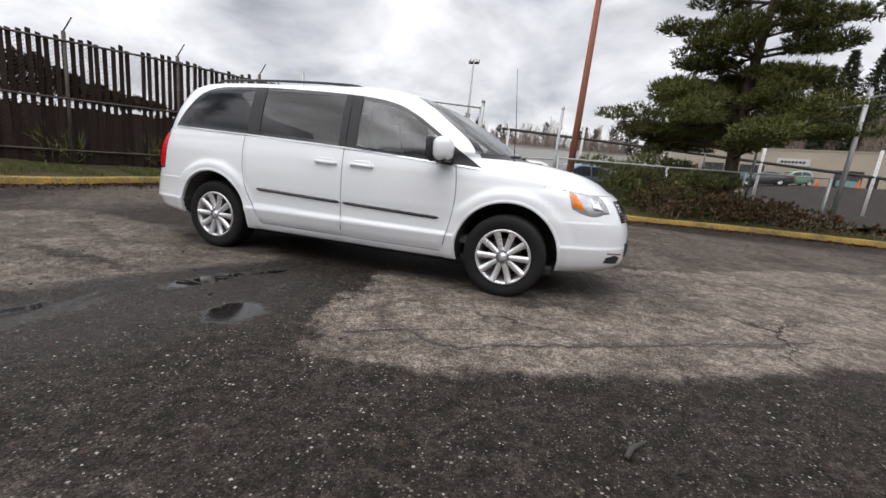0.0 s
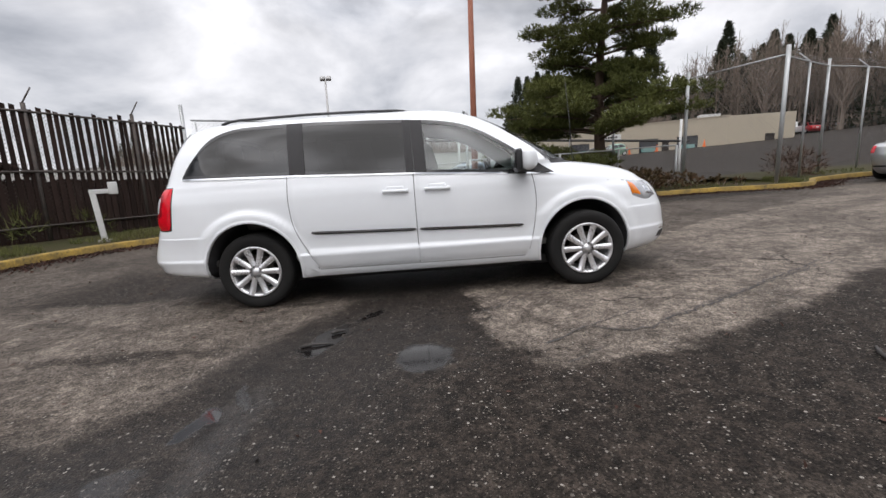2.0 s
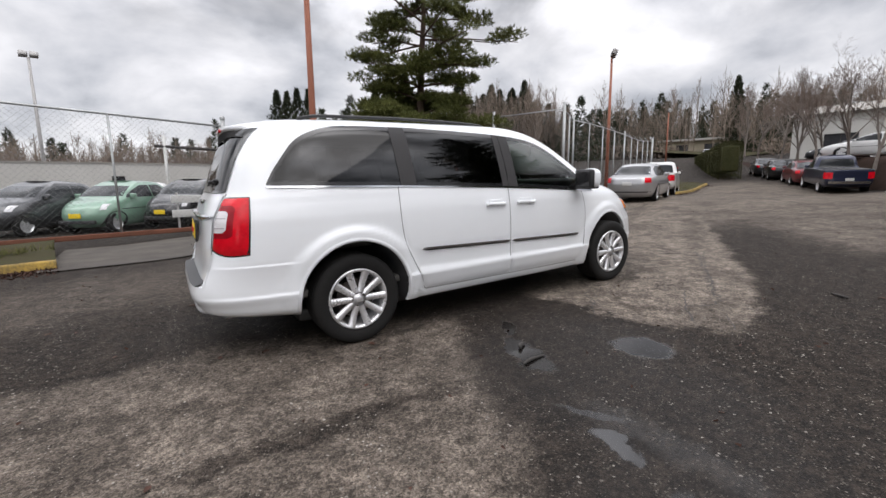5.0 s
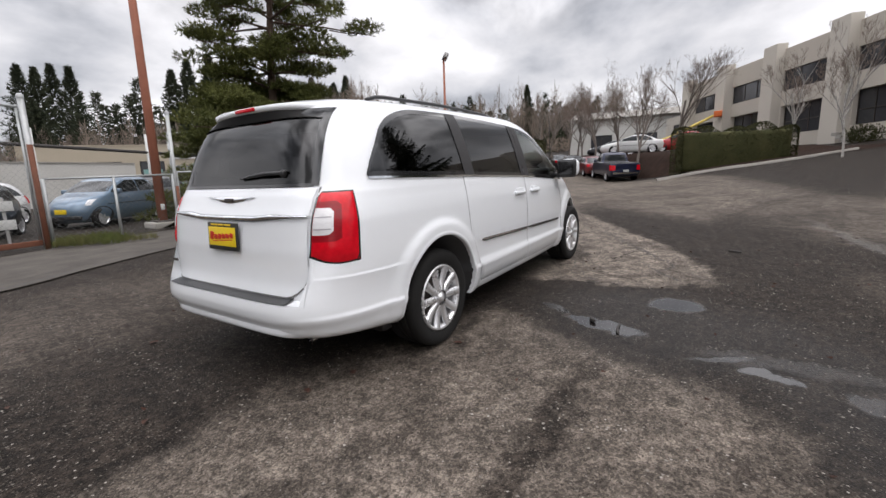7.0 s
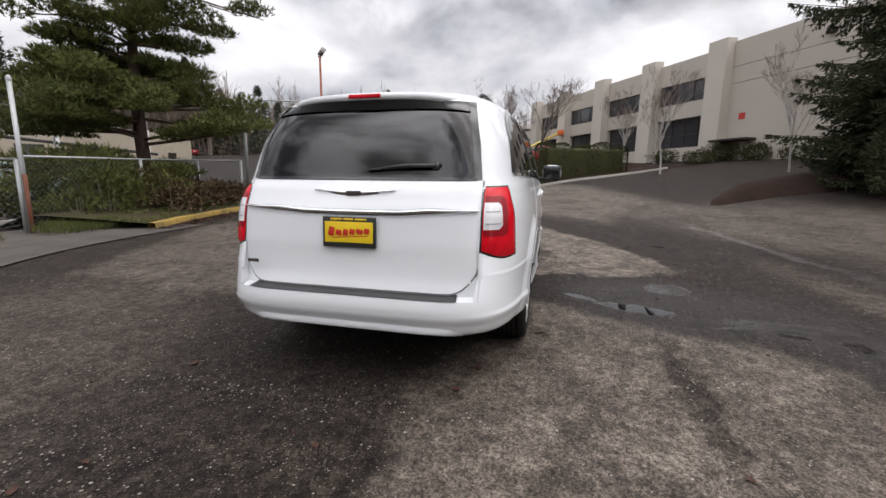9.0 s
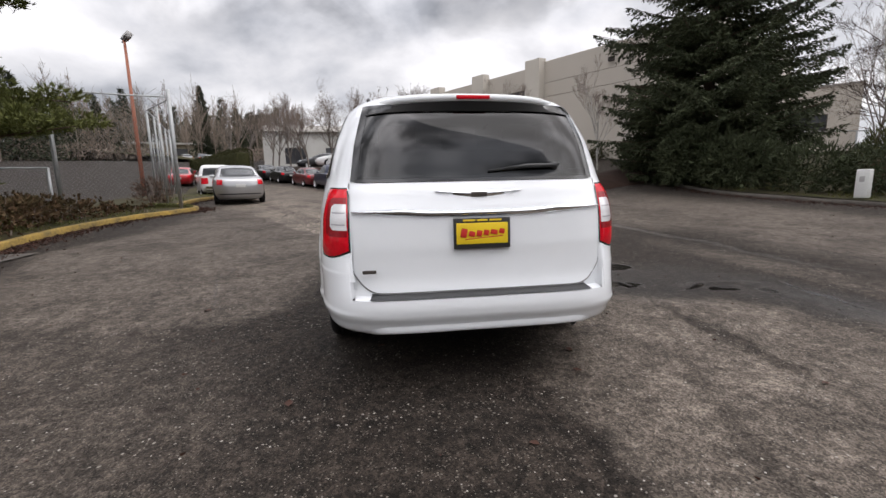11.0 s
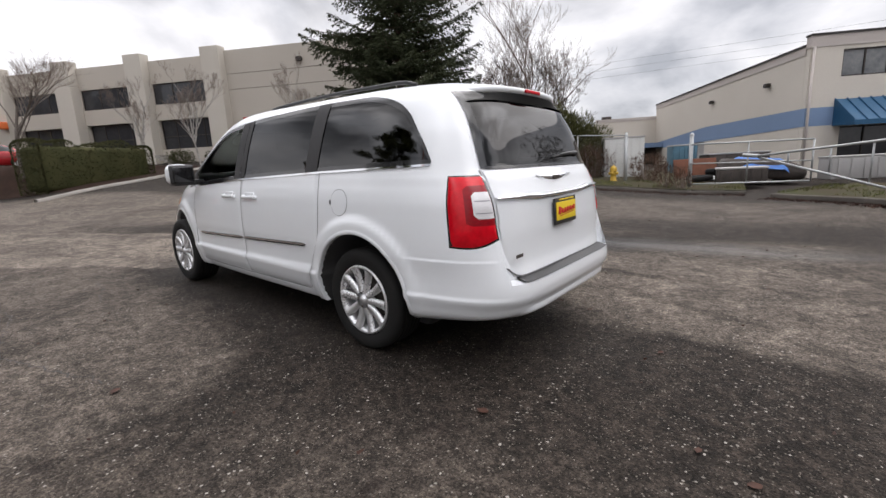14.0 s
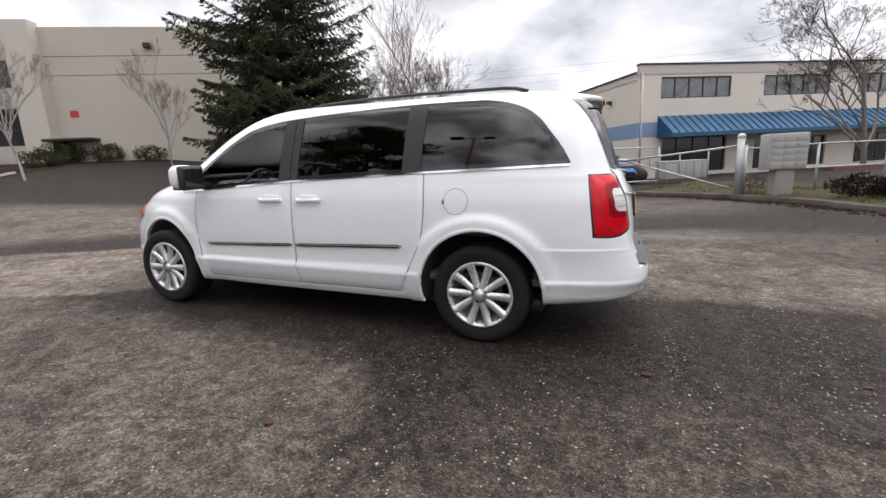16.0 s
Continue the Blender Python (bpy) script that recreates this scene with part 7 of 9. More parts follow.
def pine(x, y, z, height, seed, label):
    rng = np.random.default_rng(seed)
    tree = new("pine_tree")
    tree.location = (x, y, z)
    tagged(tree, label, "tree")
    trunk = [(0, 0, -0.4), (-0.12, 0.1, height * 0.18), (-0.18, 0.0, height * 0.45), (0.0, -0.1, height * 0.75), (0.1, 0, height)]
    tl = smooth_line([Vector(p) for p in trunk], 5)
    bm = bmesh.new()
    bm_tube(bm, tl, [0.24 * (1 - 0.88 * i / (len(tl) - 1)) for i in range(len(tl))], 10)
    part("trunk", bm, "bark", tree)
    bml = bmesh.new()
    P, D = [], []

    def pad(c, r, flat):
        n = int(230 * r * r + 40)
        u = rng.normal(0, 1, (n, 3))
        u /= np.linalg.norm(u, axis=1, keepdims=True)
        u *= rng.uniform(0.25, 1.0, (n, 1)) ** 0.5
        u[:, 2] = np.where(u[:, 2] < 0, u[:, 2] * 0.45, u[:, 2])
        p = np.array(c) + u * np.array([r, r, r * flat])
        P.append(p)
        d = u.copy(); d[:, 2] = np.abs(d[:, 2]) + 0.45
        D.append(d)

    def limb(base, tip, thick, pads):
        mid = (base + tip) / 2 + np.array([0, 0, rng.uniform(-0.1, 0.2)])
        bm_tube(bml, [base, mid, tip], [thick, thick * 0.6, 0.012], 5, False)
        for f, r in pads:
            c = (base + (mid - base) * (2 * f)) if f < 0.5 else (mid + (tip - mid) * (2 * f - 1))
            pad(c + rng.normal(0, 0.12, 3) + np.array([0, 0, 0.12]), r, 0.36)

    def at(h):
        k = min(len(tl) - 1.001, h / height * (len(tl) - 1))
        return np.array(tl[int(k)].lerp(tl[int(k) + 1], k - int(k)))

    # low dome of layered limbs, open beneath on the side away from the lot
    for lev, reach, cnt in ((0.9, 4.3, 8), (1.5, 4.7, 11), (2.2, 4.6, 12), (2.9, 4.2, 12), (3.6, 3.6, 11), (4.3, 2.9, 10), (5.0, 2.0, 8)):
        for k in range(cnt):
            h = lev + rng.uniform(-0.4, 0.4)
            base = at(h)
            a = 2 * math.pi * (k + rng.uniform(-0.35, 0.35)) / cnt + h * 3
            L = reach * rng.uniform(0.62, 1.06)
            if (h < 2.1 and math.cos(a) > -0.3) or (h < 3.2 and math.cos(a) > 0.05):
                continue
            drop = -0.35 if h < 2.5 else 0.1
            tip = base + np.array([math.cos(a) * L, math.sin(a) * L, drop + rng.uniform(-0.5, 0.5)])
            limb(base, tip, 0.055, [(0.98, rng.uniform(0.5, 0.8)), (0.8, rng.uniform(0.55, 0.85)), (0.6, rng.uniform(0.5, 0.8)), (0.42, rng.uniform(0.4, 0.6))])
            s_ = np.array([-math.sin(a), math.cos(a), 0]) * rng.uniform(-0.8, 0.8)
            pad(base + (tip - base) * 0.75 + s_, rng.uniform(0.4, 0.65), 0.36)
    # sparse crown on long bare limbs
    for lev, reach, cnt in ((5.7, 2.4, 5), (6.3, 3.1, 7), (7.0, 3.5, 8), (7.7, 3.2, 8), (8.4, 2.9, 8), (9.1, 2.4, 8), (9.7, 1.8, 7), (10.2, 1.2, 6), (10.6, 0.6, 4)):
        for k in range(cnt):
            h = min(10.7, lev + rng.uniform(-0.4, 0.4))
            base = at(h)
            a = 2 * math.pi * (k + rng.uniform(-0.35, 0.35)) / cnt + h * 2
            L = reach * rng.uniform(0.55, 1.08)
            tip = base + np.array([math.cos(a) * L, math.sin(a) * L, rng.uniform(-0.7, 0.5)])
            limb(base, tip, 0.05, [(0.97, rng.uniform(0.42, 0.72)), (0.75, rng.uniform(0.4, 0.66)), (0.5, rng.uniform(0.3, 0.5))])
            if rng.uniform() < 0.6:
                s_ = np.array([-math.sin(a), math.cos(a), 0.2]) * rng.uniform(-0.7, 0.7)
                limb(base + (tip - base) * 0.55, base + (tip - base) * 0.85 + s_, 0.025, [(0.95, rng.uniform(0.35, 0.5))])
    part("limb_frame", bml, "bark", tree)
    V, F = tufts(rng, np.concatenate(P), np.concatenate(D), 0.15, 0.014, 5, 0.6)
    raw_mesh("crown", V, F, "needle_pine", tree)
    return tree


def bare_tree_mesh(seed, height, mats, fine=6, spread=0.55, upright=0.25, trunk_r=0.085):
    """Trunk and limbs as one mesh, the fine twigs as another."""
    rng = random.Random(seed)
    thick, thin = bmesh.new(), []

    def grow(p, d, L, r, level):
        n = 3 if level < 2 else 2
        pts = [p]
        for i in range(n):
            d = (d + Vector((rng.uniform(-1, 1), rng.uniform(-1, 1), rng.uniform(-0.4, 0.9))) * 0.16).normalized()
            pts.append(pts[-1] + d * (L / n))
        if level < 3:
            bm_tube(thick, pts, [r * (1 - 0.45 * i / n) for i in range(n + 1)], 6 if level == 0 else 4, False)
        else:
            for a, b in zip(pts, pts[1:]):
                thin.append((a, b, max(0.0032, r * 0.65)))
        if level >= fine:
            return
        kids = rng.randint(2, 4) if level else rng.randint(6, 8)
        for k in range(kids):
            q = rng.uniform(0.35, 1.0) if level else rng.uniform(0.28, 1.0)
            i = min(n - 1, int(q * n))
            s = pts[i].lerp(pts[i + 1], q * n - i)
            a = rng.uniform(0, 2 * math.pi)
            side = d.orthogonal().normalized()
            side = (Matrix.Rotation(a, 3, d) @ side)
            nd = (d * (1 - spread * 0.55) + side * spread + Vector((0, 0, upright))).normalized()
            grow(s, nd, L * rng.uniform(0.50, 0.72), r * rng.uniform(0.42, 0.6), level + 1)

    grow(Vector((0, 0, -0.2)), Vector((rng.uniform(-0.08, 0.08), rng.uniform(-0.08, 0.08), 1)).normalized(), height * 0.52, trunk_r, 0)
    me1 = bpy.data.meshes.new("trunk")
    thick.to_mesh(me1); thick.free()
    me1.materials.append(M[mats[0]])
    me1.shade_smooth()
    A = np.array([t[0] for t in thin]); B = np.array([t[1] for t in thin]); R = np.array([t[2] for t in thin])[:, None]
    d = B - A
    s = np.cross(d, np.random.default_rng(seed).normal(0, 1, d.shape)); s /= np.linalg.norm(s, axis=1, keepdims=True) + 1e-9
    u = np.cross(d, s); u /= np.linalg.norm(u, axis=1, keepdims=True) + 1e-9
    V = np.stack([A + s * R, A - s * R, B - s * R * 0.6, B + s * R * 0.6, A + u * R, A - u * R, B - u * R * 0.6, B + u * R * 0.6], 1).reshape(-1, 3)
    b = np.arange(len(A))[:, None] * 8
    F = np.concatenate([b + np.array([[0, 1, 2, 3]]), b + np.array([[4, 5, 6, 7]])])
    ob = raw_mesh("twigs", V, F, mats[1])
    me2 = ob.data
    bpy.data.objects.remove(ob)
    return me1, me2


def bare_tree(meshes, x, y, z, scale, yaw, label):
    tree = new("bare_tree")
    tree.matrix_world = pose(x, y, z, 0, 0, yaw) @ Matrix.Scale(scale, 4)
    tagged(tree, label, "tree", "bare trees along the road")
    for nm, me in zip(("trunk", "twig_canopy"), meshes):
        o = new(nm, me)
        o.parent = tree
    return tree


def clump(name, pts, label, category, material, n, size, seed, k=4, length=0.16, width=0.02, up=0.6, stems=0):
    """A shrub: leafy or twiggy blades through a lumpy volume. pts: (x, y, z, radius, height)."""
    rng = np.random.default_rng(seed)
    ob = new(name)
    ob.location = pts[0][:3]
    tagged(ob, label, category)
    P, D = [], []
    for (x, y, z, r, h) in pts:
        m = int(n * r * r * max(0.5, h))
        u = rng.normal(0, 1, (m, 3)); u /= np.linalg.norm(u, axis=1, keepdims=True)
        u *= rng.uniform(0.2, 1.0, (m, 1)) ** 0.45
        lump = 1 + 0.22 * np.sin(u[:, :1] * 5 + x) * np.cos(u[:, 1:2] * 6 + y)
        p = u * np.array([r, r, h / 2]) * lump + np.array([x - pts[0][0], y - pts[0][1], h / 2 + z - pts[0][2]])
        p[:, 2] = np.maximum(p[:, 2], z - pts[0][2] + 0.02)
        P.append(p)
        d = u.copy(); d[:, 2] += up
        D.append(d)
    V, F = tufts(rng, np.concatenate(P), np.concatenate(D), length, width, k, 0.6)
    raw_mesh("foliage", V, F, material, ob)
    if stems:
        bm = bmesh.new()
        for (x, y, z, r, h) in pts:
            for i in range(stems):
                a = rng.uniform(0, 6.28)
                q = rng.uniform(0.2, 0.8) * r
                b0 = Vector((x - pts[0][0], y - pts[0][1], z - pts[0][2] - 0.05))
                bm_tube(bm, [b0 + Vector((0.1 * math.cos(a), 0.1 * math.sin(a), 0)), b0 + Vector((q * math.cos(a), q * math.sin(a), h * rng.uniform(0.6, 0.95)))], [0.016, 0.005], 4, False)
        tagged(part("stems", bm, "twig", ob), kind="stuff")
    return ob


pine(6.5, 11.6, gz(6.5, 11.6) + 0.15, 10.8, 11, "tall green pine with drooping layered limbs behind the kerb")
spruce(10.9, -12.3, gz(10.9, -12.3) + 0.1, 15.5, 4.7, 21, "dark spruce with branches down to the ground")
for i, (x, y, s) in enumerate(((7.4, -10.9, 1.0), (8.9, -10.5, 1.2), (5.9, -11.7, 0.85), (12.6, -11.6, 1.15), (4.9, -12.6, 0.8))):
    clump("juniper_shrub", [(x, y, gz(x, y) + 0.1, 1.25 * s, 1.7 * s), (x + 0.6, y + 0.3, gz(x, y) + 0.1, 0.8 * s, 1.2 * s)], "dark evergreen shrub below the spruce", "shrub", "needle", 330, 1, 30 + i, 4, 0.20, 0.016, 0.5)

# bare trees
BT = [bare_tree_mesh(3, 6.0, ("bark_grey", "twig"), upright=0.3, spread=0.5), bare_tree_mesh(7, 6.5, ("bark_grey", "twig"), upright=0.45, spread=0.42), bare_tree_mesh(12, 6.2, ("bark_grey", "twig"), spread=0.66, upright=0.15)]
BIRCH = bare_tree_mesh(17, 5.5, ("bark_birch", "twig"), upright=0.35, spread=0.42, trunk_r=0.055)
YARD = bare_tree_mesh(41, 12.0, ("twig", "twig"), fine=6, upright=0.34, spread=0.46, trunk_r=0.085)
DENSE = bare_tree_mesh(29, 6.2, ("bark_grey", "twig_dark"), fine=7, spread=0.62, upright=0.2)
road = Vector((18.2, 0.4, 0))
for i, (a, b, s) in enumerate(((4.0, 0.4, 1.02), (8.5, -0.4, 1.0), (12.5, 0.2, 1.05), (17, -0.6, 1.1), (22, 0, 1.1), (28, 0.3, 1.2), (35, -0.5, 1.3), (44, 0, 1.4), (13.5, 4.5, 1.0), (24, 4.0, 1.1), (33, 5, 1.2))):
    p = road + UA * a + UP * (b * 0.5 + 3.0)
    bare_tree(BT[i % 3], p.x, p.y, gz(p.x, p.y) + 0.9, s, 67 * i, "leafless street tree on the bank beside parked cars")
for x, y, s, w in ((19.6, -6.45, 0.95, 10), (17.1, -11.0, 0.92, 140), (23.6, -5.0, 0.85, 220), (15.6, -13.2, 0.8, 300)):
    bare_tree(BIRCH, x, y, gz(x, y) + 0.05, s, w, "slim leafless birch with a white trunk by the office wall")
for x, y, s, k, w in ((8.75, -20.0, 0.90, 1, 20), (10.4, -19.4, 0.70, 1, 130), (7.6, -20.6, 1.3, 0, 230), (11.5, -22.5, 1.4, 2, 300), (7.4, -17.6, 1.15, 3, 40)):
    bare_tree((BT[0], YARD, BT[2], DENSE)[k], x, y, 0.3, s, w, "large leafless tree behind the fenced yard")
bare_tree(DENSE, -11.1, -16.7, 0.0, 1.22, 75, "leafless tree in front of the blue awning")

# shrubs and hedges
def hedge(name, a, b, width, height, z, label, seed):
    rng = np.random.default_rng(seed)
    ob = new(name)
    ob.location = (a[0], a[1], z)
    tagged(ob, label, "hedge")
    b3 = np.array([b[0] - a[0], b[1] - a[1], 0.0])
    L = np.linalg.norm(b3)
    d = b3 / L
    s = np.array([-d[1], d[0], 0])
    n = int(L * 1500)
    t, u, h = rng.uniform(0, L, n), rng.uniform(-1, 1, n), rng.uniform(0, 1, n)
    edge = rng.integers(0, 3, n)
    u = np.where(edge == 0, np.sign(u), u); h = np.where(edge == 1, 1.0, h)
    ends = rng.uniform(0, 1, n) < 1.2 * width / L
    t = np.where(ends, np.where(t < L / 2, 0.0, L), t)
    low = np.array([gz(a[0] + d[0] * k, a[1] + d[1] * k) - z for k in t])
    round_ = 1 - 0.10 * np.abs(u) ** 4 * h
    lump = 1 + 0.06 * np.sin(t * 2.2) + 0.05 * np.sin(t * 5.1 + 1)
    P = d * t[:, None] + s * (u * width / 2 * lump)[:, None] + np.array([0, 0, 1.0]) * (low + h * (height * lump * round_ - low))[:, None]
    D = s * u[:, None] + np.array([0, 0, 0.6])
    V, F = tufts(rng, P, D, 0.075, 0.014, 4, 0.8)
    raw_mesh("foliage", V, F, "hedge", ob)
    bm = bmesh.new()
    bm_box(bm, (b3[0] / 2, b3[1] / 2, height * 0.47), (L - 0.25, width * 0.84, height * 0.9), 0.2, Matrix.Rotation(math.atan2(d[1], d[0]), 4, "Z"))
    part("core", bm, "hedge", ob)


# raised car park and its bank
def raised_lot():
    o = Vector((18.6, -0.6, 0))
    e = Vector((0.44, -0.90, 0))           # along the kerb below the hedge
    verts, na, nb = [], 44, 12
    for i in range(na):
        for j in range(nb):
            a = 0.5 * i if i < 14 else 7 + 1.3 * (i - 14)
            b = (1.3, 1.6, 2.0, 2.3, 2.7, 3.2, 3.8, 4.5, 5.4, 6.6, 8.2, 9.8)[j]
            p = o + UA * a + e * b
            k = min(1.0, max(0.0, (a - 4.0) / 1.5))
            rise = min(1.0, (b - 1.3) / 1.3) * k * k * (3 - 2 * k)
            z = gz(p.x, p.y) * (1 - rise) + (2.18 + 0.02 * a) * rise + 0.02
            verts.append((p.x, p.y, max(z, gz(p.x, p.y) + 0.02)))
    tagged(link_mesh("ground_bank", verts, grid_faces(na, nb), "mulch"), "raised bank of brown mulch below the upper car park", "bank", "", "structure")


M["mulch"] = surf("brown_bark_mulch", (0.040, 0.023, 0.017), (0.020, 0.013, 0.010), 0.95, 0, 2, 40, 0.03, spec=0.1)
raised_lot()
kerb("kerb_5", [(18.1, 0.1), (18.5, -0.7), (19.1, -2.0), (19.76, -3.4), (20.4, -4.6), (21.0, -5.6), (22.2, -7.4)], "concrete", "pale concrete kerb below the clipped hedge", 0.11)
hedge("clipped_hedge", (21.8, -0.3), (23.7, -5.0), 1.7, 2.15, 1.0, "thick clipped dark green hedge above the drive", 5)
hedge("clipped_hedge", (35.5, 12.6), (54, 24), 1.4, 2.3, 1.9, "clipped hedge along the road bank", 6)
for i, (x, y, r, h) in enumerate(((24.6, -9.6, 0.9, 0.9), (22.0, -13.5, 0.8, 0.9), (18.6, -15.9, 0.8, 0.8), (28.3, -8.6, 0.8, 1.0), (25.6, -11.2, 1.1, 1.2), (23.6, -12.2, 0.8, 1.1))):
    clump("round_shrub", [(x, y, gz(x, y) - 0.1, r, h)], "dark rounded shrub against the office wall", "shrub", "hedge", 1500, 1, 50 + i, 4, 0.09, 0.016, 0.4)
clump("broom_shrub", [(4.9, -15.9, 0.4, 1.7, 3.0), (3.7, -16.4, 0.35, 1.2, 2.3), (6.3, -15.3, 0.45, 1.1, 2.1)], "big olive evergreen shrub behind the fence", "shrub", "shrub_olive", 420, 1, 70, 4, 0.28, 0.014, 0.9, 6)
clump("dry_shrub", [(2.9, -14.9, 0.2, 0.8, 1.5), (0.6, -14.6, 0.15, 0.7, 1.1), (5.2, -13.7, 0.3, 0.9, 1.2)], "dry brown brush by the wire fence", "shrub", "shrub_brown", 900, 1, 71, 4, 0.16, 0.006, 0.9, 10)
clump("dry_shrub", [(-0.5, -12.7, 0.15, 0.55, 0.7), (-0.9, -12.5, 0.12, 0.4, 0.6)], "small dry bush at the yard entrance", "shrub", "shrub_brown", 1500, 1, 72, 4, 0.11, 0.005, 0.9, 10)
# ivy over the slatted fence
def ivy_mat():
    rng = np.random.default_rng(83)
    ob = new("dry_ivy")
    ob.location = (-9.6, 0.2, 0.1)
    tagged(ob, "mass of dead brown ivy hanging over the slatted fence", "climber")
    line = smooth_line([Vector(p) for p in ((-7.6, 4.9), (-8.2, 3.4), (-9.3, 1.1), (-11.0, -2.5), (-13.5, -7.5), (-17, -14))], 30)
    P, D = [], []
    for a, b in zip(line, line[1:]):
        d = (b - a).normalized()
        side = Vector((d.y, -d.x))
        m = int((b - a).length * 620)
        for k in range(m):
            p = a.lerp(b, rng.uniform())
            top = float(np.interp(p.y, [-14, -4.0, -1.0, 0.8, 2.4, 3.2, 5], [3.1, 3.0, 2.75, 2.5, 1.85, 1.5, 1.35])) + 0.35 * noise.noise((p.x * 1.3, p.y * 1.3, 2.0)) + 0.12 * noise.noise((p.x * 5, p.y * 5, 1.0))
            foot = 1.44 + 0.14 * noise.noise((p.x * 2, p.y * 2, 7.0))
            z = foot + (top - foot) * rng.uniform() if top > foot and rng.uniform() < 0.72 else rng.uniform(0.0, 1.25)
            q = p + side * (0.05 + abs(rng.normal(0, 0.07)))
            P.append((q.x + 9.6, q.y - 0.2, z))
            D.append((side.x * 0.3 + d.x * rng.normal(0, 0.4), side.y * 0.3 + d.y * rng.normal(0, 0.4), -0.8))
    V, F = tufts(rng, np.array(P), np.array(D), 0.16, 0.022, 4, 0.5)
    raw_mesh("foliage", V, F, "dead_ivy", ob)


ivy_mat()
for i, (x, y, h) in enumerate(((-7.9, 3.3, 0.7), (-7.5, 4.4, 0.55), (-8.6, 1.6, 0.8))):
    clump("dry_shrub", [(x + 0.1, y, 0.1, 0.35, h), (x, y + 0.4, 0.1, 0.3, h * 0.8)], "dry pale brown weeds at the fence's foot", "shrub", "grass", 300, 1, 95 + i, 4, 0.25, 0.005, 1.2)
# brambles behind the yellow kerb
for i, (x, y, r, h) in enumerate(((3.9, 8.0, 0.7, 0.75), (4.9, 8.4, 0.8, 0.8), (5.8, 8.6, 0.85, 0.75), (6.7, 8.5, 0.8, 0.65), (7.5, 8.3, 0.7, 0.5), (5.3, 9.3, 0.9, 0.95), (4.2, 9.1, 0.8, 1.1), (6.9, 9.4, 0.8, 0.7), (8.5, 7.8, 0.4, 0.3))):
    clump("bramble", [(x, y, gz(x, y) + 0.14, r, h), (x + 0.4, y - 0.25, gz(x, y) + 0.14, r * 0.6, h * 0.7)], "low bramble with brown and green leaves", "shrub", "bramble", 420, 1, 110 + i, 4, 0.10, 0.024, 0.5, 3)
for i, (x, y, r, h) in enumerate(((3.0, 8.9, 0.75, 1.0), (3.5, 9.7, 0.9, 1.5), (2.4, 9.0, 0.5, 0.7))):
    clump("broom_shrub", [(x, y, gz(x, y) + 0.1, r, h)], "green broom bush by the rusty pole", "shrub", "needle_pine", 430, 1, 130 + i, 4, 0.2, 0.010, 0.9, 5)
clump("dry_shrub", [(10.9, 8.3, 0.5, 0.6, 1.0), (11.6, 8.6, 0.5, 0.6, 0.8)], "dry twiggy bush inside the corner fence", "shrub", "shrub_brown", 500, 1, 140, 4, 0.2, 0.008, 0.8, 5)


def grass_strip(name, line, d0, d1, n, label, seed, length=0.09, zoff=0.13):
    rng = np.random.default_rng(seed)
    P = []
    rows = [offset_line(line, d0), offset_line(line, d1)]
    m = len(line)
    for _ in range(n):
        k = rng.uniform(0, m - 1.001)
        i = int(k); f = k - i
        q = rng.uniform(0, 1)
        a = rows[0][i].lerp(rows[0][i + 1], f); b = rows[1][i].lerp(rows[1][i + 1], f)
        p = a.lerp(b, q)
        g = line[i].lerp(line[i + 1], f)
        if noise.noise((p.x * 1.1, p.y * 1.1, 0.7)) < -0.12:
            continue
        P.append((p.x, p.y, gz(g.x, g.y) + zoff + 0.06 * q))
    P = np.array(P)
    D = np.tile(np.array([[0, 0, 1.0]]), (len(P), 1))
    V, F = tufts(rng, P, D, length, 0.004, 4, 0.4)
    tagged(raw_mesh(name, V, F, "grass"), label, "grass", "", "stuff")


grass_strip("grass", line_l, 0.15, 1.3, 4200, "rough green grass along the kerb", 1, 0.12)
grass_strip("grass", line_r, 0.15, 1.2, 3600, "mossy grass and weeds along the kerb", 2, 0.08)
grass_strip("grass", line_s, 0.2, 2.6, 3000, "green grass by the mailboxes", 3, 0.07)
grass_strip("grass", line_t, 0.2, 2.2, 3000, "patchy grass along the road edge", 4, 0.08)
grass_strip("grass", [Vector(p) for p in ((-1.3, 8.6), (-0.3, 8.3), (1.2, 8.1), (2.6, 8.0))], -0.5, 0.7, 2200, "dry yellow grass at the foot of the fence", 5, 0.16, 0.03)


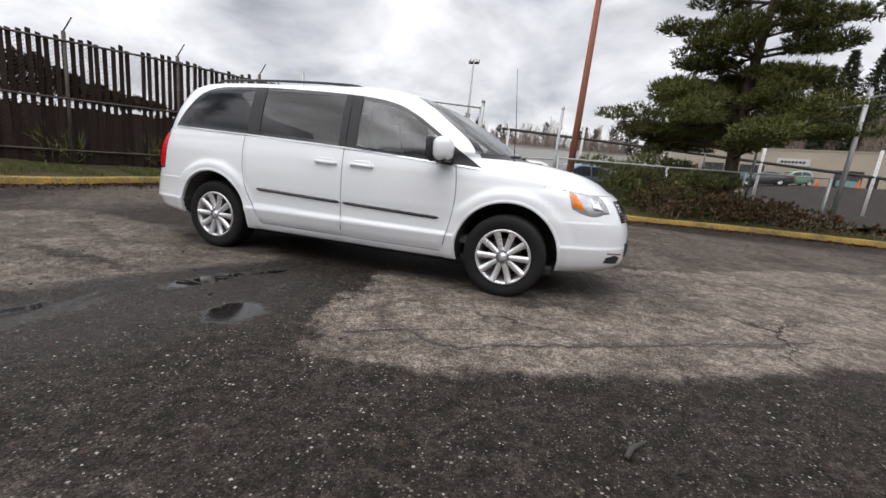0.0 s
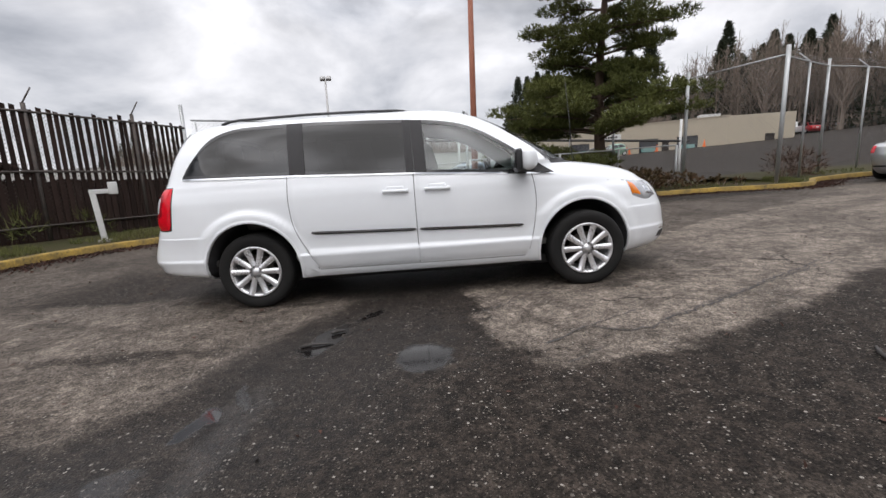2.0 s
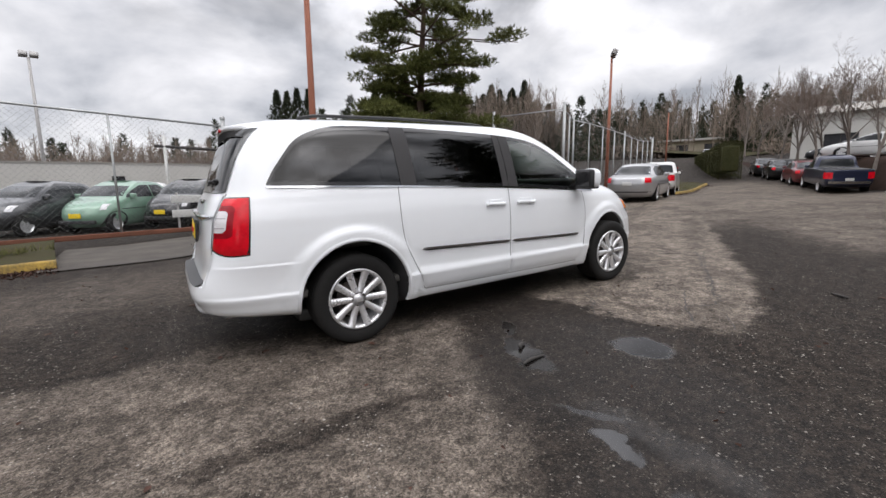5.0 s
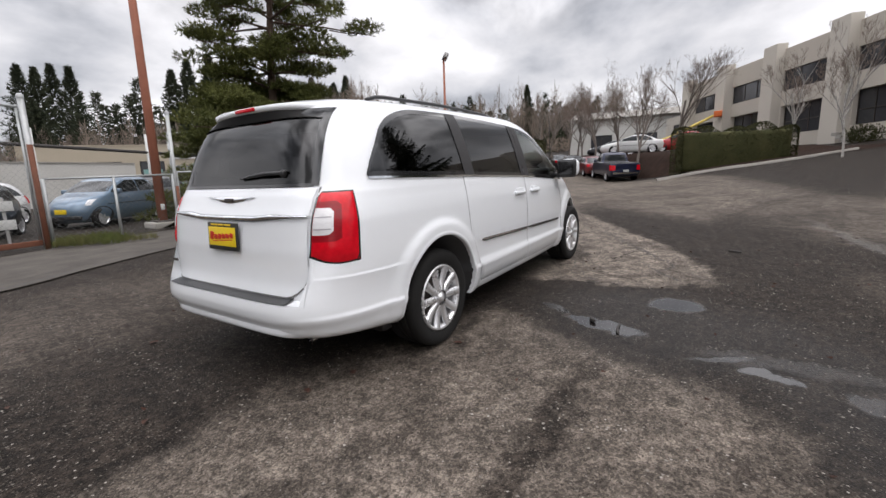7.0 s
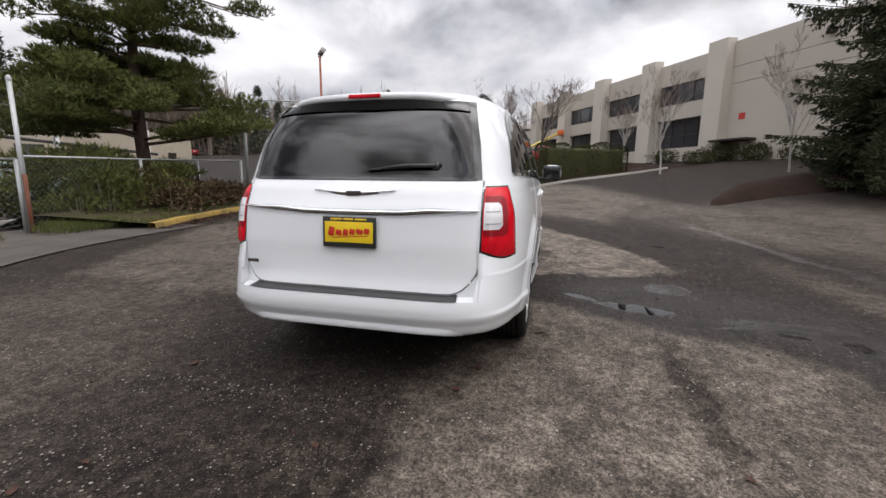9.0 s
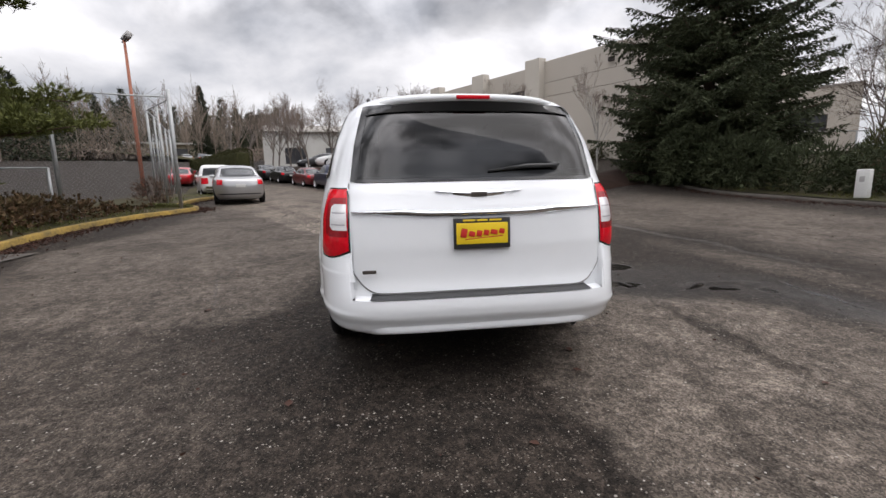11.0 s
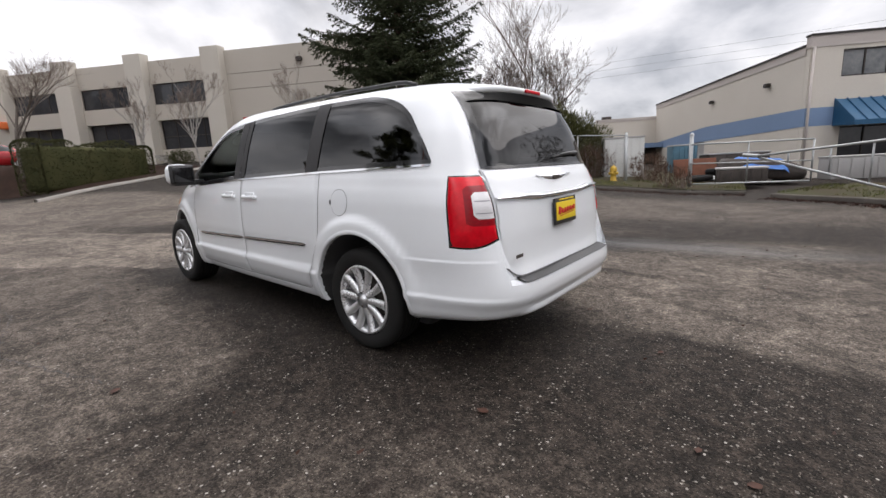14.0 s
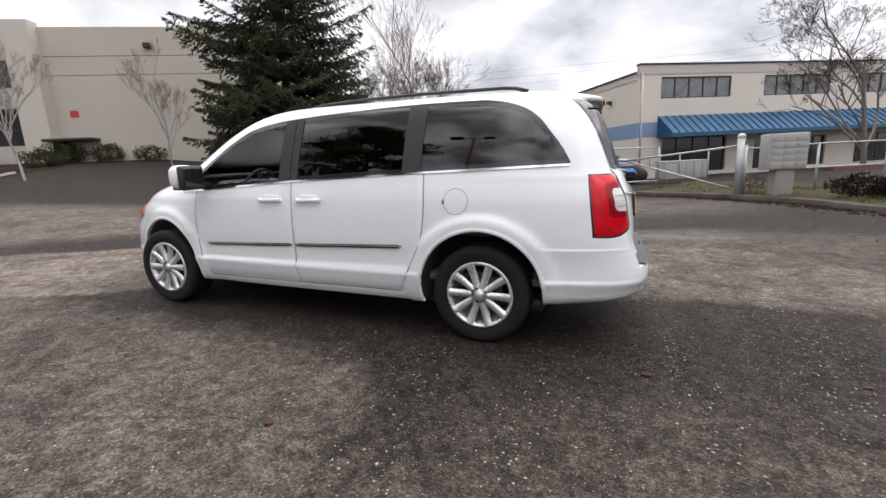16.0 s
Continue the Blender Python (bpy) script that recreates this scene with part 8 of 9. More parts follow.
# ---- wooded hills ----
def far_woods():
    rng = np.random.default_rng(77)
    chunks = []
    def conifer(x, y, z, h, w):
        chunks.append((x, y, z, h, w))
    def hill(x, y):
        return gz(x, y)
    def ring(n, az0, az1, d0, d1, h0, h1, rise=0.0):
        for _ in range(n):
            a = radians(rng.uniform(az0, az1)); d = rng.uniform(d0, d1)
            x, y = d * math.cos(a), d * math.sin(a)
            h = rng.uniform(h0, h1)
            conifer(x, y, hill(x, y) - 0.5 + rise * (d - d0), h, h * rng.uniform(0.24, 0.34))
    ring(150, 12, 36, 110, 160, 8, 15, 0.02)
    ring(70, 34, 52, 80, 120, 7, 12, 0.03)
    ring(40, 52, 60, 75, 105, 8, 13)
    ring(34, 44, 56, 80, 100, 11, 16)
    ring(46, 60, 80, 70, 110, 8, 13)
    ring(60, 80, 130, 90, 140, 7, 12)
    # single firs that stand above the woods, by the height of their tips
    for x, y, top in ((20.4, 101.6, 22.7), (22.1, 99.2, 22.2), (25.2, 102.3, 23.8), (27.1, 99.7, 23.4), (7.3, 99.9, 15.0), (9.6, 98.0, 12.5), (31.6, 71.9, 19.2), (31.7, 67.0, 20.0), (35.2, 67.0, 21.5), (45.5, 65.4, 19.5), (26.1, 70.4, 16.8),
                      (50.7, 71.9, 24.2), (58.3, 60.5, 21.1), (58.7, 54.5, 15.9), (58.9, 50.2, 15.1), (58.8, 47.1, 15.9), (60.5, 44.5, 13.5), (91.4, 36.7, 21.2), (81.6, 46.2, 18.7), (89.6, 29.7, 16.5), (54.5, 57.5, 13.0), (39.0, 71.0, 13.5)):
        h = top - hill(x, y) + 0.3
        conifer(x, y, hill(x, y) - 0.3, h, min(5.6, h * rng.uniform(0.24, 0.31)))
    P, D, Ln = [], [], []
    for (x, y, z, h, w) in chunks:
        m = 2900 if math.hypot(x, y) < 72 or h > 15.2 else 420
        q = rng.uniform(0.0, 1.0, m) ** 1.3
        a = rng.uniform(0, 6.283, m)
        lay = 0.68 + 0.32 * np.sin(q * 60 + x + 2.2 * np.sin(a * 2 + y)) * np.minimum(1.0, 4 * (1 - q))
        r = (w * (1 - q) ** 0.85 + 0.05) * np.sqrt(rng.uniform(0.03, 1.2, m)) * lay
        P.append(np.stack([x + r * np.cos(a), y + r * np.sin(a), z + h * (0.06 + 0.93 * q)], 1))
        D.append(np.stack([np.cos(a), np.sin(a), np.full(m, -0.15) + 0.9 * q], 1))
        Ln.append(np.full((m * 3, 1), h * (0.030 if m > 500 else 0.055)))
    P, D, Ln = np.concatenate(P), np.concatenate(D), np.concatenate(Ln)
    V, F = tufts(rng, P, D, Ln, 0.075, 3, 0.6)
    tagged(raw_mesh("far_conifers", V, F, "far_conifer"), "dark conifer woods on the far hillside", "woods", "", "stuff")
    # leafless woods as upright fans of fine branches
    A, B, R = [], [], []
    def bare(x, y, z, h):
        A.append((x, y, z)); B.append((x + rng.normal(0, 0.2), y + rng.normal(0, 0.2), z + h * 0.9)); R.append(0.10)
        for k in range(46):
            q = rng.uniform(0.2, 0.95)
            a = rng.uniform(0, 6.28)
            L = h * 0.34 * (1.12 - q) * rng.uniform(0.5, 1.2)
            p = (x, y, z + h * q * 0.85)
            t = (x + L * 0.55 * math.cos(a), y + L * 0.55 * math.sin(a), p[2] + L)
            A.append(p); B.append(t); R.append(0.035)
            for m in range(2):
                f = rng.uniform(0.4, 0.9)
                s = tuple(p[i] + (t[i] - p[i]) * f for i in range(3))
                A.append(s); B.append((s[0] + rng.normal(0, 0.3 * L), s[1] + rng.normal(0, 0.3 * L), s[2] + L * rng.uniform(0.3, 0.8))); R.append(0.025)
    for n, az0, az1, d0, d1, h0, h1 in ((110, 10, 40, 80, 130, 9, 17), (110, 40, 60, 72, 110, 9, 16), (70, 43, 58, 74, 92, 13, 18), (130, 60, 90, 62, 95, 6, 10), (210, 85, 128, 55, 95, 6, 9.5), (16, 0, 10, 70, 100, 6, 9)):
        for _ in range(n):
            a = radians(rng.uniform(az0, az1)); d = rng.uniform(d0, d1)
            x, y = d * math.cos(a), d * math.sin(a)
            bare(x, y, gz(x, y) - 0.3, rng.uniform(h0, h1))
    A, B, R = np.array(A), np.array(B), np.array(R)[:, None]
    d = B - A
    s = np.cross(d, rng.normal(0, 1, d.shape)); s /= np.linalg.norm(s, axis=1, keepdims=True) + 1e-9
    V = np.stack([A - s * R, A + s * R, B + s * R * 0.3, B - s * R * 0.3], 1).reshape(-1, 3)
    F = np.arange(len(A))[:, None] * 4 + np.array([[0, 1, 2, 3]])
    tagged(raw_mesh("far_bare_woods", V, F, "far_bare"), "grey-brown leafless woods in front of the conifers", "woods", "", "stuff")
    # brush below the woods
    P = []
    for az0, az1, d0, d1, n in ((8, 50, 75, 115, 4200), (72, 130, 58, 80, 6500)):
        for _ in range(n):
            a = radians(rng.uniform(az0, az1)); q = rng.uniform(d0, d1)
            x, y = q * math.cos(a), q * math.sin(a)
            if -8 < y - 0.45 * x < 6 and x < 100 and az0 < 50:
                continue
            P.append((x, y, gz(x, y) + rng.uniform(0, 2.4)))
    P = np.array(P)
    V, F = tufts(rng, P, np.tile(np.array([[0, 0, 1.0]]), (len(P), 1)), 0.8, 0.05, 4, 0.7)
    tagged(raw_mesh("far_brush", V, F, "far_bare"), "brown brush at the foot of the woods", "woods", "", "stuff")
    # grassy slope at the road's end
    verts = []
    for i in range(12):
        for j in range(8):
            x, y = 70 + 5.5 * i, 26 + 5.0 * j + 0.12 * i * i
            verts.append((x, y, gz(x, y) + 0.03 + 1.6 * min(1.0, j / 4) + 0.3 * math.sin(i * 0.7)))
    tagged(link_mesh("ground_slope", verts, grid_faces(12, 8), "verge"), "grassy slope at the end of the road", "slope", "", "structure")


far_woods()


# ---- parked cars ----
def paint(name, c, metal=0.3):
    M[name] = surf(name, c, tuple(v * 0.9 for v in c), 0.3, metal, 0.8, 9, 0, 0.9, 0.05)
    return name


paint("silver_paint", (0.48, 0.48, 0.49), 0.6); paint("pale_white_paint", (0.74, 0.74, 0.73), 0.0); paint("navy_paint", (0.015, 0.02, 0.05)); paint("red_paint", (0.42, 0.015, 0.02))
paint("maroon_paint", (0.16, 0.02, 0.025)); paint("black_paint", (0.014, 0.014, 0.016)); paint("mint_paint", (0.22, 0.36, 0.27), 0.1); paint("slate_blue_paint", (0.15, 0.22, 0.30)); paint("dark_grey_paint", (0.06, 0.062, 0.066))
M["car_glass"] = surf("car_window_glass", (0.02, 0.022, 0.024), (0.035, 0.038, 0.04), 0.05, 0, 1, 5, 0, 0, 0.02)

SHAPES = {
    "sedan": dict(wheels=((-1.34, 0.31), (1.34, 0.31)), r=0.31, belt=0.93, top=1.36, sidew=(-1.35, 0.95), rear=(1.0, 1.34), tail=(0.72, 0.90), rows=[
        (0.18, -2.15, 2.15, 0.78, 4, 3), (0.30, -2.28, 2.30, 0.85, 4.2, 3.1), (0.50, -2.34, 2.34, 0.885, 4.5, 3.2), (0.66, -2.35, 2.30, 0.89, 4.8, 3.2), (0.76, -2.33, 2.18, 0.885, 5, 3.2), (0.86, -2.30, 1.85, 0.87, 5, 3.3), (0.92, -2.24, 1.45, 0.85, 5, 3.8),
        (0.96, -2.10, 1.20, 0.83, 5, 4.5), (0.985, -1.85, 1.10, 0.815, 5, 5), (1.10, -1.52, 0.86, 0.765, 5, 5), (1.25, -1.20, 0.50, 0.70, 5, 5), (1.36, -0.92, 0.18, 0.63, 4.6, 4.6), (1.41, -0.72, 0.0, 0.54, 4, 4), (1.44, -0.5, -0.15, 0.32, 3.5, 3.5)]),
    "hatch": dict(wheels=((-1.13, 0.29), (1.17, 0.29)), r=0.29, belt=0.96, top=1.38, sidew=(-1.30, 0.72), rear=(1.0, 1.34), tail=(0.72, 0.98), rows=[
        (0.18, -1.58, 1.58, 0.70, 3.8, 2.8), (0.30, -1.70, 1.72, 0.77, 4, 2.9), (0.50, -1.75, 1.77, 0.81, 4.2, 3), (0.70, -1.75, 1.70, 0.812, 4.4, 3), (0.82, -1.72, 1.55, 0.805, 4.5, 3.1), (0.90, -1.69, 1.36, 0.79, 4.5, 3.4), (0.96, -1.66, 1.12, 0.775, 4.5, 4),
        (1.0, -1.63, 0.98, 0.76, 4.5, 4.5), (1.15, -1.54, 0.72, 0.715, 4.5, 4.6), (1.30, -1.42, 0.42, 0.655, 4.4, 4.4), (1.40, -1.28, 0.18, 0.58, 4, 4), (1.46, -1.02, -0.05, 0.46, 3.6, 3.6), (1.49, -0.7, -0.2, 0.25, 3, 3)]),
    "pickup": dict(wheels=((-1.75, 0.37), (1.75, 0.37)), r=0.37, belt=1.12, top=1.68, sidew=(-0.30, 1.35), rear=(1.16, 1.60), tail=(0.72, 1.02), rows=[
        (0.32, -2.60, 2.55, 0.84, 9, 4), (0.45, -2.72, 2.72, 0.90, 10, 4), (0.60, -2.76, 2.76, 0.93, 11, 4), (0.80, -2.74, 2.74, 0.935, 12, 4), (0.98, -2.73, 2.62, 0.93, 12, 4), (1.08, -2.72, 2.35, 0.92, 12, 4.4), (1.12, -2.71, 1.75, 0.91, 12, 5),
        (1.135, -0.55, 1.55, 0.90, 7, 5.5), (1.17, -0.48, 1.45, 0.885, 7, 5.5), (1.40, -0.42, 1.05, 0.82, 7, 5.5), (1.60, -0.36, 0.72, 0.75, 6.5, 5.2), (1.70, -0.30, 0.50, 0.69, 6, 5), (1.76, -0.18, 0.25, 0.55, 5, 4.4), (1.785, 0.0, 0.1, 0.3, 4, 4)]),
}


def wheel_meshes():
    bm = bmesh.new()
    bm_lathe(bm, [(0.60, 0.30), (0.66, 0.05), (0.68, -0.02), (0.72, -0.03), (0.85, -0.05), (0.96, -0.02), (1.0, 0.06), (1.0, 0.55), (0.95, 0.62), (0.7, 0.64)], 28)
    t = part("tyre", bm, "rubber", None)
    bm = bmesh.new()
    bm_lathe(bm, [(0.0, 0.0), (0.16, -0.01), (0.18, 0.06), (0.62, 0.10), (0.66, 0.0), (0.69, -0.03)], 28)
    for k in range(5):
        a = radians(90 + 72 * k)
        c, s = math.cos(a), math.sin(a)
        vs = [bm.verts.new((r * c - w * s, y, r * s + w * c)) for r, w, y in ((0.1, -0.12, -0.03), (0.66, -0.10, -0.04), (0.66, 0.10, -0.04), (0.1, 0.12, -0.03))]
        bm.faces.new(vs)
    r = part("rim", bm, "alloy", None)
    me = (t.data, r.data)
    bpy.data.objects.remove(t); bpy.data.objects.remove(r)
    return me


TYRE, RIM = wheel_meshes()


def make_car(name, shape, colour, label, plate="yellow_plate", group=""):
    S = SHAPES[shape]
    sh = Shell(S["rows"], -0.1, S["wheels"], 0.015, S["r"] * 1.15)
    car = new(name)
    tagged(car, label, "car", group)
    zs = sorted({round(z, 3) for r0, r1 in zip(S["rows"], S["rows"][1:]) for z in frange(r0[0], r1[0], 5)})
    v, f = sh.mesh(zs, 96)
    link_mesh("body", v, f, colour, car)
    b, t = S["belt"] + 0.03, S["top"]
    x0, x1 = S["sidew"]
    for s in (-1, 1):
        def hi(x):
            q = max(0.0, min(1.0, (x - x0) / 0.42, (x1 - x) / 0.72))
            return b + 0.02 + (t - b - 0.05) * q ** 0.7
        mid = (x0 + x1) / 2 - 0.1
        for a, c in ((x0, mid - 0.03), (mid + 0.03, x1)):
            patch("window", frange(a, c, 16), lambda x: b, hi, 7, (lambda x, z, s=s: sh.side(x, z, s, 0.006)), "car_glass", car)
        for wx, wz in S["wheels"]:
            ring = [(wx + S["r"] * 1.16 * math.cos(q), max(0.19, wz + S["r"] * 1.16 * math.sin(q))) for q in frange(-0.25, math.pi + 0.25, 20)]
            verts = [sh.side(wx, wz, s, 0.004)] + [sh.side(x, z, s, 0.004) for x, z in ring]
            link_mesh("wheel_well", verts, [(0, 1 + k, 2 + k) for k in range(19)], "black_trim", car)
            wh = new("wheel", TYRE)
            wh.parent = car
            y = sh.side(wx, wz + 0.1, s).y
            wh.matrix_basis = Matrix.Translation((wx, y - s * 0.005, S["r"])) @ pose(0, 0, 0, 0, 20 * wx, 0 if s < 0 else 180) @ Matrix.Diagonal((S["r"], S["r"] * 0.9, S["r"], 1))
            ri = new("rim", RIM)
            ri.parent = wh
        verts = [sh.side(x, z, s, 0.006) for x in frange(x0 - 0.1, x1 + 0.3, 20) for z in (S["belt"] - 0.30, S["belt"] - 0.28)]
        link_mesh("side_moulding", verts, grid_faces(20, 2), "black_trim", car)
        bm = bmesh.new()
        mp = sh.side(x1 - 0.15, b + 0.05, s, 0.10)
        bm_box(bm, mp, (0.10, 0.17, 0.13), 0.03)
        part("mirror", bm, colour, car)
        # lamps at the corners
        z0, z1 = S["tail"]
        verts = []
        for i in range(8):
            for j in range(5):
                z = z0 + (z1 - z0) * j / 4
                t0, t1 = sh.theta(z, y=sh.get(z)[2] * 0.66), sh.theta(z, x=sh.get(z)[0] + 0.28)
                p = sh.point(t0 + (t1 - t0) * i / 7, z)
                verts.append((p.x - 0.012, s * (p.y + 0.006), z))
        link_mesh("tail_lamp", verts, grid_faces(8, 5), "red_lens", car)
        verts = []
        for i in range(8):
            for j in range(5):
                z = z0 - 0.05 + (z1 - z0) * 0.62 * j / 4
                t0, t1 = sh.theta(z, y=sh.get(z)[2] * 0.64, front=True), sh.theta(z, x=sh.get(z)[1] - 0.30, front=True)
                p = sh.point(t0 + (t1 - t0) * i / 7, z)
                verts.append((p.x + 0.012, s * (p.y + 0.006), z))
        link_mesh("head_lamp", verts, grid_faces(8, 5), "clear_lens", car)
    rz0, rz1 = S["rear"]
    patch("rear_window", frange(-1, 1, 16), lambda u: rz0, lambda u: rz1 - 0.03 * u * u, 7, lambda u, z: sh.end(u * sh.get(z)[2] * 0.80, z, False, 0.006), "car_glass", car)
    patch("windshield", frange(-1, 1, 16), lambda u: rz0 + 0.03, lambda u: rz1 - 0.02 * u * u, 7, lambda u, z: sh.end(u * sh.get(z)[2] * 0.86, z, True, 0.006), "car_glass", car)
    for fr in (False, True):
        bm = bmesh.new()
        p = sh.end(0, 0.52 if fr else S["tail"][0] - 0.04, fr, 0.012)
        bm_box(bm, p, (0.02, 0.32, 0.13), 0.004)
        part("plate", bm, plate, car)
    bm = bmesh.new()
    bm_box(bm, sh.end(0, 0.34, True, -0.02), (0.08, 1.0, 0.10), 0.02)
    part("lower_grille", bm, "black_trim", car)
    verts = [sh.end(u, z, False, 0.008) for u in frange(-0.75, 0.75, 20) for z in (0.36, 0.40)]
    link_mesh("bumper_strip", verts, grid_faces(20, 2), "black_trim", car)
    if shape == "pickup":
        verts = [sh.end(u * 0.75, z, False, 0.012) for u in frange(-1, 1, 12) for z in (0.48, 0.53, 0.60)]
        link_mesh("step_bumper", verts, grid_faces(12, 3), "chrome", car)
        bm = bmesh.new()
        bm_box(bm, (-1.65, 0, 1.135), (2.0, 1.62, 0.02), 0.004)
        part("bed_cover", bm, "black_trim", car)
    return car


def park(car, x, y, yaw, z=None, pitch=None):
    c, s = math.cos(radians(yaw)), math.sin(radians(yaw))
    if z is None:
        za, zb = gz(x - 1.3 * c, y - 1.3 * s), gz(x + 1.3 * c, y + 1.3 * s)
        z, pitch = (za + zb) / 2, -math.degrees(math.atan2(zb - za, 2.6))
    car.matrix_world = pose(x, y, z, 0, pitch or 0.0, yaw)
    return car


park(make_car("sedan", "sedan", "silver_paint", "silver four-door sedan parked by the tall fence", "white_metal"), 13.8, 6.5, 21)
park(make_car("pickup_truck", "pickup", "pale_white_paint", "white pickup truck parked ahead of the silver sedan", "white_metal"), 20.6, 9.7, 25)
ua = math.degrees(math.atan2(UA.y, UA.x))
park(make_car("pickup_truck", "pickup", "navy_paint", "dark blue pickup truck parked below the bank", "white_metal"), 26.7, 3.9, 28)
sed_red = make_car("sedan", "sedan", "maroon_paint", "dark red sedan in the row along the road", "white_metal", "cars along the road")
park(sed_red, 31.1, 6.5, 28)
for i, (col, dist_) in enumerate((("black_paint", 16.3), ("dark_grey_paint", 21.4), ("pale_white_paint", 46), ("black_paint", 52), ("silver_paint", 66))):
    p = Vector((22.0, 1.0, 0)) + UA * dist_
    park(make_car("sedan", "sedan", col, {"black_paint": "black", "maroon_paint": "dark red", "dark_grey_paint": "dark grey", "pale_white_paint": "white", "silver_paint": "silver"}[col] + " sedan parked in the row along the road", "white_metal", "cars along the road"), p.x, p.y, 28 if dist_ < 25 else ua)
park(make_car("sedan", "sedan", "red_paint", "red car parked up the road beyond the pickup", "white_metal"), 33.7, 17.0, 16)
park(make_car("sedan", "sedan", "red_paint", "bright red coupe on the raised car park", "white_metal"), 32.6, 0.3, 96, 2.47)
park(make_car("sedan", "sedan", "pale_white_paint", "white sedan on the raised car park", "white_metal"), 32.0, 3.6, 100, 2.45)
park(make_car("sedan", "sedan", "black_paint", "black car on the raised car park", "white_metal"), 38.0, 6.2, 100, 2.56)
# small cars in the fenced yard
LOT = "small cars in the fenced yard"
park(make_car("hatchback", "hatch", "mint_paint", "small pale green hatchback with a yellow plate", group=LOT), -3.95, 12.8, 238)
park(make_car("hatchback", "hatch", "black_paint", "small black hatchback with a yellow plate", group=LOT), -2.0, 12.75, 238)
park(make_car("hatchback", "hatch", "dark_grey_paint", "small dark grey hatchback with a yellow plate", group=LOT), -5.9, 12.9, 238)
park(make_car("hatchback", "hatch", "slate_blue_paint", "small slate blue hatchback parked side-on behind the fence", group=LOT), 1.5, 13.9, 214)
for i, (x, y, c) in enumerate(((-6.8, 16.4, "pale_white_paint"), (-4.0, 16.6, "pale_white_paint"), (-1.2, 17.4, "pale_white_paint"), (-9.5, 15.6, "dark_grey_paint"), (4.4, 18.0, "dark_grey_paint"), (7.2, 18.6, "mint_paint"))):
    park(make_car("hatchback", "hatch", c, ("small white" if c[0] == "p" else "small dark grey" if c[0] == "d" else "small pale green") + " hatchback in the yard's second row", group=LOT), x, y, 212)
for i, (x, y, c, sh_) in enumerate(((49.6, 55.5, "pale_white_paint", "pickup"), (52.4, 55.8, "red_paint", "sedan"), (56.2, 57.8, "silver_paint", "sedan"), (19.0, 46.5, "dark_grey_paint", "sedan"), (21.5, 47.5, "mint_paint", "hatch"))):
    park(make_car("car", sh_, c, "car parked far off by the tan store", "white_metal"), x, y, 30 + 40 * i)


# ---- poles and street furniture ----
def rust_pole():
    ob = new("steel_pole")
    ob.location = (1.51, 10.35, 0.05)
    tagged(ob, "tall rust-red steel pole standing on a bolted base", "pole")
    bm = bmesh.new()
    bm_tube(bm, [(0, 0, 0.05), (0, 0, 4), (0, 0, 9.2)], [0.118, 0.100, 0.075], 16)
    part("shaft", bm, "rust_pole", ob)
    bm = bmesh.new()
    bm_box(bm, (0, 0, 0.16), (0.46, 0.46, 0.05), 0.01)
    part("base_plate", bm, "dark_metal", ob)
    for a in (45, 135, 225, 315):
        bm = bmesh.new()
        bm_lathe(bm, [(0.0, 0.26), (0.025, 0.26), (0.025, 0.15)], 6, "z", Matrix.Translation((0.26 * math.cos(radians(a)), 0.26 * math.sin(radians(a)), 0)))
        part("bolt", bm, "dark_metal", ob)
    bm = bmesh.new()
    bm_box(bm, (0, 0, 0.02), (0.7, 0.7, 0.24), 0.03)
    part("footing", bm, "concrete", ob)
    bm = bmesh.new()
    bm_box(bm, (-0.02, -0.135, 0.55), (0.10, 0.03, 0.16), 0.01)
    part("hand_hole_cover", bm, "white_metal", ob)
    bm = bmesh.new()
    bm_tube(bm, [(-0.75, 0, 9.15), (0.75, 0, 9.15)], 0.035, 8)
    part("crossarm", bm, "dark_metal", ob)
    for x in (-0.85, 0.85):
        bm = bmesh.new()
        bm_box(bm, (x, 0, 9.2), (0.62, 0.36, 0.18), 0.04)
        part("lamp_head", bm, "dark_metal", ob)


rust_pole()


def flood_pole(x, y, z0, top, mat, label, heads, yaw, r=0.12):
    ob = new("flood_light_pole")
    ob.matrix_world = pose(x, y, z0, 0, 0, yaw)
    tagged(ob, label, "lamp post")
    h = top - z0
    bm = bmesh.new()
    bm_tube(bm, [(0, 0, -0.4), (0, 0, h)], [r, r * 0.55], 12)
    part("shaft", bm, mat, ob)
    bm = bmesh.new()
    bm_tube(bm, [(-0.5, 0, h), (0.5, 0, h)], 0.04, 8)
    part("crossarm", bm, "dark_metal", ob)
    for k in range(heads):
        bm = bmesh.new()
        bm_box(bm, ((k - (heads - 1) / 2) * 0.55, -0.12, h + 0.22), (0.46, 0.30, 0.34), 0.06, pose(0, 0, 0, 30, 0, 0))
        hd = part("flood_light", bm, "grey_metal", ob)
        bm = bmesh.new()
        bm_box(bm, ((k - (heads - 1) / 2) * 0.55, -0.27, h + 0.14), (0.38, 0.02, 0.26), 0.01, pose(0, 0, 0, 30, 0, 0))
        part("lens", bm, "clear_lens", hd)


flood_pole(22.0, 14.2, gz(22, 14.2), 9.1, "rust_pole", "brown pole with two flood lights inside the tall fence", 2, 40)
flood_pole(-9.7, 36.4, -0.2, 9.9, "grey_metal", "grey pole with two flood lights behind the low warehouse", 2, 180, 0.14)
flood_pole(46, 24.0, gz(46, 24), 9.0, "rust_pole", "distant pole with a single flood light", 1, 20, 0.1)


